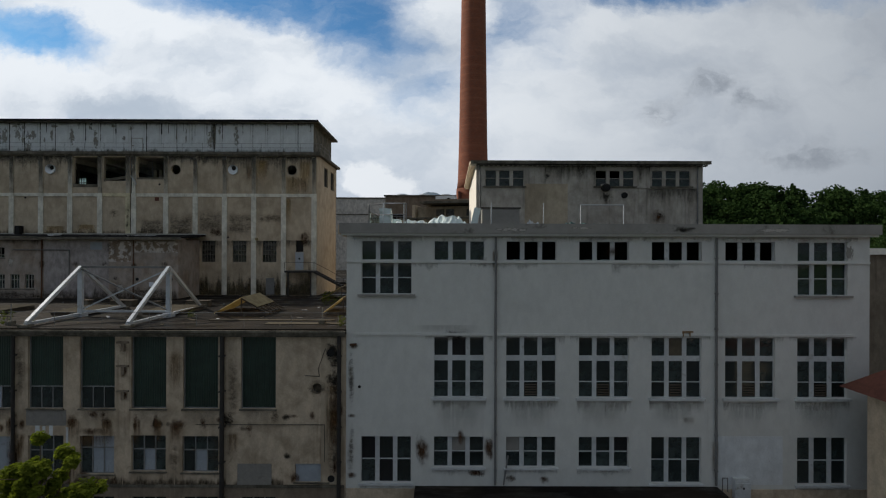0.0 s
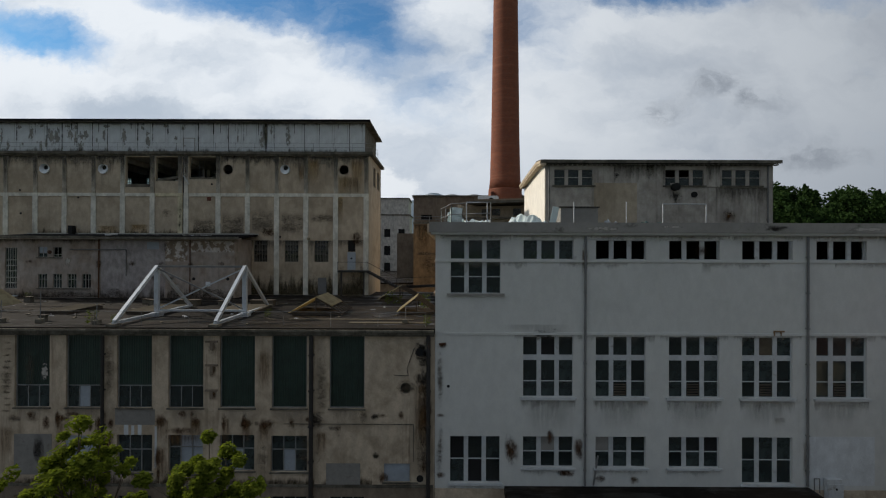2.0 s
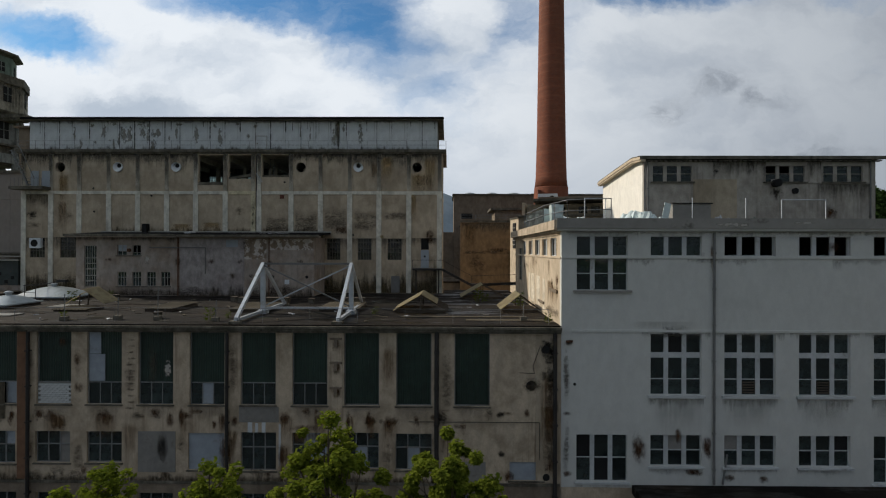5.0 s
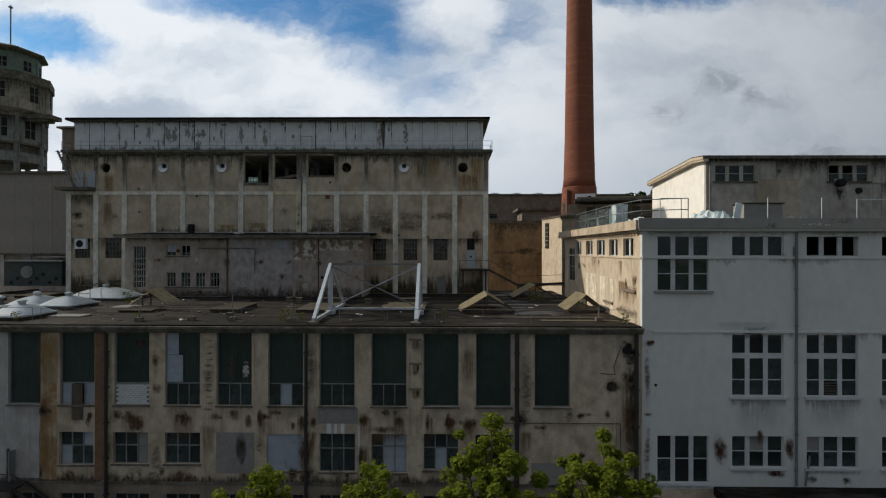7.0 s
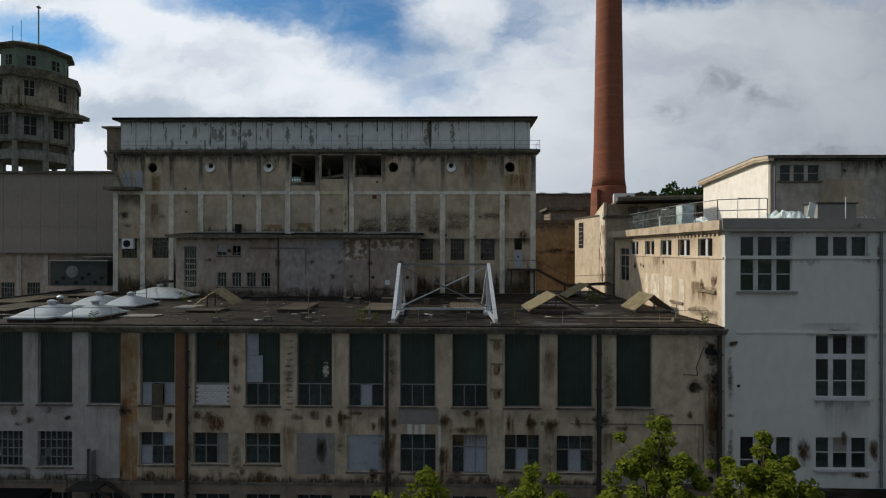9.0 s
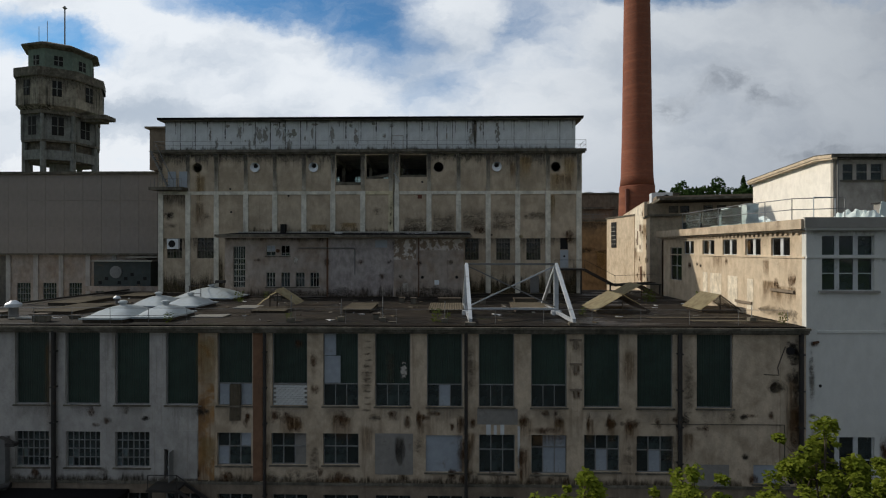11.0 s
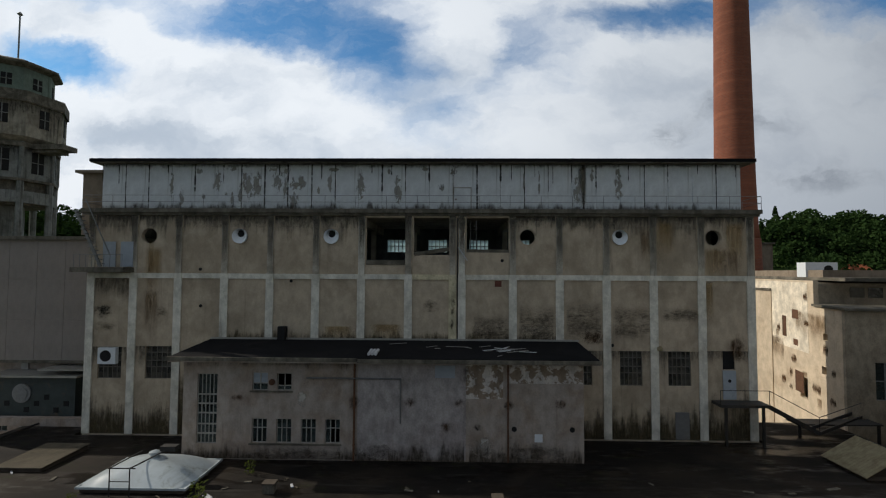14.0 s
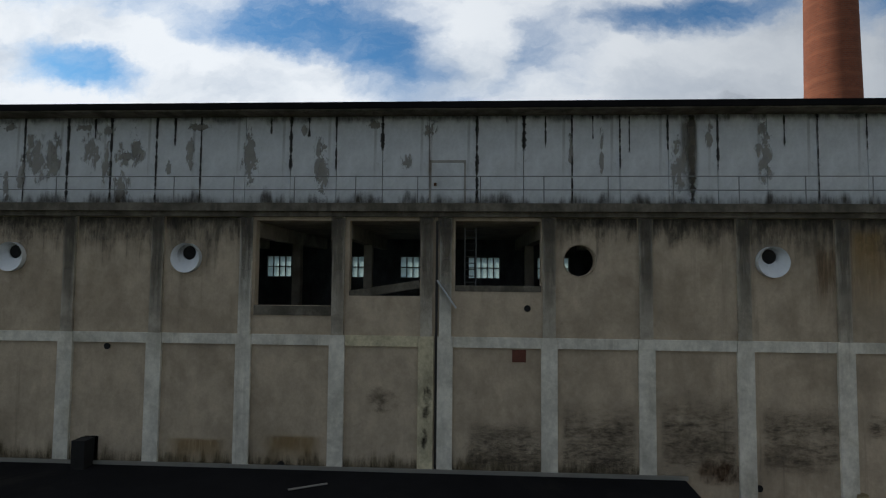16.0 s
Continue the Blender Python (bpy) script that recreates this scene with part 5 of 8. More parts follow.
for y0, z0, ww, hh, m in ((49.0, 18.4, 0.6, 1.0, S_RUST), (47.6, 18.6, 0.4, 0.5, S_DARK), (46.9, 18.5, 0.4, 0.5, S_DARK), (42.6, 19.0, 0.4, 0.8, S_RUST), (37.4, 18.5, 0.7, 1.6, S_RUSTRUN), (39.5, 20.0, 0.5, 1.6, S_RUSTRUN), (45.4, 20.1, 0.5, 1.6, S_RUSTRUN), (36.2, 17.5, 0.5, 1.2, S_RUST), (34.6, 17.8, 0.8, 1.4, S_RUST), (35.2, 16.6, 2.0, 1.8, S_RUSTRUN), (37.0, 16.8, 1.5, 2.0, S_RUSTRUN), (44.0, 18.8, 1.4, 1.6, S_RUSTRUN), (36.0, 15.5, 4.5, 1.0, S_SOAK), (48, 20.9, 8.0, 0.8, S_GREYRUN), (39, 20.9, 8.0, 0.8, S_GREYRUN)):
    mark(white, WX0 - 0.01, z0, y0, ww, hh, m, axis="y").location = Vector((WX0 - 0.008, y0, z0)) - PLACE[white]
for a_, b_, c_, d_ in ((45.7, 46.5, 15.6, 17.9), (43.4, 45.2, 15.4, 17.9), (41.0, 42.4, 15.4, 17.8), (38.9, 39.7, 15.3, 17.7)):
    part("pale_patch", boxes((WX0 - 0.012, WX0 - 0.003, a_, b_, c_, d_)), M_PALE, white, "square field of paler render")
for r_ in ((WX0 - 0.14, WX0 - 0.0, 34.3, 36.7, 17.0, 17.2), (WX0 - 0.12, WX0 - 0.0, 39.0, 41.2, 15.7, 15.9)):
    part("broken_ledge", boxes(r_), M_BROWN, white)

# ---- rooftop house on the white block ----
pent = thing("rooftop_house", (13, 48.5, 21.9), "grey streaked rooftop machine house with strip windows", "building")
PX0, PX1, PY0, PY1 = 3.2, 23.3, 43.3, 54.2
strips = [(4.0, 7.4), (13.8, 17.2), (18.8, 22.2)]
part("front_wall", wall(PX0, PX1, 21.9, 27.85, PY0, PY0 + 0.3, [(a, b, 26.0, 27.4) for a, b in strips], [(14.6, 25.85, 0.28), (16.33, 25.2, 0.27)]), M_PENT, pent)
for x0, x1 in ((PX0, PX0 + 0.3), (PX1 - 0.3, PX1)):
    sidebm = bmesh.new()
    prof = [(PY0 + 0.3, 21.9), (PY1, 21.9), (PY1, 27.28), (50.0, 27.66), (44.8, 28.06), (PY0 + 0.3, 27.92)]
    a = [sidebm.verts.new((x0, y, z)) for y, z in prof]
    b = [sidebm.verts.new((x1, y, z)) for y, z in prof]
    sidebm.faces.new(a[::-1]), sidebm.faces.new(b)
    for i in range(6):
        j = (i + 1) % 6
        sidebm.faces.new((a[i], a[j], b[j], b[i]))
    part("side_wall", sidebm, M_NEARWHITE, pent, "near-white end wall, paler than the front")
part("back_wall", boxes((PX0, PX1, PY1, PY1 + 0.3, 21.9, 27.24)), M_NEARWHITE, pent)
roofbm = bmesh.new()
prof = [(PY0 - 0.5, 27.90), (PY0 + 0.3, 27.98), (44.8, 28.10), (50.0, 27.70), (PY1 + 0.5, 27.30)]
lo = [[roofbm.verts.new((x, y, z)) for y, z in prof] for x in (PX0 - 0.5, PX1 + 0.5)]
hi = [[roofbm.verts.new((x, y, z + 0.28)) for y, z in prof] for x in (PX0 - 0.5, PX1 + 0.5)]
for i in range(4):
    roofbm.faces.new((lo[0][i], lo[1][i], lo[1][i + 1], lo[0][i + 1])), roofbm.faces.new((hi[0][i], hi[0][i + 1], hi[1][i + 1], hi[1][i]))
    for s in (0, 1):
        roofbm.faces.new((lo[s][i], lo[s][i + 1], hi[s][i + 1], hi[s][i]))
for i in (0, 4):
    roofbm.faces.new((lo[0][i], hi[0][i], hi[1][i], lo[1][i]))
bmesh.ops.recalc_face_normals(roofbm, faces=roofbm.faces)
part("roof", roofbm, M_LEDGE, pent, "thin dark roof slab with wide eaves")
verge = bmesh.new()
for (ya, za), (yb, zb) in zip(prof, prof[1:]):
    beam(verge, (PX0 - 0.53, ya, za + 0.06), (PX0 - 0.53, yb, zb + 0.06), 0.05, 0.24), beam(verge, (PX0 - 0.26, ya, za - 0.12), (PX0 - 0.26, yb, zb - 0.12), 0.44, 0.2)
part("verge_board", verge, M_CREAM, pent, "beige moulded verge under the roof slab")
for n_, (a, b) in enumerate(strips):
    window(pent, a, b, 26.0, 27.4, PY0 + 0.1, 3, [26.7], 0.32, 0.05, M_PENT, rim=0.03, missing=((0, 1), (1, 1)) if n_ == 1 else ())
    sill(pent, a - 0.2, b + 0.2, 25.997, PY0, M_LEDGE, 0.15, 0.12)
# Dark blocks added for the thin shadow line under the eaves.
for k in range(48):
    part("eaves_bracket", boxes((PX0 - 0.1 + 0.43 * k, PX0 + 0.12 + 0.43 * k, PY0 - 0.42, PY0 - 0.004, 27.74, 27.84)), M_LEDGE, pent)
part("string_course", boxes((17.4, PX1, PY0 - 0.06, PY0, 25.85, 25.99)), M_PENT, pent)
part("vent_pipe", tube(tube(bmesh.new(), (14.6, PY0 - 0.5, 25.85), (14.6, PY0 + 0.2, 25.85), 0.34, seg=16), (14.6, PY0 - 0.52, 25.85), (14.6, PY0 - 0.5, 25.85), 0.28), M_BLACK, pent, "sooty round vent pipe")
part("vent_pipe", tube(bmesh.new(), (16.33, PY0 - 0.15, 25.2), (16.33, PY0 + 0.2, 25.2), 0.26, seg=16), M_BLACK, pent)
part("grey_field", boxes((7.5, 11.3, PY0 - 0.02, PY0 - 0.003, 22.0, 26.2)), M_FIELD, pent, "darker painted field")
downpipe(pent, 3.5, PY0 - 0.1, 22, 27.8, 0.07, M_PIPEGREY), downpipe(pent, 22.8, PY0 - 0.1, 22, 27.8, 0.06, M_PIPEGREY)
for x, z, ww, hh, m in ((19.4, 23.3, 1.6, 1.6, S_RUST), (14.7, 25.0, 1.6, 1.4, S_DARK), (9.5, 26.9, 0.6, 0.6, S_DARK), (11, 26.6, 3.5, 2.4, S_CURTAIN), (13, 26.5, 1.6, 2.6, S_CURTAIN), (18, 26.9, 1.2, 1.9, S_CURTAIN), (20.6, 24.6, 4.6, 2.4, S_CURTAIN)):
    mark(pent, x, z, PY0 - 0.022, ww, hh, m)

# ---- things on the white block's roof ----
RZ = 21.9
railing("roof_railing", [(WX0 + 0.3, 51.2, RZ), (WX0 + 0.3, 41, RZ), (-5.2, 36.2, RZ), (-2.4, 35.0, RZ)], 1.75, M_RAIL, "grey steel railing along the roof edge", 3.2, (0.55,), 0.035)
glassr = thing("glass_barrier", (-5.8, 46, RZ), "clear sheet barrier fixed to the roof railing", "barrier")
for k in range(3):
    part("pane", boxes((WX0 + 0.36, WX0 + 0.38, 41.2 + 3.2 * k, 44.2 + 3.2 * k, RZ + 0.25, RZ + 1.6)), M_SHEETGLASS, glassr)


def crumpled(name, cx, cy, sx, sy, h, seed, mat, label, base=RZ):
    bm = bmesh.new()
    n = 16
    g = []
    for j in range(n + 1):
        row = []
        for i in range(n + 1):
            a, b = 2 * i / n - 1, 2 * j / n - 1
            e = max(0.0, 1 - max(abs(a), abs(b)) ** 3)
            z = h * e * (0.55 + 0.55 * noise.noise((a * 2.6 + seed, b * 2.6, seed)) + 0.25 * noise.noise((a * 7 + seed, b * 7, 1)))
            row.append(bm.verts.new((cx + a * sx + 0.15 * noise.noise((a * 3, b * 3, seed + 4)), cy + b * sy, base + 0.01 + max(0.0, z))))
        g.append(row)
    for j in range(n):
        for i in range(n):
            bm.faces.new((g[j][i], g[j][i + 1], g[j + 1][i + 1], g[j + 1][i]))
    solo(name, bm, mat, label, "plastic sheet", at=(cx, cy, base))


crumpled("plastic_sheet", 0.6, 37.6, 1.7, 1.6, 1.5, 3, M_PLASTIC, "crumpled pale green plastic sheeting heaped on the roof")
crumpled("plastic_sheet", -2.6, 46.0, 2.0, 4.0, 1.6, 8, M_PLASTIC, "long heap of pale translucent plastic sheeting")
crumpled("plastic_sheet", 7.2, 38.5, 0.8, 0.9, 0.9, 12, M_DEBRIS, "small heap of white plastic sheeting")
crumpled("tarpaulin", 11.2, 39.5, 2.0, 1.5, 0.85, 15, M_TARP, "dark green tarpaulin over a low heap")
tank = thing("roof_unit", (4.7, 38.5, RZ), "dark boxy ventilation unit on the roof", "ventilation unit")
part("casing", boxes((3.3, 6.2, 38, 39.4, RZ + 0.05, RZ + 1.65)), M_FASCIA, tank)
part("lid", boxes((3.2, 6.3, 37.9, 39.5, RZ + 1.65, RZ + 1.73)), M_PIPE, tank)
sheet = thing("leaning_sheet", (2.8, 37.9, RZ), "pale green sheet of glass leaning upright", "glass sheet")
part("sheet", beam(bmesh.new(), (2.55, 37.9, RZ), (2.95, 38.0, RZ + 1.7), 0.5, 0.04), M_PLASTIC, sheet)
for x, y, hw in ((-3.35, 35.6, 0.75), (12.1, 36.4, 1.6)):
    fr = thing("pipe_stand", (x, y, RZ), "thin steel pipe frame standing on the roof", "pipe stand", "pipe stands")
    part("pipe", tube(tube(tube(bmesh.new(), (x - hw, y, RZ), (x - hw, y, RZ + 1.8), 0.035, seg=6), (x + hw, y, RZ), (x + hw, y, RZ + 1.8), 0.035, seg=6), (x - hw, y, RZ + 1.8), (x + hw, y, RZ + 1.8), 0.035, seg=6), M_STEEL, fr)
for x, y in ((3.8, 36.0), (7.65, 36.0)):
    p_ = thing("roof_post", (x, y, RZ), "short steel post with a concrete foot", "post", "roof posts")
    part("foot", boxes((x - 0.22, x + 0.22, y - 0.22, y + 0.22, RZ, RZ + 0.3)), M_CORR, p_)
    part("pole", tube(bmesh.new(), (x, y, RZ + 0.3), (x, y, RZ + 1.9), 0.035, seg=6), M_STEEL, p_)
for x, y, h in ((-4.9, 44.6, 1.75), (-4.7, 42.2, 1.9), (-4.3, 47.4, 1.3)):
    wp = thing("wrapped_pallet", (x, y, RZ), "tall pallet load wrapped in white plastic film", "pallet", "wrapped pallets")
    part("pallet", boxes((x - 0.55, x + 0.55, y - 0.6, y - 0.4, RZ, RZ + 0.12), (x - 0.55, x + 0.55, y - 0.1, y + 0.1, RZ, RZ + 0.12), (x - 0.55, x + 0.55, y + 0.4, y + 0.6, RZ, RZ + 0.12), (x - 0.55, x + 0.55, y - 0.6, y + 0.6, RZ + 0.12, RZ + 0.15)), M_WOOD, wp)
    wrap = boxes((x - 0.5, x + 0.5, y - 0.55, y + 0.55, RZ + 0.15, RZ + h))
    bmesh.ops.subdivide_edges(wrap, edges=wrap.edges[:], cuts=6, use_grid_fill=True)
    for v in wrap.verts:
        v.co += 0.10 * noise.noise_vector(v.co * 2.3)
        v.co.z = max(v.co.z, RZ + 0.15)
    part("film_wrap", wrap, M_PLASTIC, wp)


# ---- tall hall with the round holes ----
BY = 57.6
big = thing("tall_hall", (-39.5, 63, 14.9), "tall brown concrete-framed hall with round holes and a white upper band", "building")
BX0, BX1, BBACK = -64.5, -14.6, 68.0
PIL = [-64.2, -60.95, -57.56, -54.05, -50.6, -47.15, -43.72, -40.2, -36.9, -36.2, -32.42, -28.95, -25.5, -22.05, -18.54, -14.95]
BEAM_Z = 26.65
BIGWIN = [(-63.5, -61.7, 18.95, 21.3), (-59.9, -57.85, 18.95, 21.38), (-24.56, -22.93, 18.77, 21.3), (-21.05, -19.38, 18.77, 21.3), (-28.2, -26.6, 18.77, 21.3), (-17.1, -16.2, 20.0, 21.35)]
OPEN = [(-43.38, -40.4, 27.9, 31.1), (-39.8, -37.15, 28.3, 31.1), (-35.85, -32.7, 28.7, 31.1)]
ROUND = [(-59.88, 29.66), (-52.94, 29.66), (-46.01, 29.66), (-31.3, 29.66), (-24.5, 29.66), (-17.6, 29.66)]
RR = 0.57
part("front_wall", wall(BX0, BX1, 0, 31.4, BY, BY + 0.35, BIGWIN + OPEN + [(-49.75, -49.2, 21.9, 22.95)], [(x, z, RR) for x, z in ROUND]), M_FIELD, big)
back_win = [(-62.9 + 3.94 * k, -61.05 + 3.94 * k, 28.85, 30.12) for k in range(12)]
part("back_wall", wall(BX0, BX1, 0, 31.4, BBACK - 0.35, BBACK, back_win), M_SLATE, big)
part("end_wall", wall(BY + 0.35, BBACK - 0.35, 0, 31.4, BX1 - 0.35, BX1, [(61, 63, 28.2, 30.6), (64.5, 66.5, 28.2, 30.6)], axis="y"), M_FIELD, big)
part("end_wall", boxes((BX0, BX0 + 0.35, BY + 0.35, BBACK - 0.35, 0, 31.4)), M_FIELD, big)
for y0 in (61, 64.5):
    part("end_window", boxes((BX1 - 0.2, BX1 - 0.15, y0, y0 + 2, 28.2, 30.6)), M_BLACK, big)
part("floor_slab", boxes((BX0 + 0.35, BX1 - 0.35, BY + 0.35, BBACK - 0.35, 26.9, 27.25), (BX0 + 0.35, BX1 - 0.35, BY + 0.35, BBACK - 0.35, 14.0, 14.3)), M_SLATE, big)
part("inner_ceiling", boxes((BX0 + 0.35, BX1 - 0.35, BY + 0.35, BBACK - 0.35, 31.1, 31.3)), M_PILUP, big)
for x in PIL[1:-1]:
    inner = bmesh.new()
    box(inner, x - 0.2, x + 0.2, BY + 0.4, BBACK - 0.4, 30.5, 31.1)
    box(inner, x - 0.2, x + 0.2, 63.0, 63.4, 27.25, 30.5)
    part("inner_portal", inner, M_PILUP, big)
for a, b, c, d in back_win:
    window(big, a, b, c, d, BBACK - 0.25, 5, [29.48], 0.05, 0.05, M_GREYFRAME, M_GLASSLIT)
lad = bmesh.new()
for x in (-35.5, -35.05):
    tube(lad, (x, 59.3, 27.3), (x, 59.3, 31.0), 0.03, seg=6)
for k in range(14):
    tube(lad, (-35.5, 59.3, 27.5 + k * 0.26), (-35.05, 59.3, 27.5 + k * 0.26), 0.018, seg=5)
part("ladder", lad, M_RAIL, big, "steel ladder inside the opening")
for i, x in enumerate(PIL):
    wd = 0.28 if x in (-36.9, -36.2) else 0.29
    foot = 21.9 if -54.9 < x < -27.6 else 14.9
    part("pilaster", boxes((x - wd, x + wd, BY - 0.10, BY - 0.003, foot, BEAM_Z + 0.19)), M_YELLOW if x == -36.9 else M_PILASTER, big)
    part("pilaster", boxes((x - wd + 0.06, x + wd - 0.06, BY - 0.09, BY - 0.003, BEAM_Z + 0.19, 31.4)), M_PILASTER if x in (-43.72, -36.2) else M_PILUP, big)
for a, b in zip(PIL, PIL[1:]):
    if b - a > 1.5:
        part("cross_beam", boxes((a + 0.3, b - 0.3, BY - 0.08, BY - 0.003, BEAM_Z - 0.19, BEAM_Z + 0.19)), M_YELLOW if a == -40.2 else M_PILASTER, big)
for x in PIL:
    mark(big, x, 29.0, BY - 0.105, 0.57, 4.4, S_DIRTRUN)
    mark(big, x, 30.7, BY - 0.110, 0.62, 1.2, S_DIRTRUN)
part("pipe_chase", boxes((-36.57, -36.48, BY - 0.06, BY - 0.003, 21.9, 31.1)), M_PIPE, big)
part("parapet_rim", beam(bmesh.new(), (-39.8, BY + 0.17, 28.33), (-37.15, BY + 0.17, 28.75), 0.34, 0.3), M_LEDGE, big, "broken sloping sill")
for r_ in ((-43.38, -40.4, BY - 0.04, BY - 0.002, 27.55, 27.9), (-35.85, -32.7, BY - 0.02, BY - 0.002, 28.5, 28.72)):
    part("parapet_rim", boxes(r_), M_LEDGE, big)
for k, (x, z) in enumerate(ROUND):
    bm = bmesh.new()
    if k in (1, 2, 4):
        seg = 24
        rim_o = [bm.verts.new((x + 0.56 * math.cos(t), BY - 0.18, z + 0.56 * math.sin(t))) for t in (2 * math.pi * q / seg for q in range(seg))]
        rim_i = [bm.verts.new((x + 0.10 * (1 if k == 4 else -0.2) * 0 + 0.27 * math.cos(t), BY + 0.10, z + 0.20 + 0.27 * math.sin(t))) for t in (2 * math.pi * q / seg for q in range(seg))]
        deep = [bm.verts.new((v.co.x, BY + 0.5, v.co.z)) for v in rim_i]
        skirt = [bm.verts.new((v.co.x, BY + 0.1, v.co.z)) for v in rim_o]
        for q in range(seg):
            j = (q + 1) % seg
            bm.faces.new((rim_o[q], rim_o[j], rim_i[j], rim_i[q])), bm.faces.new((rim_i[q], rim_i[j], deep[j], deep[q])), bm.faces.new((rim_o[j], rim_o[q], skirt[q], skirt[j]))
        part("vent_throat", tube(bmesh.new(), (x, BY + 0.16, z + 0.20), (x, BY + 0.2, z + 0.20), 0.268, seg=20), M_BLACK, big)
        part("vent_cowl", bm, M_WHITEPIPE, big, "white round vent cowl in a wall hole", smooth=False)
    else:
        tube(bm, (x, BY - 0.03, z), (x, BY + 0.5, z), RR + 0.03, seg=24, caps=False)
        part("hole_ring", bm, M_LEDGE, big, "dark ring lining an open round hole")
# walkway ledge, railing, white panel band and roof
part("ledge", boxes((BX0 - 0.5, BX1 + 0.45, BY - 0.34, BBACK + 0.3, 31.42, 31.72), (BX0 - 0.4, BX1 + 0.35, BY - 0.18, BY - 0.004, 31.24, 31.42)), M_LEDGE, big, "blackened concrete walkway ledge")
BAND0, BAND1, BANDY = -64.0, -15.2, 58.15
part("band_wall", boxes((BAND0, BAND1, BANDY + 0.05, BANDY + 0.3, 31.72, 35.25), (BAND1 - 0.3, BAND1, BANDY + 0.3, 67.4, 31.72, 35.25), (BAND0, BAND0 + 0.3, BANDY + 0.3, 67.4, 31.72, 35.25), (BAND0, BAND1, 67.1, 67.4, 31.72, 35.25)), M_LEDGE, big)
n_pan = 27
pw = (BAND1 - BAND0) / n_pan
pan_me = bpy.data.meshes.new("panel")
pb = boxes((-pw / 2 + 0.012, pw / 2 - 0.012, -0.03, 0.045, 0, 3.5))
pb.to_mesh(pan_me)
pb.free()
pan_me.materials.append(M_BAND)
band = part("panel_band", boxes((BAND0, BAND1, BANDY + 0.02, BANDY + 0.045, 31.63, 31.66)), M_BAND, big, "white painted wall panels with black runs")
for k in range(n_pan):
    link_mesh("panel", pan_me, band, (BAND0 + pw * (k + 0.5), BANDY, 31.73))
part("roof", boxes((BAND0 - 0.5, BAND1 + 0.7, BANDY - 0.75, 68.2, 35.25, 35.48)), M_LEDGE, big, "thin dark roof slab")
part("roof_edge", boxes((BAND0 - 0.55, BAND1 + 0.75, BANDY - 0.80, BANDY - 0.74, 35.3, 35.54)), M_ROOFBLACK, big)
part("rear_wing", boxes((-67.4, -64.02, 60.5, 67.5, 29.9, 35.0), (-67.8, -63.98, 60.1, 67.9, 35.0, 35.22)), M_BROWN, big)
bd = part("band_door", boxes((-36.8, -35.55, BANDY - 0.055, BANDY - 0.031, 31.63, 33.4)), M_BAND, big, "white door in the panel band")
part("door_frame", boxes((-36.88, -36.8, BANDY - 0.06, BANDY - 0.031, 31.73, 33.5), (-35.55, -35.47, BANDY - 0.06, BANDY - 0.031, 31.73, 33.5), (-36.8, -35.55, BANDY - 0.06, BANDY - 0.031, 33.41, 33.5)), M_OLDFRAME, bd)
part("door_handle", boxes((-36.7, -36.6, BANDY - 0.1, BANDY - 0.055, 32.5, 32.62)), M_RUST, bd)
rr_ = random.Random(21)
for k in range(n_pan + 1):
    x = BAND0 + pw * k
    if rr_.random() < 0.8 or k in (20, 21):
        h = rr_.choice((3.5, 3.5, 2.2, 1.4))
        mark(big, x + rr_.uniform(-0.03, 0.03), 35.22 - h / 2, BANDY - 0.045, rr_.uniform(0.10, 0.26), h, S_THREAD)
    if rr_.random() < 0.4:
        h = rr_.uniform(0.6, 1.8)
        mark(big, x + rr_.uniform(0.3, 1.5), 35.2 - h / 2, BANDY - 0.040, rr_.uniform(0.08, 0.16), h, S_THREAD)
for a in range(9):
    xa = BAND0 + (BAND1 - BAND0) * (a + 0.5) / 9
    mark(big, xa, 35.0, BANDY - 0.036, (BAND1 - BAND0) / 9 - 0.002, 0.45, S_DRIP)
    mark(big, xa, 32.15, BANDY - 0.065, (BAND1 - BAND0) / 9 - 0.002, 0.95, S_RISE)
for k in range(40):
    x = rr_.gauss(-50.0, 3.4) if k < 22 else rr_.uniform(-60.0, -24.0)
    h = rr_.choice((0.5, 0.8, 1.4, 2.4, 3.0))
    mark(big, x, (35.1 - h / 2) if rr_.random() < 0.6 else rr_.uniform(32.4, 34.0), BANDY - 0.046 - 0.0004 * k, rr_.uniform(0.35, 1.3) * (0.7 if k >= 22 else 1.1), h, S_PEEL)
for x, ww, m in ((-27.5, 0.9, S_PEEL), (-27.1, 0.8, S_DIRTRUN), (-27.0, 0.34, S_THREAD), (-27.02, 0.5, S_DIRTRUN)):
    mark(big, x, 33.45, BANDY - 0.064 - 0.004 * ww, ww, 3.5, m)
mark(big, -36.85, 33.3, BANDY - 0.062, 0.2, 3.0, S_RUSTRUN)
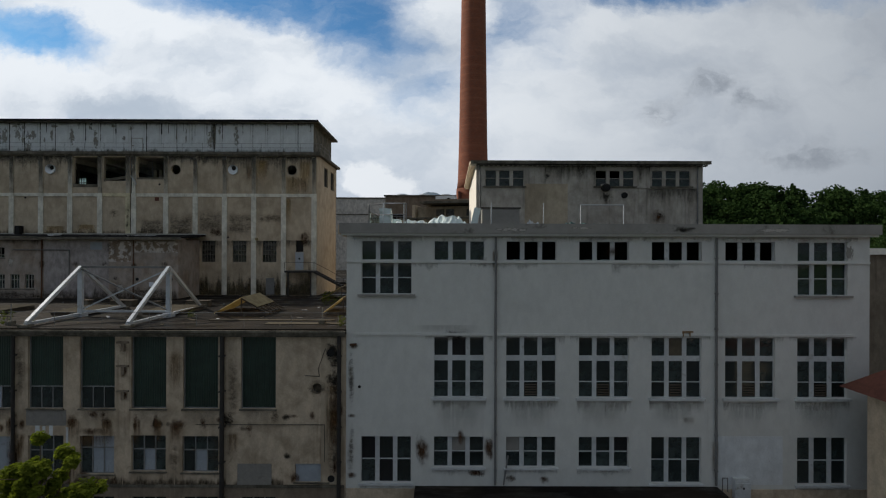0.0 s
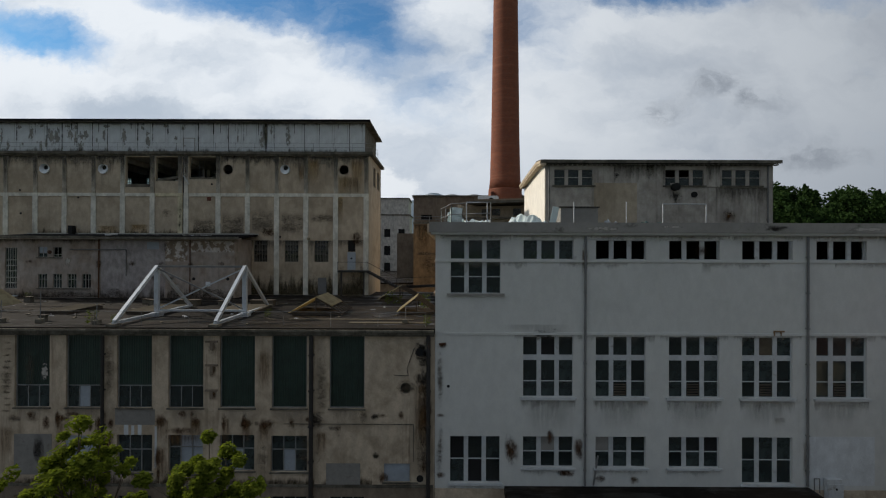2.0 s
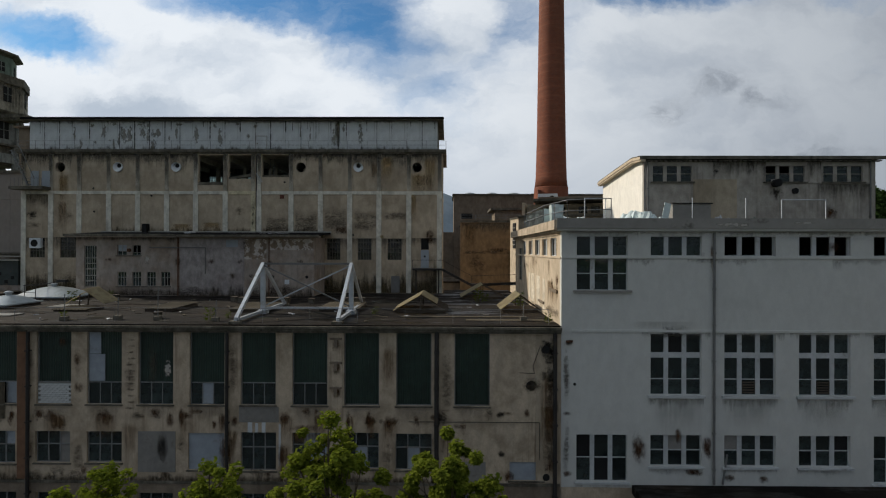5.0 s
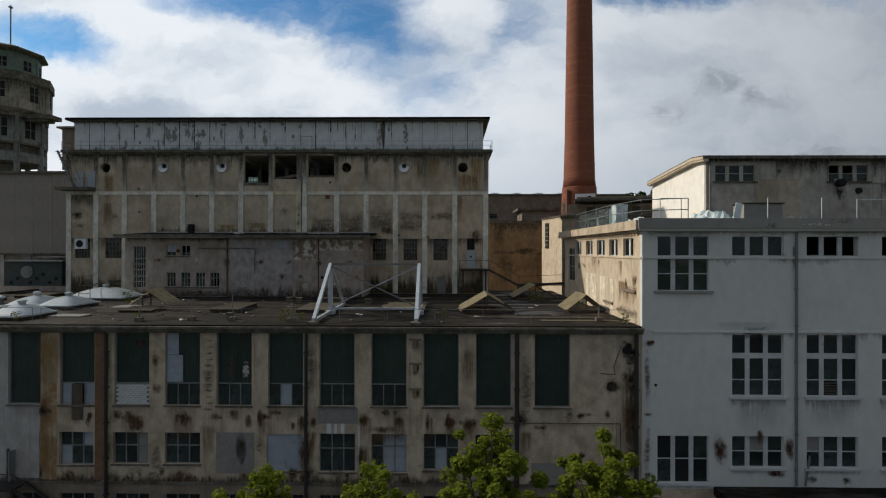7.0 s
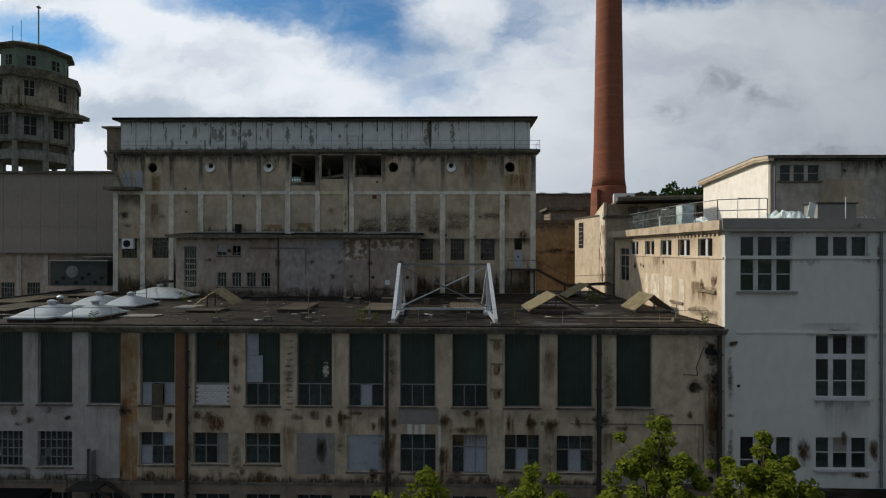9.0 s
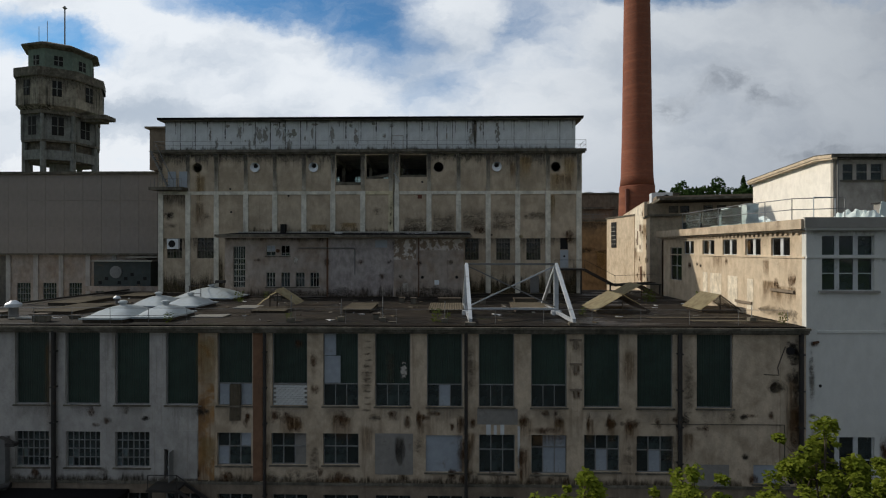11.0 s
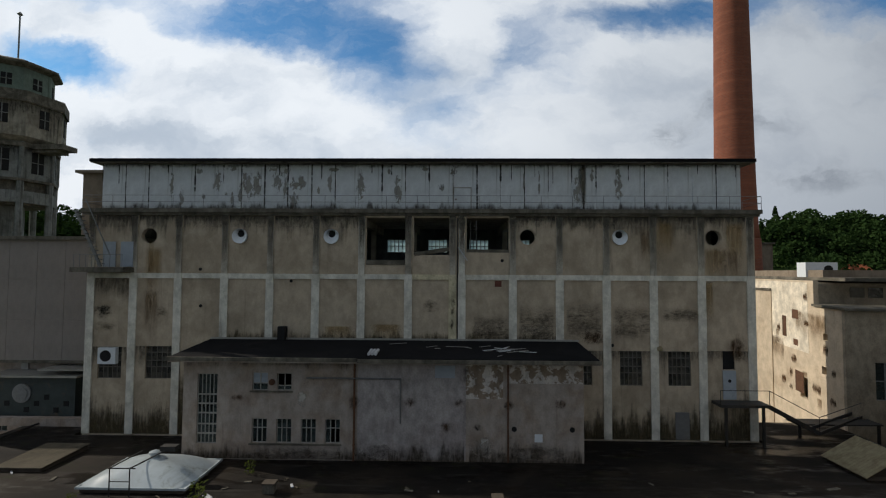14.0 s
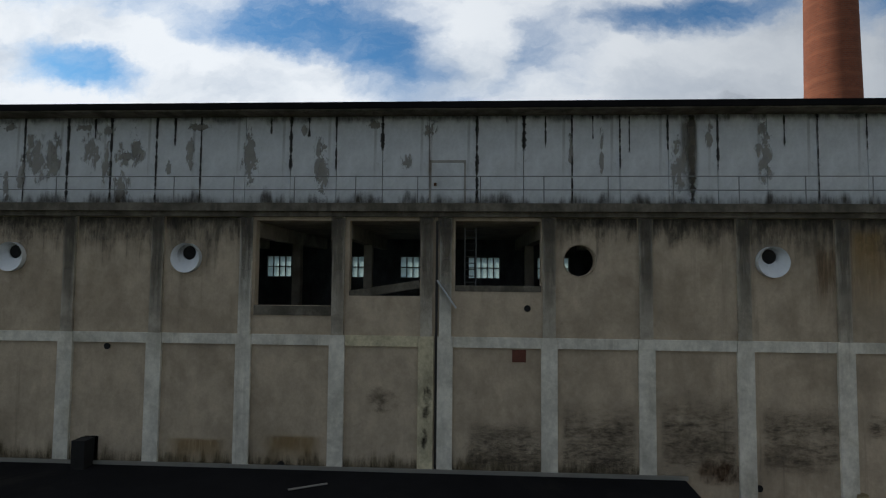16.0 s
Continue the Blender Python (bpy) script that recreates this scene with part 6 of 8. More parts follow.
# dirt washed down from the ledge, bay by bay, clear of the openings
for a, b in zip(PIL, PIL[1:]):
    if b - a < 1.5:
        continue
    w0, xm = b - a - 0.58, (a + b) / 2
    hole = [o for o in OPEN if o[0] < xm < o[1]]
    if not hole:
        h = 2.0 + 1.3 * rr_.random()
        mark(big, xm, 31.22 - h / 2, BY - 0.012, w0, h, S_CURTAIN)
        mark(big, xm, 31.22 - 0.45, BY - 0.016, w0, 0.9, S_DRIP)
    if -54.9 < xm < -28:
        mark(big, xm, 22.5, BY - 0.012, w0, 1.2, S_MOSS)
    else:
        mark(big, xm, 16.6, BY - 0.014, w0, 3.4, S_RISE)
        wins = [q for q in BIGWIN if a < (q[0] + q[1]) / 2 < b]
        if wins:
            q = wins[0]
            mark(big, xm, (14.9 + q[2]) / 2, BY - 0.017, w0, q[2] - 14.95, S_MOSS)
            for l0, l1 in ((a + 0.3, q[0]), (q[1], b - 0.3)):
                mark(big, (l0 + l1) / 2, (q[2] + q[3]) / 2, BY - 0.017, l1 - l0, q[3] - q[2], S_CURTAIN)
        else:
            mark(big, xm, 19.4, BY - 0.017, w0, 9.0, S_MOSS)
for x in PIL:
    mark(big, x, 31.22 - 1.0, BY - 0.116, 0.56, 2.0, S_CURTAIN)
for x, z, ww, hh, m in ((-17.45, 27.9, 0.4, 2.2, S_ORANGE), (-16.4, 27.6, 1.6, 2.6, S_RUSTRUN), (-22.6, 28.8, 1.0, 3.0, S_RUSTRUN), (-59.7, 26.6, 0.5, 5.6, S_ORANGE), (-59.6, 23.5, 1.4, 4.5, S_RUSTRUN), (-58.7, 23.9, 1.4, 0.9, S_SOAK), (-34.0, 23.0, 2.9, 2.2, S_BAND), (-30.65, 23.3, 2.8, 3.2, S_BAND), (-27.15, 23.5, 2.8, 3.4, S_BAND), (-23.65, 23.5, 2.8, 3.0, S_BAND), (-20.1, 24.0, 2.8, 1.2, S_BAND), (-26.5, 22.2, 2.6, 1.2, S_RUST), (-16.0, 21.6, 1.6, 2.4, S_RUST), (-16.05, 28.5, 1.7, 4.8, S_ORANGE), (-17.5, 27.3, 1.9, 3.4, S_ORANGE), (-21.2, 29.2, 1.8, 3.6, S_ORANGE), (-18.0, 24.8, 0.8, 3.6, S_ORANGE), (-59.5, 26.8, 1.5, 4.2, S_ORANGE), (-41.8, 22.6, 2.6, 1.2, S_ORANGE), (-45.4, 22.5, 2.6, 1.0, S_ORANGE), (-38.5, 24.5, 1.6, 1.4, S_SOAK), (-63, 22.8, 2.4, 1.0, S_SOAK), (-62.6, 25.2, 2.6, 3.0, S_CURTAIN), (-63.2, 24.0, 1.8, 1.4, S_DARK)):
    mark(big, x, z, BY - 0.02, ww, hh, m)
mark(big, -36.85, 24.7, BY - 0.104, 0.5, 2.4, S_DARK), mark(big, -36.95, 23.2, BY - 0.104, 0.4, 1.2, S_DARK), mark(big, -36.2, 30.0, BY - 0.104, 0.5, 2.6, S_RUSTRUN)
part("red_brick_plug", boxes((-33.75, -33.25, BY - 0.015, BY + 0.01, 25.95, 26.4)), M_REDROOF, big)
for x, z in ((-55.9, 27.15), (-55.8, 24.4), (-42.2, 22.1), (-33.2, 27.9), (-25.1, 21.7), (-49.0, 26.3)):
    part("pipe_hole", tube(bmesh.new(), (x, BY - 0.03, z), (x, BY + 0.05, z), 0.12), M_BLACK, big)
part("broken_bar", beam(bmesh.new(), (-36.5, BY - 0.15, 28.9), (-35.8, BY - 0.2, 27.9), 0.12, 0.05), M_STEEL, big)
for a, b, c, d in BIGWIN[:5]:
    window(big, a, b, c, d, BY + 0.12, 5, [c + (d - c) * f for f in (0.36, 0.55, 0.8)], 0.05, 0.06, M_BROWNFRAME, M_GLASSDARK)
part("transom_window", boxes((-17.1, -16.2, BY + 0.15, BY + 0.2, 20.0, 21.35)), M_BLACK, big)
bdoor = part("door", boxes((-17.12, -16.18, BY - 0.06, BY - 0.004, 17.86, 19.95)), M_BOARD, big, "pale steel door above the outside stair")
part("door_window", tube(bmesh.new(), (-16.65, BY - 0.075, 19.2), (-16.65, BY - 0.06, 19.2), 0.12), M_BLACK, bdoor)
part("lower_door", boxes((-20.6, -19.6, BY - 0.05, BY - 0.004, 14.95, 16.9)), M_PIPEGREY, big)
lampw = part("wall_lamp", lathe(bmesh.new(), (-21.7, BY - 0.12), [(0.16, 21.35), (0.2, 21.5), (0.16, 21.65)], 12), M_CORR, big, "round yellow bulkhead lamp")
railing("ledge_railing", [(BX0 - 0.4, BBACK, 31.72), (BX0 - 0.4, BY - 0.28, 31.72), (BX1 + 0.4, BY - 0.28, 31.72), (BX1 + 0.4, 62, 31.72)], 1.0, M_RAIL, "thin steel railing on the walkway ledge", 2.3, (0.5,), 0.02)
# balcony at the far end of the front
balc = thing("end_balcony", (-62.6, 57, 27.1), "small concrete balcony with a rusted steel stair", "balcony")
part("slab", boxes((-64.9, -60.9, BY - 1.3, BY - 0.12, 26.9, 27.25)), M_LEDGE, balc)
brail = bmesh.new()
for k in range(9):
    tube(brail, (-64.7 + k * 0.45, BY - 1.2, 27.25), (-64.7 + k * 0.45, BY - 1.2, 28.2), 0.02, seg=5)
tube(brail, (-64.7, BY - 1.2, 28.2), (-61.1, BY - 1.2, 28.2), 0.025, seg=6)
part("rail", brail, M_RAIL, balc)
for xa in (-63.3, -61.95):
    part("white_panel", boxes((xa, xa + 0.95, BY - 0.14, BY - 0.105, 27.3, 29.2)), M_BOARD, balc)
st = bmesh.new()
beam(st, (-62.9, BY - 0.9, 27.3), (-64.9, BY - 0.9, 31.5), 0.1, 0.2), beam(st, (-62.6, BY - 0.4, 28.2), (-64.6, BY - 0.4, 32.4), 0.06, 0.06)
for k in range(13):
    box(st, -63.1 - 0.15 * k, -62.8 - 0.15 * k, BY - 1.2, BY - 0.6, 27.5 + 0.32 * k, 27.54 + 0.32 * k)
part("stair", st, M_RAIL, balc)
ac = thing("air_conditioner", (-62.9, 57.3, 20.5), "white air conditioning unit set in a window", "air conditioner")
part("casing", boxes((-63.35, -62.0, BY - 0.25, BY + 0.1, 20.05, 21.25)), M_WHITEPIPE, ac)
part("fan_grille", tube(bmesh.new(), (-62.75, BY - 0.27, 20.65), (-62.75, BY - 0.25, 20.65), 0.42, seg=20), M_BLACK, ac)
stair = thing("outside_stair", (-15, 56.5, 14.9), "rusty steel landing and stair at the hall door", "stair")
part("landing", boxes((-18.0, -14.6, BY - 1.4, BY - 0.11, 17.62, 17.82)), M_PIPE, stair)
flight = bmesh.new()
for yy in (BY - 1.3, BY - 0.3):
    beam(flight, (-14.6, yy, 17.7), (-11.2, yy, 15.9), 0.08, 0.25), beam(flight, (-11.2, yy, 15.9), (-5.0, yy + 4, 15.9), 0.08, 0.25)
for k in range(10):
    box(flight, -14.5 + 0.34 * k, -14.2 + 0.34 * k, BY - 1.3, BY - 0.3, 17.6 - 0.18 * k, 17.64 - 0.18 * k)
for x, z in ((-18, 17.8), (-14.6, 17.8), (-11.2, 16.0)):
    tube(flight, (x, BY - 1.3, z), (x, BY - 1.3, z + 1), 0.025, seg=6)
tube(flight, (-18, BY - 1.3, 18.8), (-14.6, BY - 1.3, 18.8), 0.025, seg=6), tube(flight, (-14.6, BY - 1.3, 18.8), (-11.2, BY - 1.3, 17.0), 0.025, seg=6), tube(flight, (-11.2, BY - 1.3, 17.0), (-5.0, BY + 2.7, 17.0), 0.025, seg=6)
for x in (-17.6, -15):
    box(flight, x - 0.08, x + 0.08, BY - 1.3, BY - 1.14, 14.9, 17.62)
box(flight, -11.2, -5.0, BY + 0.8, BY + 2.2, 15.8, 15.9)
for x, foot in ((-11, 14.9), (-5.2, 0.03)):
    box(flight, x - 0.08, x + 0.08, BY + 0.9, BY + 1.06, foot, 15.8)
part("flight", flight, M_PIPE, stair)

# ---- lean-to in front of the tall hall ----
AY = 53.0
annex = thing("lean_to", (-41.5, 55, 14.9), "low rendered lean-to with black felt roof and patched walls", "building")
AX0, AX1 = -54.4, -28.45
ANW = [(-53.48, -52.16, 15.87, 20.35), (-49.88, -48.86, 19.3, 20.45), (-48.26, -47.3, 19.3, 20.42)] + [(a, a + 0.98, 15.95, 17.5) for a in (-49.85, -48.25, -46.65, -45.08)]
part("front_wall", wall(AX0, AX1, 14.9, 21.3, AY, AY + 0.3, ANW), M_ANNEX, annex)
for a_ in (AX0, AX1 - 0.3):
    part("end_wall", boxes((a_, a_ + 0.3, AY + 0.3, BY - 0.005, 14.9, 21.3)), M_ANNEX, annex)
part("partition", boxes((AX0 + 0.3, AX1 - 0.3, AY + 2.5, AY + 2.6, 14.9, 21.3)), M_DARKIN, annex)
rb = bmesh.new()
v = [rb.verts.new(p) for p in ((-54.9, 52.0, 21.40), (-27.7, 52.0, 21.40), (-27.7, BY - 0.11, 21.75), (-54.9, BY - 0.11, 21.75), (-54.9, 52.0, 21.58), (-27.7, 52.0, 21.58), (-27.7, BY - 0.11, 21.97), (-54.9, BY - 0.11, 21.97))]
for f in ((3, 2, 1, 0), (4, 5, 6, 7), (0, 1, 5, 4), (1, 2, 6, 5), (2, 3, 7, 6), (3, 0, 4, 7)):
    rb.faces.new([v[i] for i in f])
part("roof", rb, M_ROOFBLACK, annex, "smooth black felt roof")
part("eaves_board", boxes((-55.0, -42.9, 51.9, 52.0, 21.36, 21.60), (-42.85, -27.6, 51.9, 52.0, 21.30, 21.54)), M_LEDGE, annex)
part("eaves_soffit", boxes((-54.9, -27.7, 52.02, AY + 0.1, 21.25, 21.395)), M_ANNEX, annex)
part("flashing", boxes((-54.9, -27.6, BY - 0.16, BY - 0.105, 21.95, 22.1)), M_ZINC, annex)
window(annex, *ANW[0][:2], *ANW[0][2:], AY + 0.1, 5, [16.5, 17.1, 17.8, 18.4, 19.0], 0.05, 0.10, M_OLDFRAME)
window(annex, *ANW[1], AY + 0.1, 2, [19.75], 0.06, 0.06, M_OLDFRAME, special={(0, 1): M_BOARD, (1, 1): M_BOARD})
window(annex, *ANW[2], AY + 0.1, 2, [19.6], 0.05, 0.05, M_OLDFRAME, missing=((0, 1), (1, 1)))
for k, r in enumerate(ANW[3:]):
    window(annex, *r, AY + 0.1, 3, [16.9], 0.06, 0.05, M_OLDFRAME, missing=((1, 0), (2, 0), (1, 1)) if k == 3 else ())
sill(annex, -50.0, -44.0, 15.94, AY, M_LEDGE, 0.1, 0.1), sill(annex, -50.0, -47.2, 19.29, AY, M_LEDGE, 0.1, 0.1)
part("extractor_fan", tube(bmesh.new(), (-48.57, AY - 0.12, 19.85), (-48.57, AY + 0.02, 19.85), 0.2, seg=16), M_RUST, annex)
part("surface_pipe", tube(tube(bmesh.new(), (-46.3, AY - 0.12, 20.15), (-40.2, AY - 0.12, 20.15), 0.05, seg=8), (-40.2, AY - 0.12, 20.15), (-40.2, AY - 0.12, 17.3), 0.05, seg=8), M_PIPEGREY, annex, "grey surface pipe")
downpipe(annex, -43.2, AY - 0.08, 14.9, 21.3, 0.07, M_RUST), downpipe(annex, -33.3, AY - 0.06, 14.9, 21.2, 0.05, M_RUST)
part("rubble_field", boxes((-36.0, -33.6, AY - 0.02, AY - 0.003, 18.9, 21.1)), M_BROKEN, annex, "field of broken plaster over rubble")
part("rubble_field", boxes((-33.2, -28.5, AY - 0.015, AY - 0.003, 19.9, 21.1)), M_BROKEN, annex)
part("notice_board", boxes((-31.6, -31.1, AY - 0.03, AY - 0.004, 16.2, 16.7)), M_WHITEPIPE, annex)
part("mortar_patch", boxes((-38.0, -36.7, AY - 0.015, AY - 0.003, 20.2, 21.0)), M_BOARD, annex)
part("lilac_patch", boxes((-43.0, -36.0, AY - 0.008, AY - 0.003, 15.0, 21.2)), plaster("grey_lilac_render", (0.33, 0.30, 0.285), (0.27, 0.235, 0.22), (0.16, 0.12, 0.10), spots=0.3), annex)
for x, z in ((-32.9, 17.0), (-29.2, 17.0)):
    part("pipe_hole", tube(bmesh.new(), (x, AY - 0.02, z), (x, AY + 0.05, z), 0.17), M_BLACK, annex)
for x, z, ww, hh, m in ( (-34.8, 16.0, 1.6, 1.8, S_PALE), (-39.6, 18.6, 0.9, 0.8, S_RUST), (-36.4, 18.6, 0.8, 0.7, S_RUST), (-33.2, 18.5, 0.9, 0.7, S_RUST), (-30.0, 18.6, 0.9, 0.8, S_RUST), (-37.3, 17.1, 0.9, 0.8, S_RUST), (-35.2, 17.1, 0.8, 0.6, S_DARK), (-43.2, 18.5, 1.0, 1.2, S_RUST), (-46.6, 18.8, 0.8, 1.4, S_PALE), (-41.5, 15.5, 2.8, 1.2, S_SOAK), (-47.0, 15.4, 6.0, 1.0, S_SOAK), (-31.5, 15.6, 5.0, 1.2, S_SOAK), (-50.8, 18.8, 1.2, 0.6, S_RUST), (-36.0, 20.4, 0.6, 2.0, S_SOAK), (-48.7, 20.9, 11, 1.0, S_CURTAIN), (-32.2, 15.9, 7.2, 2.0, S_RISE), (-39.6, 15.8, 7.0, 1.8, S_RISE), (-48.7, 15.6, 11, 1.3, S_RISE)):
    mark(annex, x, z, AY - 0.02, ww, hh, m)
chim2 = thing("roof_flue", (-49.5, 57.1, 21.9), "short black flue above the lean-to roof", "flue")
part("flue", boxes((-49.75, -49.25, BY - 0.6, BY - 0.12, 21.9, 22.95)), M_BLACK, chim2)
# debris on the lean-to roof
drnd = random.Random(4)
pile = thing("slat_pile", (-42.0, 52.8, 21.6), "short stack of white ribbed slats", "debris")
for k in range(3):
    part("slat", tube(bmesh.new(), (-42.25 + 0.22 * k, 52.6, 21.76), (-42.25 + 0.22 * k, 53.8, 21.84), 0.1, seg=8), M_DEBRIS, pile)
for k in range(19):
    cx, cy = (drnd.gauss(-33.6, 1.0), drnd.gauss(54.6, 0.7)) if k < 14 else (drnd.gauss(-37.5, 1.6), drnd.gauss(55.2, 0.8))
    cy = min(max(cy, 52.4), 56.9)
    L, a = drnd.uniform(0.3, 1.9), drnd.uniform(-0.7, 0.7)
    z = 21.62 + (cy - 52.0) * 0.07
    d = Vector((math.cos(a) * L / 2, math.sin(a) * L / 2, drnd.uniform(-0.02, 0.05)))
    c = Vector((cx, cy, z))
    solo("broken_slat", beam(bmesh.new(), c - d, c + d, drnd.uniform(0.06, 0.2), 0.03), M_DEBRIS if k < 6 else M_PATCHGREY, "broken pale slat lying on the black roof", "debris", "roof debris", at=(cx, cy, z))


# ---- clad hall beside the tall hall ----
lh = thing("clad_hall", (-77, 66, 0), "windowless hall with beige panel cladding over a rendered base", "building")
LX0, LX1, LY = -88.6, -64.6, 61.5
part("base_wall", wall(LX0 + 1.6, LX1, 0, 19.3, LY + 0.7, LY + 1.0, [(-85.8, -84.0, 12.9, 15.7), (-82.4, -80.6, 12.9, 15.7), (-79.0, -77.3, 12.9, 15.7), (-75.6, -74.4, 13.4, 15.6)]), M_ANNEX, lh)
for a, b in ((-85.8, -84.0), (-82.4, -80.6), (-79.0, -77.3)):
    window(lh, a, b, 12.9, 15.7, LY + 0.8, 5, [13.6, 14.3, 15.0], 0.05, 0.06, M_GREYFRAME)
window(lh, -75.6, -74.4, 13.4, 15.6, LY + 0.8, 2, [14.5], 0.05, 0.05, M_GREYFRAME)
for x in (-86.8, -83.2, -79.9, -76.4, -73.0):
    part("pilaster", boxes((x - 0.3, x + 0.3, LY + 0.55, LY + 0.698, 0, 19.3)), M_HALLW, lh)
part("box_body", boxes((LX0, LX1, LY + 0.06, 82, 19.5, 29.55), (LX0 + 1.6, LX1, LY + 1.0, 82, 0, 19.5)), M_CLAD, lh)
part("base_flashing", boxes((LX0 - 0.1, LX1, LY - 0.06, LY + 0.72, 19.3, 19.5)), M_LEDGE, lh)
part("roof_edge", boxes((LX0 - 0.3, LX1 + 0.0, LY - 0.3, 82.3, 29.55, 29.85)), M_LEDGE, lh)
cl = part("cladding", boxes((LX0, LX1, LY + 0.03, LY + 0.058, 19.5, 19.6)), M_CLAD, lh)
cw, ch = (LX1 - LX0) / 10, 10.05 / 3
cm = bpy.data.meshes.new("panel")
cb = boxes((-cw / 2 + 0.012, cw / 2 - 0.012, -0.02, 0.03, -ch / 2 + 0.012, ch / 2 - 0.012))
cb.to_mesh(cm)
cb.free()
cm.materials.append(M_CLAD)
for i in range(10):
    for j in range(3):
        link_mesh("panel", cm, cl, (LX0 + cw * (i + 0.5), LY, 19.5 + ch * (j + 0.5)))
unit = thing("machine_house", (-70.5, 60.5, 14.9), "dark blue-green sheet metal machine house with a round fan", "machine house")
part("casing", boxes((-74.0, -66.9, 59.9, LY + 0.5, 14.9, 18.5)), plain("blue_green_sheet", (0.040, 0.052, 0.050), 0.6, vary=0.3, scale=1.5, dirt=(0.10, 0.07, 0.045)), unit)
part("roof_sheet", boxes((-74.3, -66.5, 59.5, LY + 0.6, 18.5, 18.65), (-70.0, -66.0, 59.8, LY + 0.6, 19.0, 19.1)), M_ZINC, unit)
part("fan", tube(tube(bmesh.new(), (-71.2, 59.8, 17.2), (-71.2, 59.9, 17.2), 0.75, seg=20), (-71.2, 59.76, 17.2), (-71.2, 59.8, 17.2), 0.5, seg=20), M_GREYFRAME, unit)
for k in range(8):
    part("vent_hole", boxes((-73.4 + 0.8 * k, -73.0 + 0.8 * k, 59.87, 59.9, 15.7 + 0.5 * (k * 7 % 3), 16.1 + 0.5 * (k * 7 % 3))), M_BLACK, unit)
part("plinth_wall", boxes((-74.5, -65.2, 59.0, 59.6, 14.9, 15.5)), M_ANNEX, unit)

# ---- water tower ----
tower = thing("water_tower", (-111.5, 101, 0), "tall octagonal concrete water tower with blackened tiers", "tower")
TC, TURN8 = (-111.5, 101.0), radians(10)
TS = 0.85
part("crown", lathe(bmesh.new(), TC, [(6.6 * TS, 56.0), (6.6 * TS, 60.6), (6.6 * TS, 61.0)], 8, TURN8), M_TOWERGREEN, tower)
part("crown_roof", lathe(bmesh.new(), TC, [(6.7 * TS, 60.7), (7.9 * TS, 61.15), (7.95 * TS, 61.5), (5.5 * TS, 62.3), (0.6 * TS, 62.8)], 8, TURN8), M_LEDGE, tower, "thin dark overhanging roof")
part("wide_tier", lathe(bmesh.new(), TC, [(7.6 * TS, 48.3), (8.9 * TS, 49.1), (8.9 * TS, 55.0), (9.2 * TS, 55.2), (9.2 * TS, 55.9), (8.4 * TS, 56.2)], 8, TURN8), M_TOWERPALE, tower)
part("parapet_band", lathe(bmesh.new(), TC, [(9.25 * TS, 54.6), (9.3 * TS, 54.75), (9.3 * TS, 56.35), (8.9 * TS, 56.4)], 8, TURN8, False, False), M_LEDGE, tower, "blackened parapet band")
part("middle_tier", lathe(bmesh.new(), TC, [(7.6 * TS, 42.4), (7.6 * TS, 48.3)], 8, TURN8), M_TOWER, tower)
part("soot_drip", lathe(bmesh.new(), TC, [(8.93 * TS, 50.2), (8.93 * TS, 54.6)], 8, TURN8, False, False), S_DRIP, tower)
part("soot_drip", lathe(bmesh.new(), TC, [(7.64 * TS, 44.0), (7.64 * TS, 47.5)], 8, TURN8, False, False), S_DRIP, tower)
part("ring_slab", lathe(bmesh.new(), TC, [(8.1 * TS, 47.5), (8.1 * TS, 48.2)], 8, TURN8), M_LEDGE, tower)
part("ring_slab", lathe(bmesh.new(), TC, [(7.9 * TS, 42.0), (7.9 * TS, 42.4)], 8, TURN8), M_LEDGE, tower)
part("lower_beam", lathe(bmesh.new(), TC, [(7.7 * TS, 38.5), (7.7 * TS, 40.4)], 8, TURN8), M_TOWER, tower)
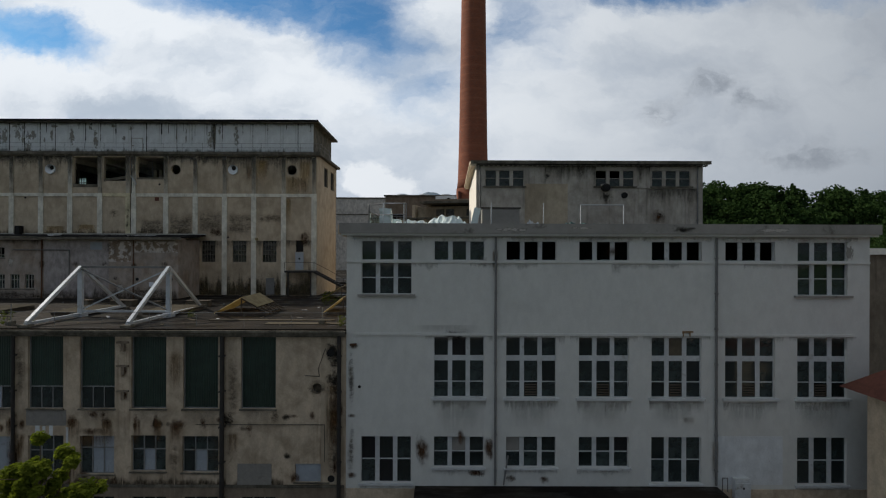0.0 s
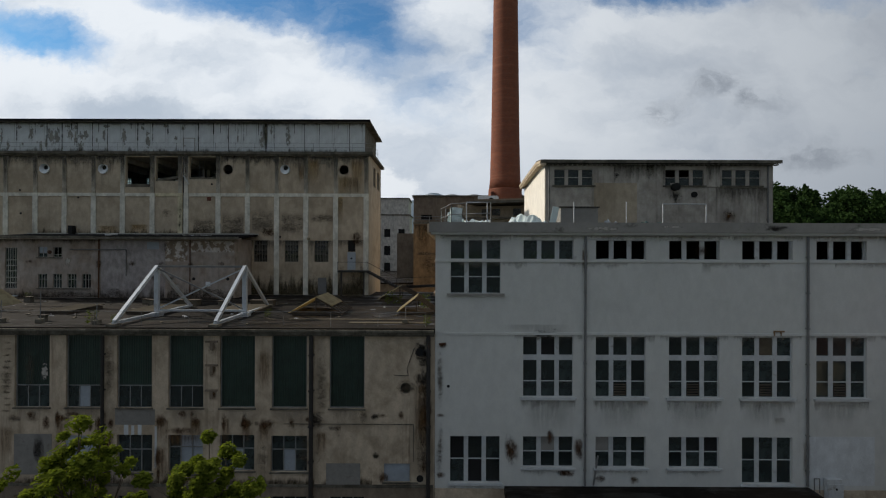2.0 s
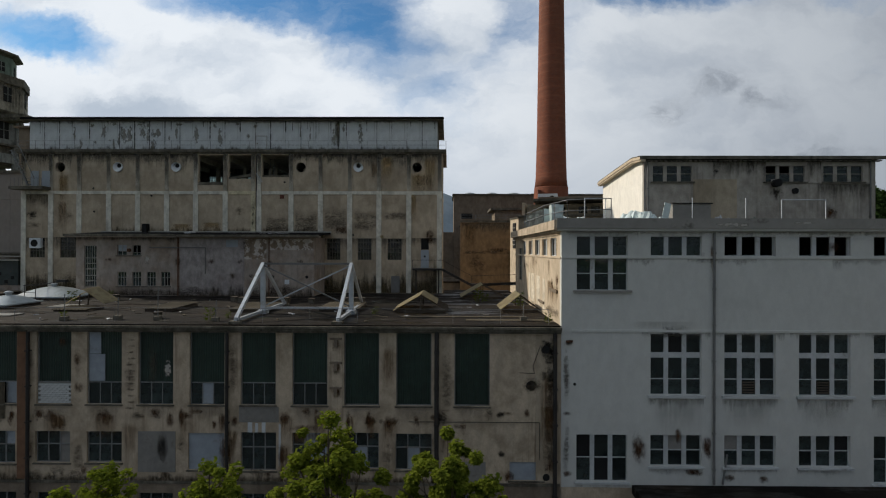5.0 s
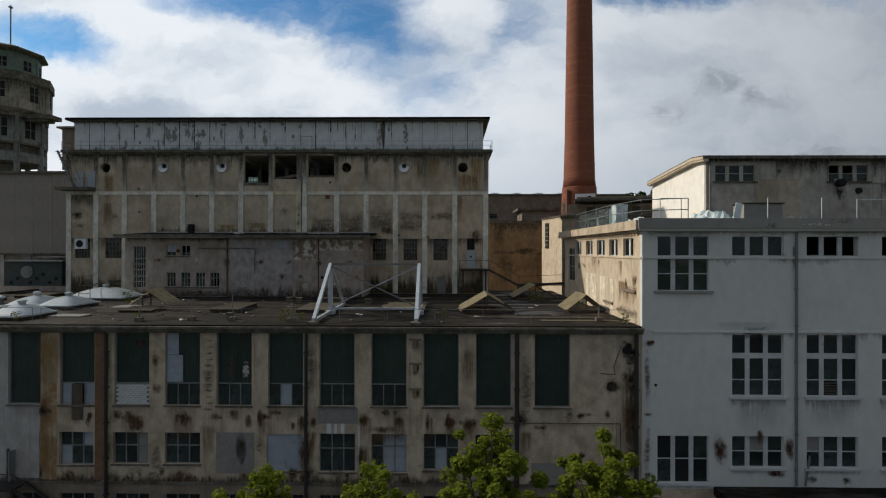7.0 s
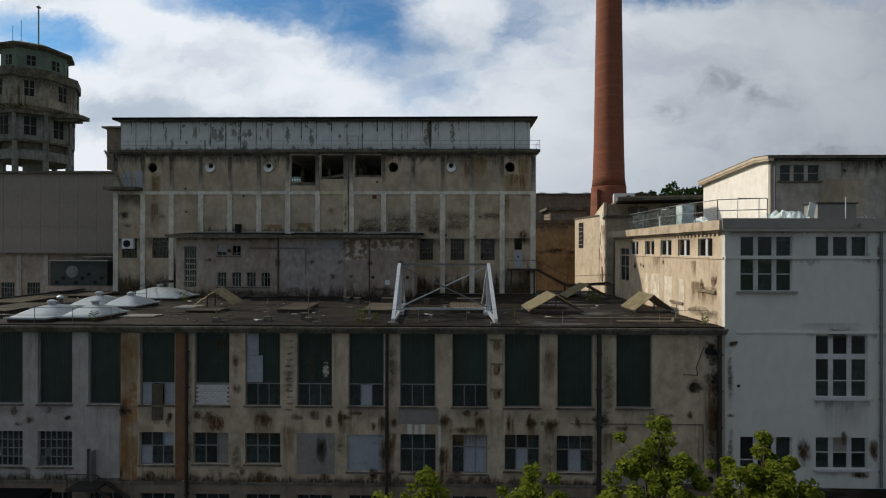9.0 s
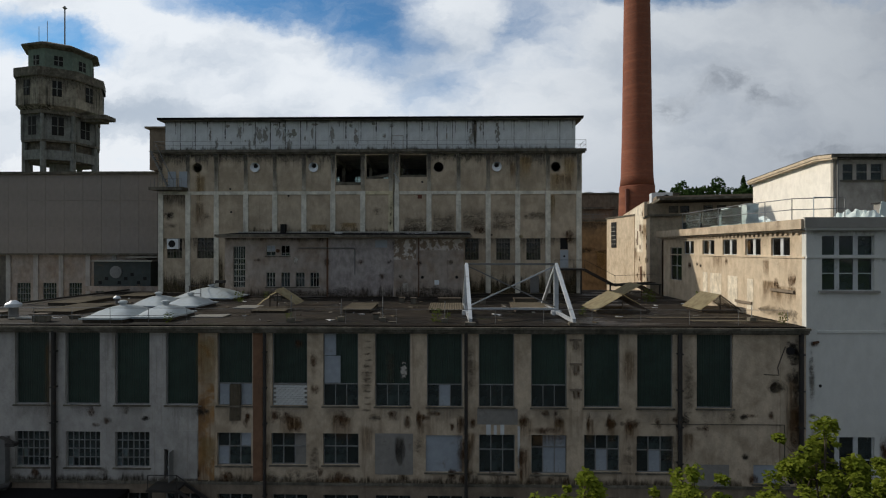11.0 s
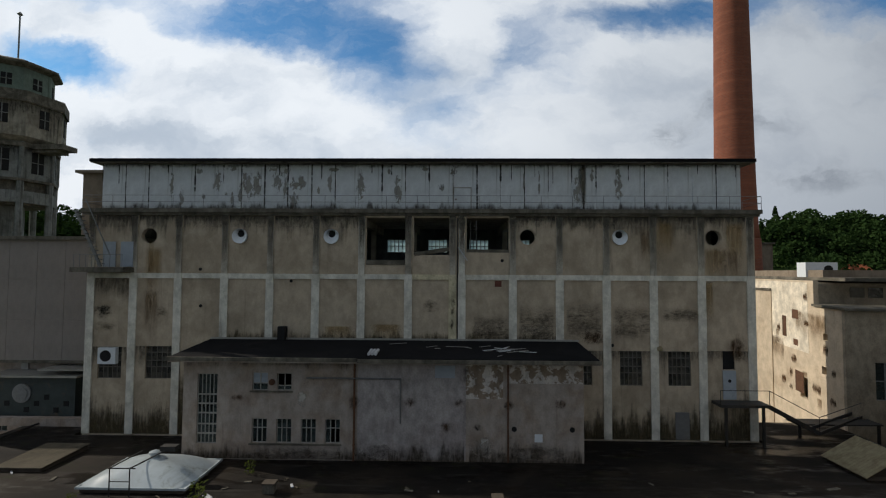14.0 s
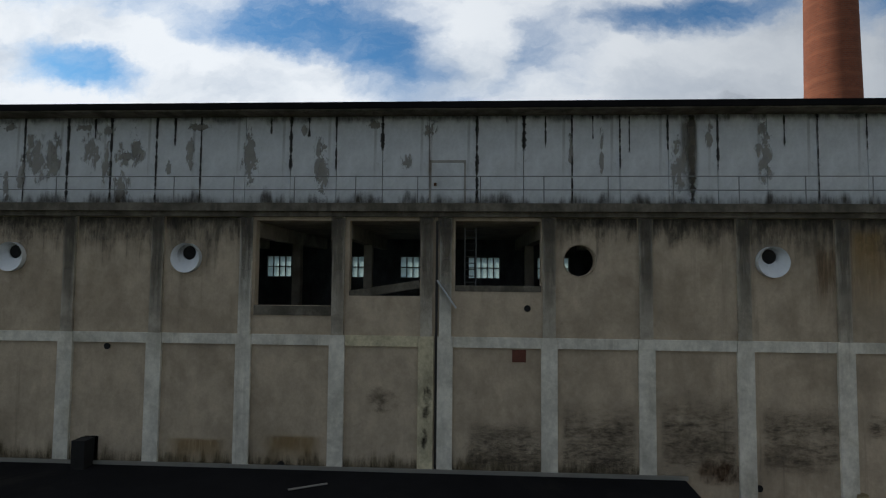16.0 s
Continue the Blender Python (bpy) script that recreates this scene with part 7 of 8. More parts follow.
for k in range(8):
    a = TURN8 + k * math.pi / 4
    part("column", tube(bmesh.new(), (TC[0] + 7.2 * TS * math.cos(a), TC[1] + 7.2 * TS * math.sin(a), 0), (TC[0] + 7.2 * TS * math.cos(a), TC[1] + 7.2 * TS * math.sin(a), 42.0), 0.55, 0.5, 8), M_TOWER, tower)
    part("corner_rib", tube(bmesh.new(), (TC[0] + 7.6 * TS * math.cos(a), TC[1] + 7.6 * TS * math.sin(a), 42.4), (TC[0] + 7.6 * TS * math.cos(a), TC[1] + 7.6 * TS * math.sin(a), 48.3), 0.35, 0.35, 6), M_TOWER, tower)
    m = TURN8 + (k + 0.5) * math.pi / 4
    n_ = Vector((math.cos(m), math.sin(m), 0))
    t_ = Vector((-n_.y, n_.x, 0))
    for r, z0, z1, hw in ((6.6, 57.5, 59.4, 0.7), (8.9, 50.9, 53.9, 0.75), (7.6, 43.4, 47.0, 0.95)):
        c = Vector((TC[0], TC[1], 0)) + n_ * (r * TS * math.cos(math.pi / 8) + 0.02)
        bm = bmesh.new()
        q = [c + t_ * sx + Vector((0, 0, z)) + n_ * o for o in (-0.1, 0.06) for sx, z in ((-hw, z0), (hw, z0), (hw, z1), (-hw, z1))]
        vs = [bm.verts.new(p) for p in q]
        for f in ((0, 1, 2, 3), (7, 6, 5, 4), (0, 4, 5, 1), (1, 5, 6, 2), (2, 6, 7, 3), (3, 7, 4, 0)):
            bm.faces.new([vs[i] for i in f])
        wn = part("window", bm, M_BLACK, tower, "dark tower window")
        bar_ = bmesh.new()
        beam(bar_, c + n_ * 0.09 + Vector((0, 0, z0)), c + n_ * 0.09 + Vector((0, 0, z1)), 0.12)
        beam(bar_, c + n_ * 0.09 + Vector((0, 0, (z0 + z1) / 2)) - t_ * hw, c + n_ * 0.09 + Vector((0, 0, (z0 + z1) / 2)) + t_ * hw, 0.12)
        part("glazing_bar", bar_, M_TOWER, wn)
# The shade behind the columns is put into this storey's darker concrete.
part("recessed_storey", lathe(bmesh.new(), TC, [(6.7 * TS, 38.2), (6.7 * TS, 42.0)], 8, TURN8), M_LEDGE, tower, "recessed storey behind the columns, coloured dark for its shade")
part("platform", boxes((TC[0] + 5.5, TC[0] + 11.0, 98.5, 101.5, 47.4, 48.2), (TC[0] + 5.5, TC[0] + 9.8, 98.8, 101.2, 46.9, 47.4)), M_LEDGE, tower, "cantilevered side platform")
part("stair_core", lathe(bmesh.new(), TC, [(2.2, 0), (2.2, 42.0)], 8, TURN8), M_TOWER, tower)
masts = bmesh.new()
for dx, h in ((0.5, 8.6), (-3.2, 6.2), (-5.0, 5.0)):
    tube(masts, (TC[0] + dx, TC[1], 62.5), (TC[0] + dx, TC[1], 62.5 + h), 0.13 if dx > 0 else 0.05, seg=6)
lathe(masts, (TC[0] + 0.5, TC[1]), [(0.1, 71.0), (0.45, 71.3), (0.1, 71.7)], 8)
part("mast", masts, M_RAIL, tower)
tower.location.z = -0.7

# ---- brick chimney ----
stack = thing("brick_chimney", (6.2, 96.0, 0), "tall round red brick factory chimney", "chimney")
part("shaft", lathe(bmesh.new(), (6.2, 96.0), [(3.18, 32.2), (2.98, 34.0), (2.78, 41.4), (2.40, 68.0), (2.0, 96.0)], 48), M_BRICK, stack, smooth=True)
part("base", lathe(bmesh.new(), (6.2, 96.0), [(3.5, 0), (3.4, 27.0), (3.26, 32.0), (3.26, 32.2)], 48), M_BRICK, stack, smooth=True)
part("conductor_casing", boxes((3.2, 3.7, 93.4, 94.0, 20, 31.5)), M_REDROOF, stack)

# ---- courtyard buildings behind ----
court = thing("courtyard_house", (8, 84, 0), "old courtyard building with a sunlit pitted cream wall", "building")
cw_holes = [(77.4, 77.8, 21.2, 21.8), (77.6, 78.0, 18.2, 18.9), (79.7, 80.2, 20.2, 22.0), (81.4, 81.8, 23.5, 24.0), (83.2, 83.6, 20.0, 20.5), (87.0, 88.6, 19.5, 24.2), (83.0, 83.4, 22.6, 23.1), (79.4, 80.2, 15.2, 17.2)]
part("lit_wall", wall(76.2, 93.0, 0, 24.1, 1.0, 1.4, cw_holes, axis="y"), M_CREAM, court, "sunlit cream wall full of holes")
part("upper_lit_wall", wall(78.6, 93.0, 24.1, 26.4, 1.0, 1.4, axis="y"), M_CREAM, court)
window(court, 87.0, 88.6, 19.5, 24.2, 1.1, 2, [20.5, 21.5, 22.4, 23.3], 0.06, 0.06, M_GREYFRAME, axis="y")
part("inner_core", boxes((1.6, 15, 76.8, 93, 0, 24.0), (1.6, 15, 79.0, 93, 24.0, 26.2)), M_SHADE, court)
part("front_wall", wall(1.0, 18, 0, 24.1, 76.0, 76.2, [(3.0, 4.4, 17, 20), (6, 7.4, 17, 20), (9, 10.4, 17, 20), (4.6, 5.8, 21.2, 23.3), (6.6, 7.8, 21.2, 23.3), (11.0, 12.2, 21.2, 23.3)]), M_SHADE, court)
for a in (4.6, 6.6, 11.0):
    window(court, a, a + 1.2, 21.2, 23.3, 76.05, 2, [22.4], 0.08, 0.08, M_GREYFRAME)
for a in (3.0, 6.0, 9.0):
    window(court, a, a + 1.4, 17, 20, 76.05, 2, [18.5], 0.08, 0.08, M_GREYFRAME)
part("roof", boxes((2.6, 18.5, 77.6, 93.4, 26.4, 26.7), (0.8, 18.3, 75.7, 78.6, 24.1, 24.3)), M_LEDGE, court)
part("roof_box", boxes((3.0, 17.0, 80, 92, 26.7, 27.4)), M_BROWN, court)
for a in (4.2, 5.6, 8.4, 10.0, 12.6):
    part("clerestory_light", boxes((a, a + 1.1, 78.95, 78.99, 24.9, 25.8)), M_GLASSDARK, court)
hv = thing("rooftop_unit", (5.0, 84, 26.7), "white boxy rooftop air unit", "ventilation unit")
part("casing", boxes((2.8, 5.6, 79.2, 81.2, 26.7, 28.2)), M_WHITEPIPE, hv)
part("fan", tube(bmesh.new(), (4.8, 79.18, 27.5), (4.8, 79.2, 27.5), 0.4, seg=14), M_BLACK, hv)
part("pale_render_field", boxes((0.985, 0.997, 79.2, 86.6, 19.6, 26.2)), M_PALE, court, "field of pale lime render")
for a_, b_, c_, d_ in ((80.2, 80.9, 22.6, 23.5), (80.3, 80.8, 20.0, 20.6), (79.8, 80.7, 15.6, 17.6), (81.6, 82.1, 20.6, 22.7), (83.6, 84.0, 23.9, 24.3), (85.0, 85.4, 22.0, 22.5)):
    part("wall_niche", boxes((0.97, 0.983, a_, b_, c_, d_)), M_RUST, court, "rusted shutter in a small opening")
crnd = random.Random(31)
for k in range(26):
    mark(court, 0.98, crnd.uniform(15.2, 25.0), crnd.uniform(76.8, 90.0), crnd.uniform(0.25, 0.6), crnd.uniform(0.5, 1.6), S_RUST if k % 3 else S_RUSTRUN, axis="y")
for y0, z0, ww, hh, m in ((79, 22, 3.0, 3.0, S_RUSTRUN), (84, 19, 4.0, 3.0, S_RUSTRUN), (90, 22, 4.0, 4.0, S_ORANGE), (77.6, 20.4, 0.5, 1.4, S_RUST), (80.8, 18.6, 0.6, 1.2, S_RUST), (82.6, 21.4, 0.5, 1.2, S_RUST), (85.2, 22.2, 0.6, 1.4, S_RUST), (78.6, 16.6, 0.6, 1.2, S_RUST), (84.2, 17.4, 0.6, 1.2, S_RUST), (90.2, 20.0, 0.7, 1.6, S_RUST)):
    ob_ = mark(court, 0.99, z0, y0, ww, hh, m, axis="y")
    ob_.location = Vector((0.98, y0, z0)) - PLACE[court]
# the courtyard house stands askew to the other walls
ASKEW = radians(-13.5)
for ob_, stretch in ((court, 1.96), (hv, 1.0)):
    rel = ob_.location - Vector((1.2, 92.0, 0))
    rel.y *= 1.96
    rel.rotate(Euler((0, 0, ASKEW)))
    ob_.location = Vector((2.4, 92.0, 0)) + rel
    ob_.rotation_euler = (0, 0, ASKEW)
    ob_.scale = (1, stretch, 1)
bay = thing("cream_wall_bay", (-2.3, 80, 0), "sunlit cream stair bay with one tall barred window", "building")
part("wall", beam(bmesh.new(), (-1.6, 75.8, 12.6), (-3.0, 84.7, 12.6), 0.4, 25.2), M_CREAM, bay)
part("coping", beam(bmesh.new(), (-1.6, 75.8, 25.3), (-3.05, 84.9, 25.3), 0.7, 0.2), M_LEDGE, bay)
tall = part("window", beam(bmesh.new(), (-2.69, 81.3, 22.4), (-2.94, 82.9, 22.4), 0.2, 4.2), M_BLACK, bay, "tall dark window")
for z in (20.9, 21.6, 22.3, 23.0, 23.7):
    part("window_bar", beam(bmesh.new(), (-2.79, 81.3, z), (-3.04, 82.9, z), 0.12, 0.08), M_OLDFRAME, tall)
ochre = thing("ochre_wall_house", (-12, 95, 0), "ochre rendered courtyard wall with a flat parapet", "building")
part("front_wall", boxes((-11.6, 0.95, 93.0, 93.5, 0, 25.2)), M_OCHRE, ochre)
for x, z, ww, hh, m in ((-5.3, 23.6, 12.2, 3.0, S_CURTAIN), (-5.3, 19.6, 12.2, 0.9, S_BAND), (-4.4, 20.0, 6.0, 1.0, S_RUST), (-8.6, 17.5, 4.0, 5.0, S_SOAK), (-1.6, 17.0, 2.4, 6.0, S_ORANGE), (-9.8, 22.0, 2.6, 6.0, S_RUSTRUN)):
    mark(ochre, x, z, 92.985 - 0.004 * hh, ww, hh, m)
part("parapet", boxes((-11.7, 0.9, 92.8, 93.7, 25.2, 25.6)), M_LEDGE, ochre)
part("roof_deck", boxes((-11.6, 0.9, 93.7, 108, 24.8, 25.2)), M_FELT, ochre)
railing("far_railing", [(-11.5, 94, 25.6), (0, 94, 25.6)], 1.1, M_RAIL, "far steel railing on a flat roof", 3.0, (0.5,), 0.04)
long_ = thing("long_brown_block", (4, 116, 0), "long brown flat-roofed factory block", "building")
part("front_wall", wall(-12.7, 20.8, 0, 32.3, 110, 110.5, [(-11, -8.5, 27, 28.2), (-4, 0, 27.0, 28.4)]), M_BROWN, long_)
part("body", boxes((-12.7, 20.8, 110.5, 122, 0, 32.3)), M_BROWN, long_)
part("side_wing", boxes((-16.5, -12.72, 111, 121, 0, 24.0)), M_BROWN, long_)
part("roof", boxes((-13.0, 21.1, 109.7, 122.3, 32.3, 32.6)), M_LEDGE, long_)
for a, b in ((-11, -8.5), (-4, 0)):
    part("window", boxes((a, b, 110.2, 110.4, 27, 28.3)), M_BLACK, long_)
for k in range(5):
    part("roof_dome", lathe(bmesh.new(), (-9 + 5.0 * k, 112), [(1.5, 32.6), (1.3, 32.9), (0.6, 33.1)], 10), M_DOME, long_)
low_ = thing("low_brown_block", (-2, 104, 0), "low brown block with a dark roof overhang", "building")
part("body", boxes((-4.5, 2.4, 99, 106, 0, 28.0)), M_BROWN, low_)
part("roof", boxes((-5.4, 3.0, 98.4, 106.5, 28.0, 28.5)), M_LEDGE, low_)
far = thing("far_white_house", (-33, 156, 0), "tall pale house with small dark windows", "building")
fw_ = []
for z0, z1 in ((24.2, 26.7), (18.6, 21.5), (13.7, 16.3)):
    for x, ww in ((-19.9, 1.9), (-24.3, 1.9), (-28.7, 1.9)):
        fw_.append((x, x + ww, z0, z1))
part("front_wall", wall(-50, -16.5, 0, 31, 150, 150.5, fw_), M_FAR, far)
part("body", boxes((-50, -16.5, 150.5, 164, 0, 31), (-50, -16.9, 151, 164, 31, 36)), M_FAR, far)
part("roof", boxes((-50, -16.2, 149.8, 164.2, 30.9, 31.2), (-50, -16.6, 150.8, 164.2, 36, 36.4)), M_LEDGE, far)
for a, b, c, d in fw_:
    part("window", boxes((a, b, 150.2, 150.3, c, d)), M_BLACK, far)
yardh = thing("low_court_shed", (-22, 120, 0), "low shed with dark felt roof between the halls", "shed")
part("body", boxes((-32, -11.75, 95, 148, 0, 13.6)), M_BROWN, yardh)
part("roof", boxes((-32.2, -11.7, 94.7, 148.3, 13.6, 13.9)), M_FELT, yardh)
# houses past the white block and beyond the clad hall
side = thing("beige_house", (33, 27, 0), "beige rendered house with a red tiled hip roof", "house")
part("walls", wall(27.2, 40, 0, 11.5, 22, 22.4, [(29, 30.4, 7.2, 9.6), (29, 30.4, 2.5, 5)]), M_CREAM, side)
part("end_wall", wall(22.4, 31, 0, 11.5, 27.2, 27.6, [(24.2, 25.4, 8.4, 10.6), (28.2, 29.4, 8.4, 10.6), (24.2, 25.4, 5.2, 7.2), (28.2, 29.4, 5.2, 7.2), (24.2, 25.4, 1.6, 3.8)], axis="y"), M_CREAM, side)
part("core", boxes((28.2, 40, 22.8, 31, 0, 11.4)), M_DARKIN, side)
hr = bmesh.new()
q = [hr.verts.new(p) for p in ((26.2, 21, 11.5), (41, 21, 11.5), (41, 32, 11.5), (26.2, 32, 11.5), (31.5, 26.5, 16.5), (37, 26.5, 16.5))]
for f in ((0, 1, 5, 4), (1, 2, 5), (2, 3, 4, 5), (3, 0, 4), (3, 2, 1, 0)):
    hr.faces.new([q[i] for i in f])
part("roof", hr, M_REDROOF, side)
brd = thing("neighbour_block", (50, 58, 0), "low grey neighbouring building with a pale roof edge", "building")
part("body", boxes((40.5, 66, 46, 70, 0, 20.0)), M_BROWN, brd)
part("roof", boxes((40.0, 66.4, 45.6, 70.4, 20.0, 20.6)), M_NEARWHITE, brd)
link_ = thing("link_wing", (31, 44, 0), "narrow cream wing behind the white block", "building")
part("body", boxes((29.35, 34, 42, 52, 0, 15.6)), M_CREAM, link_)
part("roof", boxes((29.35, 34.3, 41.6, 52.3, 15.6, 15.9)), M_LEDGE, link_)
shedw = thing("white_shed", (-84, 50, 0), "small white shed with a pale flat roof", "shed")
part("body", boxes((-92, -76, 46, 55, 0, 11.6)), M_FAR, shedw)
part("roof", boxes((-92.4, -75.6, 45.6, 55.4, 11.6, 11.9)), M_ZINC, shedw)
part("window", boxes((-82, -81.2, 45.96, 46.0, 9.6, 10.5)), M_BLACK, shedw)
dk = thing("dark_barn", (-104, 74, 0), "dark grey rendered barn beyond the yard", "barn")
part("body", boxes((-118, -94, 66, 84, 0, 19)), M_SLATE, dk)
part("roof", boxes((-118.5, -93.5, 65.5, 84.5, 19, 19.4)), M_LEDGE, dk)
cot = thing("hill_house", (160, 262, 21), "small house with an orange tiled roof on the hillside", "house")
part("body", boxes((156, 164, 259, 266, 21, 28)), M_FAR, cot)
hb = bmesh.new()
q = [hb.verts.new(p) for p in ((155, 258, 28), (165, 258, 28), (165, 267, 28), (155, 267, 28), (155, 262.5, 31.5), (165, 262.5, 31.5))]
for f in ((0, 1, 5, 4), (2, 3, 4, 5), (3, 0, 4), (1, 2, 5), (3, 2, 1, 0)):
    hb.faces.new([q[i] for i in f])
part("roof", hb, plain("orange_tiles", (0.36, 0.11, 0.05), 0.85), cot)

# ---- things on the flat roof ----
def skylight_dome(x0, x1, y0, y1, rise, label):
    cx, cy = (x0 + x1) / 2, (y0 + y1) / 2
    ob = thing("dome_skylight", (cx, cy, ROOF), label, "skylight", "dome skylights")
    part("curb", boxes((x0 + 0.15, x1 - 0.15, y0 + 0.15, y1 - 0.15, ROOF, ROOF + 0.28)), M_WOOD, ob, "dark timber curb")
    bm = bmesh.new()
    n = 14
    g = []
    for j in range(n + 1):
        row = []
        for i in range(n + 1):
            a, b = 2 * i / n - 1, 2 * j / n - 1
            h = rise * (1.0 - min(1.0, (abs(a) ** 5 + abs(b) ** 5) ** 0.2) ** 1.8)
            row.append(bm.verts.new((cx + a * (x1 - x0) / 2, cy + b * (y1 - y0) / 2, ROOF + 0.30 + h)))
        g.append(row)
    for j in range(n):
        for i in range(n):
            bm.faces.new((g[j][i], g[j][i + 1], g[j + 1][i + 1], g[j + 1][i]))
    part("dome", bm, M_DOME, ob, smooth=True)
    part("rim", boxes((x0, x1, y0, y0 + 0.1, ROOF + 0.22, ROOF + 0.34), (x0, x1, y1 - 0.1, y1, ROOF + 0.22, ROOF + 0.34), (x0, x0 + 0.1, y0 + 0.1, y1 - 0.1, ROOF + 0.22, ROOF + 0.34), (x1 - 0.1, x1, y0 + 0.1, y1 - 0.1, ROOF + 0.22, ROOF + 0.34)), M_DOME, ob)
    part("vent_cap", lathe(bmesh.new(), (cx, cy), [(0.24, ROOF + 0.22 + rise), (0.22, ROOF + 0.42 + rise), (0.32, ROOF + 0.44 + rise), (0.30, ROOF + 0.56 + rise), (0.1, ROOF + 0.64 + rise)], 14), M_DOME, ob, smooth=False)
    return ob


skylight_dome(-55.6, -52.5, 33.9, 38.5, 0.72, "white fibreglass dome skylight with a vent cap near the roof edge")
skylight_dome(-52.4, -49.6, 34.6, 38.3, 0.72, "white fibreglass dome skylight with a vent cap")
skylight_dome(-57.2, -54.3, 41.2, 45.5, 0.72, "white fibreglass dome skylight with a vent cap")
skylight_dome(-54.2, -51.2, 41.1, 45.0, 0.72, "white fibreglass dome skylight with a vent cap")
skylight_dome(-57.4, -51.3, 47.9, 52.2, 0.95, "large white fibreglass dome skylight before the tall hall")

rig = thing("hoist_stand", (-54.8, 47.6, ROOF), "dark steel stand leaning over the dome skylight", "stand")
for x in (-55.3, -54.2):
    part("post", tube(bmesh.new(), (x, 47.6, ROOF), (x, 47.6, ROOF + 1.55), 0.035, seg=6), M_PIPE, rig)
part("crossbar", tube(tube(bmesh.new(), (-55.4, 47.6, ROOF + 1.5), (-53.9, 47.6, ROOF + 1.5), 0.035, seg=6), (-55.3, 47.6, ROOF + 0.8), (-54.2, 47.6, ROOF + 0.8), 0.025, seg=6), M_PIPE, rig)
part("arm", tube(tube(bmesh.new(), (-54.2, 47.6, ROOF + 1.5), (-53.4, 49.9, ROOF + 1.75), 0.04, seg=6), (-55.3, 47.6, ROOF + 1.5), (-55.0, 49.9, ROOF + 1.6), 0.035, seg=6), M_PIPE, rig)
part("head", boxes((-53.8, -52.9, 49.6, 50.1, ROOF + 1.68, ROOF + 1.95)), M_PIPE, rig)


def corrugated(p00, p10, p11, p01, thick=0.03, waves=12, amp=0.03):
    """A corrugated sheet over four corners; the ribs run from the first edge to the far one."""
    bm = bmesh.new()
    c = [Vector(p) for p in (p00, p10, p11, p01)]
    up = (c[1] - c[0]).cross(c[3] - c[0]).normalized()
    prev = None
    n = waves * 4
    for i in range(n + 1):
        t = i / n
        o = up * amp * math.sin(2 * math.pi * waves * t)
        row = [bm.verts.new(c[0].lerp(c[1], t) + o), bm.verts.new(c[3].lerp(c[2], t) + o), bm.verts.new(c[0].lerp(c[1], t) + o - up * thick), bm.verts.new(c[3].lerp(c[2], t) + o - up * thick)]
        if prev:
            bm.faces.new((prev[0], row[0], row[1], prev[1])), bm.faces.new((prev[3], row[3], row[2], prev[2]))
            bm.faces.new((prev[2], row[2], row[0], prev[0])), bm.faces.new((prev[1], row[1], row[3], prev[3]))
        prev = row
    bm.faces.ensure_lookup_table()
    return bm


def gable_hatch(x0, x1, y0, y1, rise, label, covered=0.0):
    """A little saddle roof over a roof light, with one corrugated slope and bare rafters on the other."""
    ob = thing("roof_light", ((x0 + x1) / 2, (y0 + y1) / 2, ROOF), label, "roof light", "saddle roof lights")
    part("curb", boxes((x0 + 0.2, x1 - 0.2, y0 + 0.2, y1 - 0.2, ROOF, ROOF + 0.2)), M_WOOD, ob)
    xm, zr = (x0 + x1) / 2, ROOF + rise
    part("sheet", corrugated((x0, y0, ROOF + 0.18), (x0, y1, ROOF + 0.18), (xm, y1, zr), (xm, y0, zr), waves=16, amp=0.02), M_CORR, ob, "yellowed corrugated sheet")
    rb_ = bmesh.new()
    for k in range(6):
        y = y0 + 0.1 + (y1 - y0 - 0.2) * k / 5
        beam(rb_, (xm, y, zr - 0.06), (x1, y, ROOF + 0.16), 0.08, 0.1)
    beam(rb_, (xm, y0, zr - 0.06), (xm, y1, zr - 0.06), 0.1), beam(rb_, (xm, y0 + 0.1, ROOF + 0.2), (xm, y0 + 0.1, zr - 0.1), 0.08), beam(rb_, (xm, y1 - 0.1, ROOF + 0.2), (xm, y1 - 0.1, zr - 0.1), 0.08)
    part("rafter_frame", rb_, M_WOOD, ob)
    if covered:
        xe, ze = xm + (x1 - xm) * covered, zr + (ROOF + 0.18 - zr) * covered + 0.05
        part("sheet", corrugated((xm, y0, zr + 0.05), (xm, y1, zr + 0.05), (xe, y1, ze), (xe, y0, ze), waves=16, amp=0.02), M_CORR, ob, "yellowed corrugated sheet")
    return ob


gable_hatch(-18.3, -13.9, 39.6, 43.6, 1.45, "saddle-shaped roof light with a yellowed corrugated slope", 0.6)
gable_hatch(-9.6, -5.6 - 0.75, 40.4, 43.6, 1.45, "saddle-shaped roof light beside the cream wall")
gable_hatch(-12.6, -8.0, 50.8, 54.4, 1.5, "saddle-shaped roof light in the shade of the tall hall")
h0 = thing("roof_light", (-44.6, 41, ROOF), "collapsed saddle roof light with bent yellowed sheets", "roof light", "saddle roof lights")
part("curb", boxes((-45.9, -43.2, 39.6, 41.6, ROOF, ROOF + 0.15)), M_WOOD, h0)
part("sheet", corrugated((-45.9, 39.4, ROOF + 0.18), (-43.1, 39.4, ROOF + 0.18), (-43.2, 41.4, ROOF + 0.3), (-46.0, 41.6, ROOF + 0.3), waves=9), M_CORRD, h0)
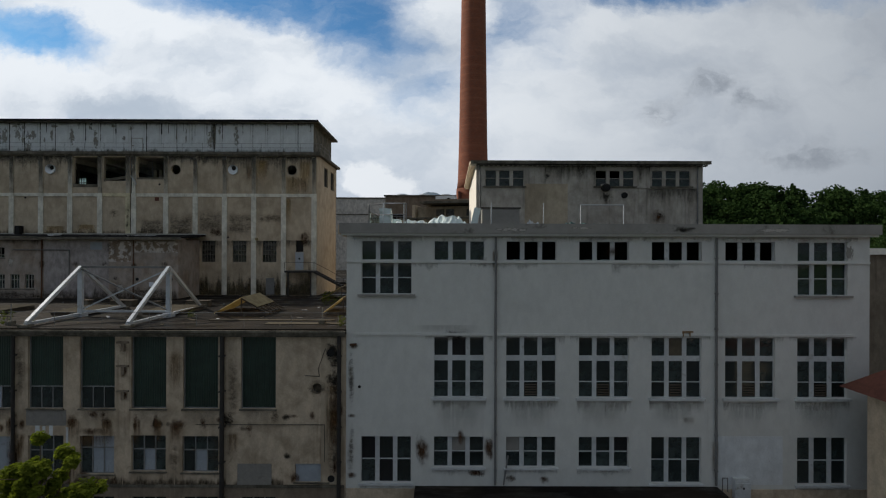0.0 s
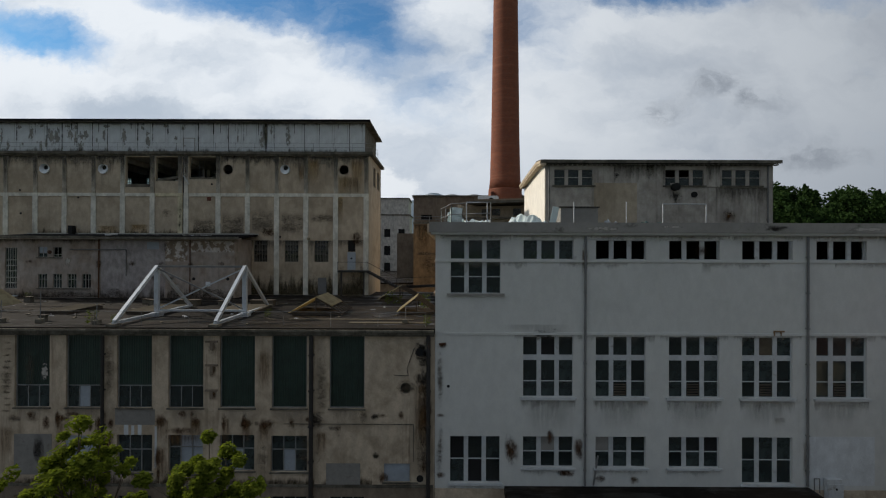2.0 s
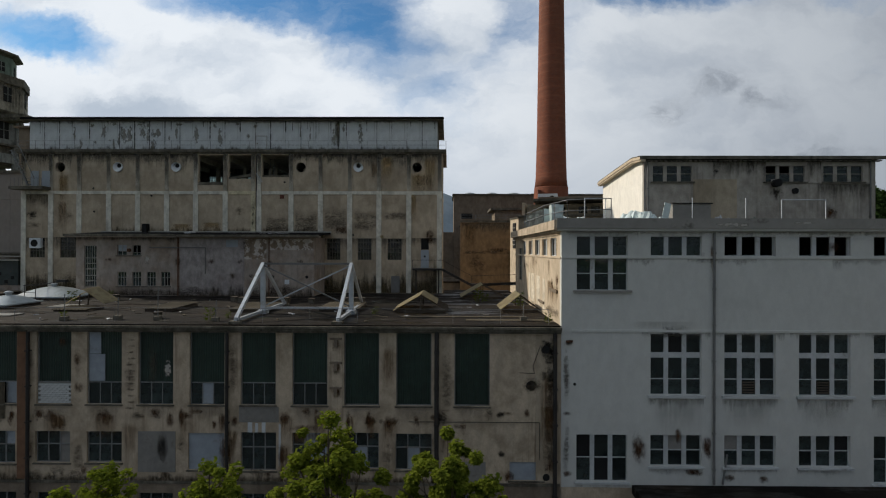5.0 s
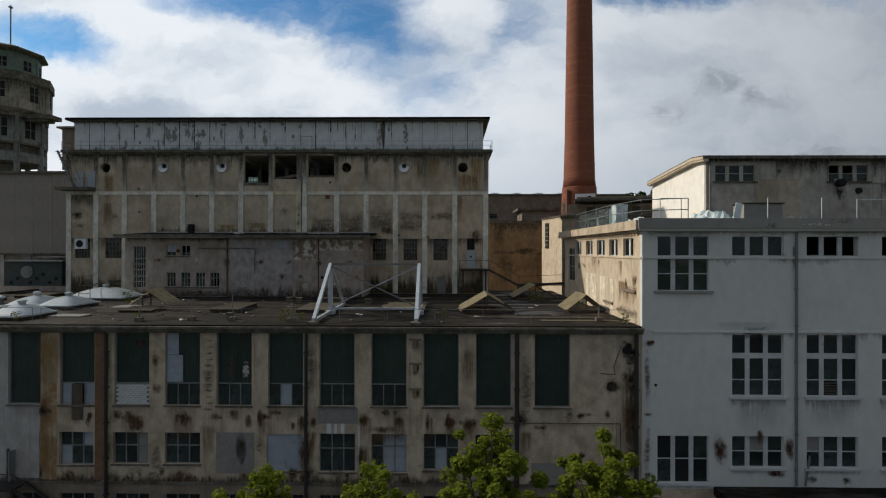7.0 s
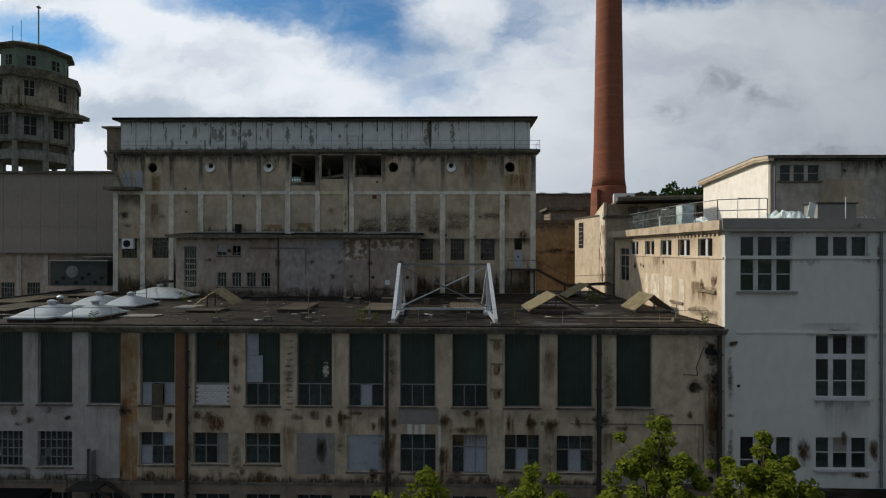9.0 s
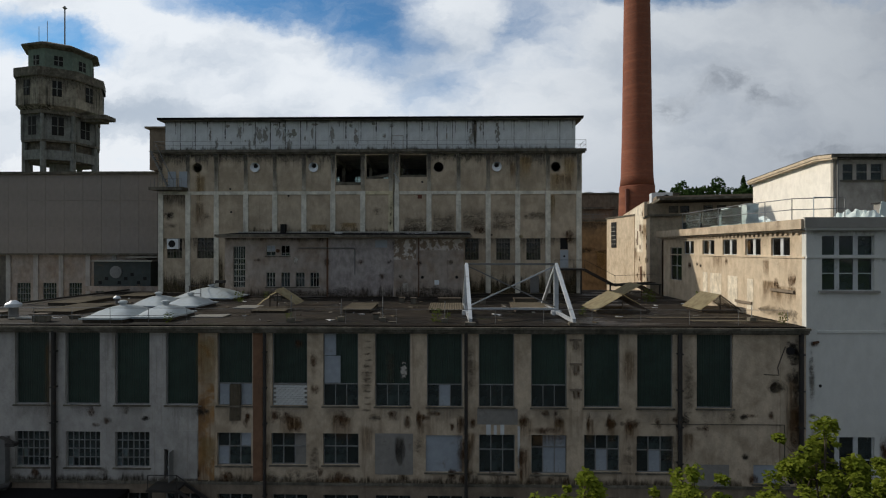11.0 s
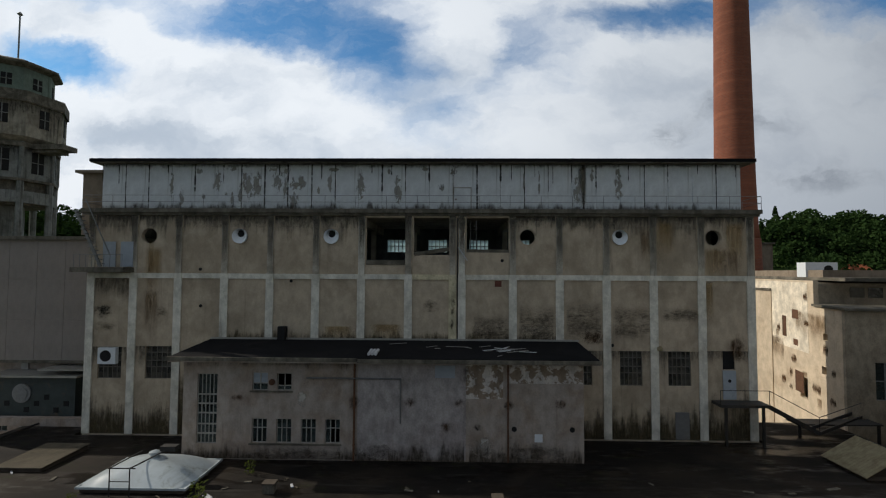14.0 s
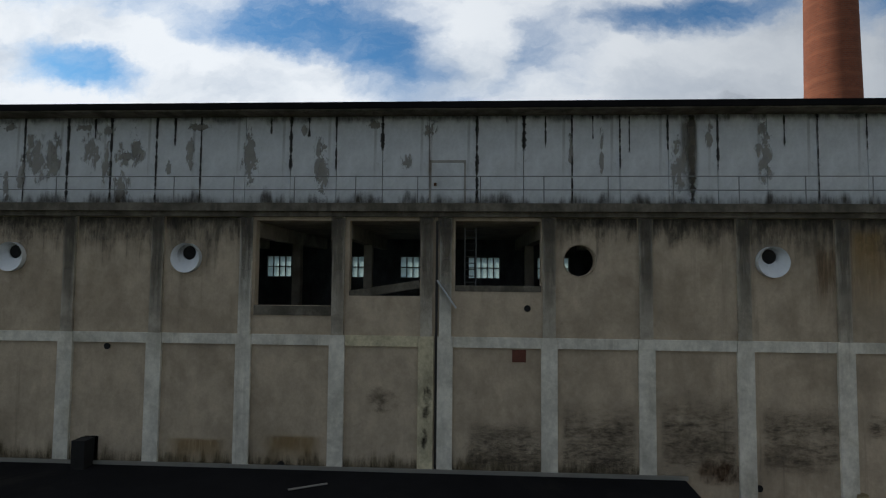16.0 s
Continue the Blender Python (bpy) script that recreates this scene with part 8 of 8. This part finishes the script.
part("bent_sheet", corrugated((-45.9, 40.8, ROOF + 0.5), (-44.5, 42.2, ROOF + 1.75), (-44.3, 42.0, ROOF + 1.75), (-45.7, 40.6, ROOF + 0.5), waves=3), M_CORR, h0)
part("bent_sheet", corrugated((-44.5, 40.9, ROOF + 1.68), (-44.4, 42.7, ROOF + 1.78), (-42.5, 42.6, ROOF + 0.6), (-42.6, 40.8, ROOF + 0.5), waves=9, amp=0.025), M_CORR, h0)
part("strut", beam(beam(bmesh.new(), (-44.5, 41.5, ROOF), (-44.5, 41.7, ROOF + 1.7), 0.08), (-45.0, 41.2, ROOF), (-45.0, 41.3, ROOF + 1.25), 0.08), M_WOOD, h0)


def flat_light(x0, x1, y0, y1, shift, label):
    ob = thing("flat_roof_light", ((x0 + x1) / 2, (y0 + y1) / 2, ROOF), label, "roof light", "flat roof lights")
    part("curb", boxes((x0 + 0.1, x1 - 0.1, y0 + 0.1, y1 - 0.1, ROOF, ROOF + 0.22)), M_WOOD, ob)
    part("sheet", corrugated((x0, y0, ROOF + 0.27), (x1, y0, ROOF + 0.27), (x1 + shift, y1, ROOF + 0.36), (x0 + shift, y1, ROOF + 0.36), waves=14, amp=0.016), M_CORRD, ob)
    return ob


flat_light(-38.6, -36.2, 39.6, 43.9, 0.0, "flat roof light under weathered corrugated sheet")
flat_light(-31.6, -28.8, 39.5, 43.9, 0.0, "flat roof light under weathered corrugated sheet")
flat_light(-24.6, -21.2, 40.2, 44.4, 0.0, "flat roof light under weathered corrugated sheet between the steel frames")
flat_light(-66.5, -63.5, 44.0, 49.0, 0.0, "flat roof light under weathered corrugated sheet")
flat_light(-62.5, -59.2, 38.0, 43.0, 0.0, "flat roof light under weathered corrugated sheet")
flat_light(-64.5, -61.5, 50.5, 54.5, 0.0, "flat roof light under weathered corrugated sheet")
for x in (-31.0, -23.9):
    b_ = thing("timber_box", (x + 1, 46.3, ROOF), "low timber box on the roof", "box", "timber boxes")
    part("body", boxes((x, x + 2.1, 45.9, 46.7, ROOF, ROOF + 0.5)), M_CORRD, b_)
    part("lid", boxes((x - 0.05, x + 2.15, 45.85, 46.75, ROOF + 0.5, ROOF + 0.56)), M_WOOD, b_)
# steel A-frames
frame_ = thing("steel_trestle", (-25.1, 39, ROOF), "galvanised steel support frame of two triangles with cross braces", "trestle")
APZ = 18.85
for x in (-28.55, -21.55):
    part("front_strut", beam(bmesh.new(), (x + 0.12, 33.75, 15.2), (x, 38.9, APZ), 0.24, 0.24), M_STEEL, frame_)
    part("back_strut", beam(bmesh.new(), (x - 0.1, 44.2, 15.15), (x, 38.9, APZ), 0.22, 0.22), M_STEEL, frame_)
    part("base_beam", beam(bmesh.new(), (x + 0.12, 33.6, 15.12), (x - 0.1, 44.4, 15.12), 0.22, 0.2), M_STEEL, frame_)
    part("post", beam(bmesh.new(), (x, 38.9, ROOF), (x, 38.9, APZ - 0.05), 0.34, 0.26), M_STEEL, frame_)
    part("post_foot", boxes((x - 0.35, x + 0.35, 38.55, 39.25, ROOF, ROOF + 0.3)), M_STEEL, frame_)
    part("foot_plate", boxes((x - 0.25, x + 0.45, 33.4, 33.95, ROOF, ROOF + 0.18)), M_LEDGE, frame_)
    part("foot_plate", boxes((x - 0.4, x + 0.3, 44.0, 44.5, ROOF, ROOF + 0.15)), M_LEDGE, frame_)
part("top_beam", beam(bmesh.new(), (-28.55, 38.9, APZ), (-21.55, 38.9, APZ), 0.16, 0.16), M_PIPEGREY, frame_)
part("bottom_beam", beam(bmesh.new(), (-28.55, 38.9, 15.35), (-21.55, 38.9, 15.35), 0.16, 0.16), M_STEEL, frame_)
part("brace", beam(bmesh.new(), (-28.45, 38.8, APZ - 0.15), (-21.65, 38.8, 15.5), 0.10, 0.10), M_PIPEGREY, frame_)
part("brace", beam(bmesh.new(), (-28.45, 39.0, 15.5), (-21.65, 39.0, APZ - 0.15), 0.10, 0.10), M_STEEL, frame_)
# vents, posts, wire and litter
for x, y, s in ((-62.4, 36.3, 1.0), (-61.0, 45.5, 0.6)):
    v_ = thing("roof_vent", (x, y, ROOF), "round galvanised roof vent with a domed cap", "roof vent", "roof vents")
    part("stem", lathe(bmesh.new(), (x, y), [(0.3 * s, ROOF), (0.3 * s, ROOF + 0.8 * s)], 14), M_PIPEGREY, v_)
    part("cap", lathe(bmesh.new(), (x, y), [(0.3 * s, ROOF + 0.8 * s), (0.55 * s, ROOF + 0.85 * s), (0.5 * s, ROOF + 1.05 * s), (0.15 * s, ROOF + 1.3 * s)], 14), M_STEEL, v_)
for x, y, sx, sy, h in ((-64.0, 36.8, 1.3, 0.9, 0.35), (-58.8, 34.6, 0.9, 0.6, 0.5), (-67.5, 34.4, 1.8, 0.5, 0.3), (-57.5, 36.0, 0.6, 0.4, 0.2), (-34.5, 47.2, 0.5, 0.5, 0.45), (-33.3, 46.2, 0.5, 0.6, 0.5), (-35.2, 36.0, 0.4, 0.4, 0.4), (-26.8, 46.3, 0.5, 0.4, 0.4), (-46.9, 48.4, 0.6, 0.5, 0.5), (-59.8, 40.0, 0.9, 1.2, 0.2)):
    k_ = thing("roof_curb", (x, y, ROOF), "small mossy masonry stub on the roof", "masonry stub", "roof stubs")
    part("stub", boxes((x - sx / 2, x + sx / 2, y - sy / 2, y + sy / 2, ROOF, ROOF + h)), M_LEDGE, k_)
    part("cap", boxes((x - sx / 2 - 0.06, x + sx / 2 + 0.06, y - sy / 2 - 0.06, y + sy / 2 + 0.06, ROOF + h, ROOF + h + 0.07)), M_WOOD, k_)
edge = [(-69.5, 33.9, ROOF), (-48.0, 33.9, ROOF)]
railing("edge_railing", edge, 1.05, M_RAIL, "thin steel railing on the roof edge", 2.6, (0.5,), 0.02)
for a, b in ((-47.5, -30.0), (-30.0, -7.0)):
    railing("edge_wire", [(a, 34.0, ROOF), (b, 34.0, ROOF)], 1.0, M_RAIL, "thin wire line on short posts along the roof edge", 3.5, (), 0.014, "wire fence")
for x, y, h in ((-41.0, 34.6, 1.9), (-34.6, 35.0, 2.3), (-37.6, 35.2, 1.6), (-30.2, 34.5, 1.5), (-8.5, 35.5, 1.2)):
    l_ = thing("roof_rod", (x, y, ROOF), "thin rusty rod standing on a mossy block", "rod", "roof rods")
    part("block", boxes((x - 0.22, x + 0.22, y - 0.2, y + 0.2, ROOF, ROOF + 0.3)), M_LEDGE, l_)
    part("rod", tube(bmesh.new(), (x, y, ROOF + 0.3), (x + 0.03, y, ROOF + h), 0.03, seg=6), M_RAIL, l_)
lr = random.Random(9)
for k in range(150):
    x, y = lr.uniform(-68, -8), lr.uniform(34.5, 51)
    s = lr.uniform(0.06, 0.32) * (1.4 if k % 9 == 0 else 1)
    a = lr.uniform(0, math.pi)
    d = Vector((math.cos(a), math.sin(a), 0)) * s
    c = Vector((x, y, ROOF + 0.03))
    solo("roof_litter", beam(bmesh.new(), c - d, c + d, s * lr.uniform(0.3, 0.9), 0.05), lr.choice((M_DEBRIS, M_LEDGE, M_LEDGE, M_CORRD, M_CORRD, M_PATCHGREY)), "scrap of board lying on the flat roof", "litter", "roof litter", at=(x, y, ROOF))
for x0, x1, y0, y1 in ((-49.3, -46.8, 36.6, 38.0), (-48.6, -46.6, 42.2, 44.2), (-62.2, -59.6, 35.6, 36.6)):
    solo("sheet_panel", boxes((x0, x1, y0, y1, ROOF + 0.02, ROOF + 0.08)), M_ZINC, "flat pale metal sheet lying on the roof", "metal sheet", "roof sheets", at=(x0, y0, ROOF))
pipe_line = bmesh.new()
tube(pipe_line, (-69.4, 34.5, ROOF + 0.2), (-69.0, 59, ROOF + 0.2), 0.09, seg=8)
solo("roof_pipe", pipe_line, M_PIPE, "black pipe lying along the roof edge", "pipe", at=(-69.2, 46, ROOF))
mats = bmesh.new()
solo("walkway_board", boxes((-12.6, -7.0, 35.2, 36.0, ROOF + 0.01, ROOF + 0.05)), M_CORRD, "grey walkway board on the wet roof", "board", "walkway boards", at=(-10, 35.6, ROOF))
solo("walkway_board", boxes((-17.5, -8.0, 37.0, 37.5, ROOF + 0.01, ROOF + 0.05)), M_CORRD, "grey walkway board on the wet roof", "board", "walkway boards", at=(-12, 37.2, ROOF))
mats.free()


def weed(x, y, h, seed):
    r = random.Random(seed)
    vs, fs = [], []
    for k in range(70):
        a, t = r.uniform(0, 6.28), r.random()
        c = Vector((x + math.cos(a) * h * 0.35 * r.random(), y + math.sin(a) * h * 0.35 * r.random(), ROOF + 0.02 + h * t))
        d = Vector((math.cos(a), math.sin(a), r.uniform(-0.3, 0.8))).normalized() * h * 0.22
        s = d.orthogonal().normalized() * h * 0.05
        n = len(vs)
        vs.extend((c - s, c + d * 0.5 - s, c + d, c + d * 0.5 + s))
        fs.append((n, n + 1, n + 2, n + 3))
    for k in range(5):
        n = len(vs)
        vs.extend((Vector((x - 0.01, y, ROOF)), Vector((x + 0.01, y, ROOF)), Vector((x + r.uniform(-0.2, 0.2) * h, y, ROOF + h))))
        fs.append((n, n + 1, n + 2))
    me = bpy.data.meshes.new("weed")
    me.from_pydata([v - Vector((x, y, ROOF)) for v in vs], [], fs)
    me.materials.append(M_WEED)
    ob = new("weed", me)
    ob.location = (x, y, ROOF)
    tagged(ob, "tuft of green weeds growing on the roof felt", "weed", "roof weeds")


for k, (x, y, h) in enumerate(((-49.5, 34.3, 0.7), (-41.2, 34.8, 0.6), (-30.8, 34.9, 0.9), (-30.0, 36.0, 0.5), (-50.3, 47.2, 1.0), (-7.5, 44.6, 1.2), (-11.0, 47.5, 1.2), (-10.2, 48.4, 0.8), (-49.0, 50.8, 0.7), (-19.6, 38.6, 0.6), (-6.9, 34.6, 0.7), (-56.5, 46.6, 0.6))):
    weed(x, y, h, k)


# ---- trees before the hall ----
def tree(x, y, top, radius, seed, count, label):
    r = random.Random(seed)
    ob = thing("tree", (x, y, 0), label, "tree", "street trees")
    bm = bmesh.new()
    trunk_top = top - radius * 2.2
    tube(bm, (x, y, 0), (x + 0.2, y + 0.1, trunk_top), 0.22, 0.13, 10)
    part("trunk", bm, M_BARK, ob)
    limbs = bmesh.new()
    heads = []
    for k in range(20):
        a = 2.399 * k + r.uniform(-0.4, 0.4)
        f = (k / 19) ** 0.75
        z0 = trunk_top * (0.98 - 0.3 * f)
        drop = radius * (0.15 + 1.5 * f * f) + r.uniform(0, 0.9) * radius * 0.6
        end = Vector((x + math.cos(a) * radius * f, y + math.sin(a) * radius * f, top - 0.3 - drop * (0 if k == 0 else 1)))
        mid = Vector((x, y, z0)).lerp(end, 0.5) + Vector((0, 0, 0.25))
        tube(limbs, (x + 0.1, y, z0), mid, 0.07, 0.04, 6), tube(limbs, mid, end, 0.04, 0.012, 6)
        heads.append((end, r.uniform(0.24, 0.4)))
        for q in range(6):
            e2 = mid.lerp(end, r.uniform(0.35, 1.0)) + Vector((r.gauss(0, 1), r.gauss(0, 1), r.uniform(-0.6, 0.9))) * 0.5
            tube(limbs, mid.lerp(end, 0.5), e2, 0.02, 0.006, 5)
            heads.append((e2, r.uniform(0.14, 0.30)))
    part("branching", limbs, M_BARK, ob)
    vs, fs = [], []
    base = Vector((x, y, 0))
    for k in range(count):
        c0, s0 = heads[k % len(heads)]
        d = Vector((r.gauss(0, 1), r.gauss(0, 1), r.gauss(0, 0.75))).normalized()
        c = c0 + d * s0 * r.random() ** 0.4
        n = (d * 0.5 + Vector((r.gauss(0, 0.4), r.gauss(0, 0.4), 0.9))).normalized()
        u = n.orthogonal().normalized()
        u.rotate(Euler((0, 0, r.uniform(0, 6.28))))
        v = n.cross(u)
        s = r.uniform(0.06, 0.115)
        i = len(vs)
        sag = Vector((0, 0, -0.5 * s))
        vs.extend(p - base for p in (c - u * s, c - v * s * 0.75 + sag * 0.4, c + u * s * 0.5 - v * s * 0.45, c + u * s * 1.15 + sag, c + u * s * 0.5 + v * s * 0.45, c + v * s * 0.75 + sag * 0.4))
        fs.append(tuple(range(i, i + 6)))
    me = bpy.data.meshes.new("crown")
    me.from_pydata(vs, [], fs)
    me.materials.append(M_LEAF)
    link_mesh("crown", me, ob, (x, y, 0))


tree(-17.8, 16.4, 14.75, 2.45, 1, 13500, "young broadleaf tree with fresh yellow-green leaves")
tree(-13.9, 17.3, 14.0, 2.95, 2, 26000, "dense broadleaf tree with fresh green leaves")
tree(-21.8, 16.6, 13.1, 2.0, 3, 8500, "slender broadleaf tree with light green leaves")
tree(-25.4, 16.4, 12.9, 1.6, 4, 6500, "slim broadleaf tree with light green leaves")
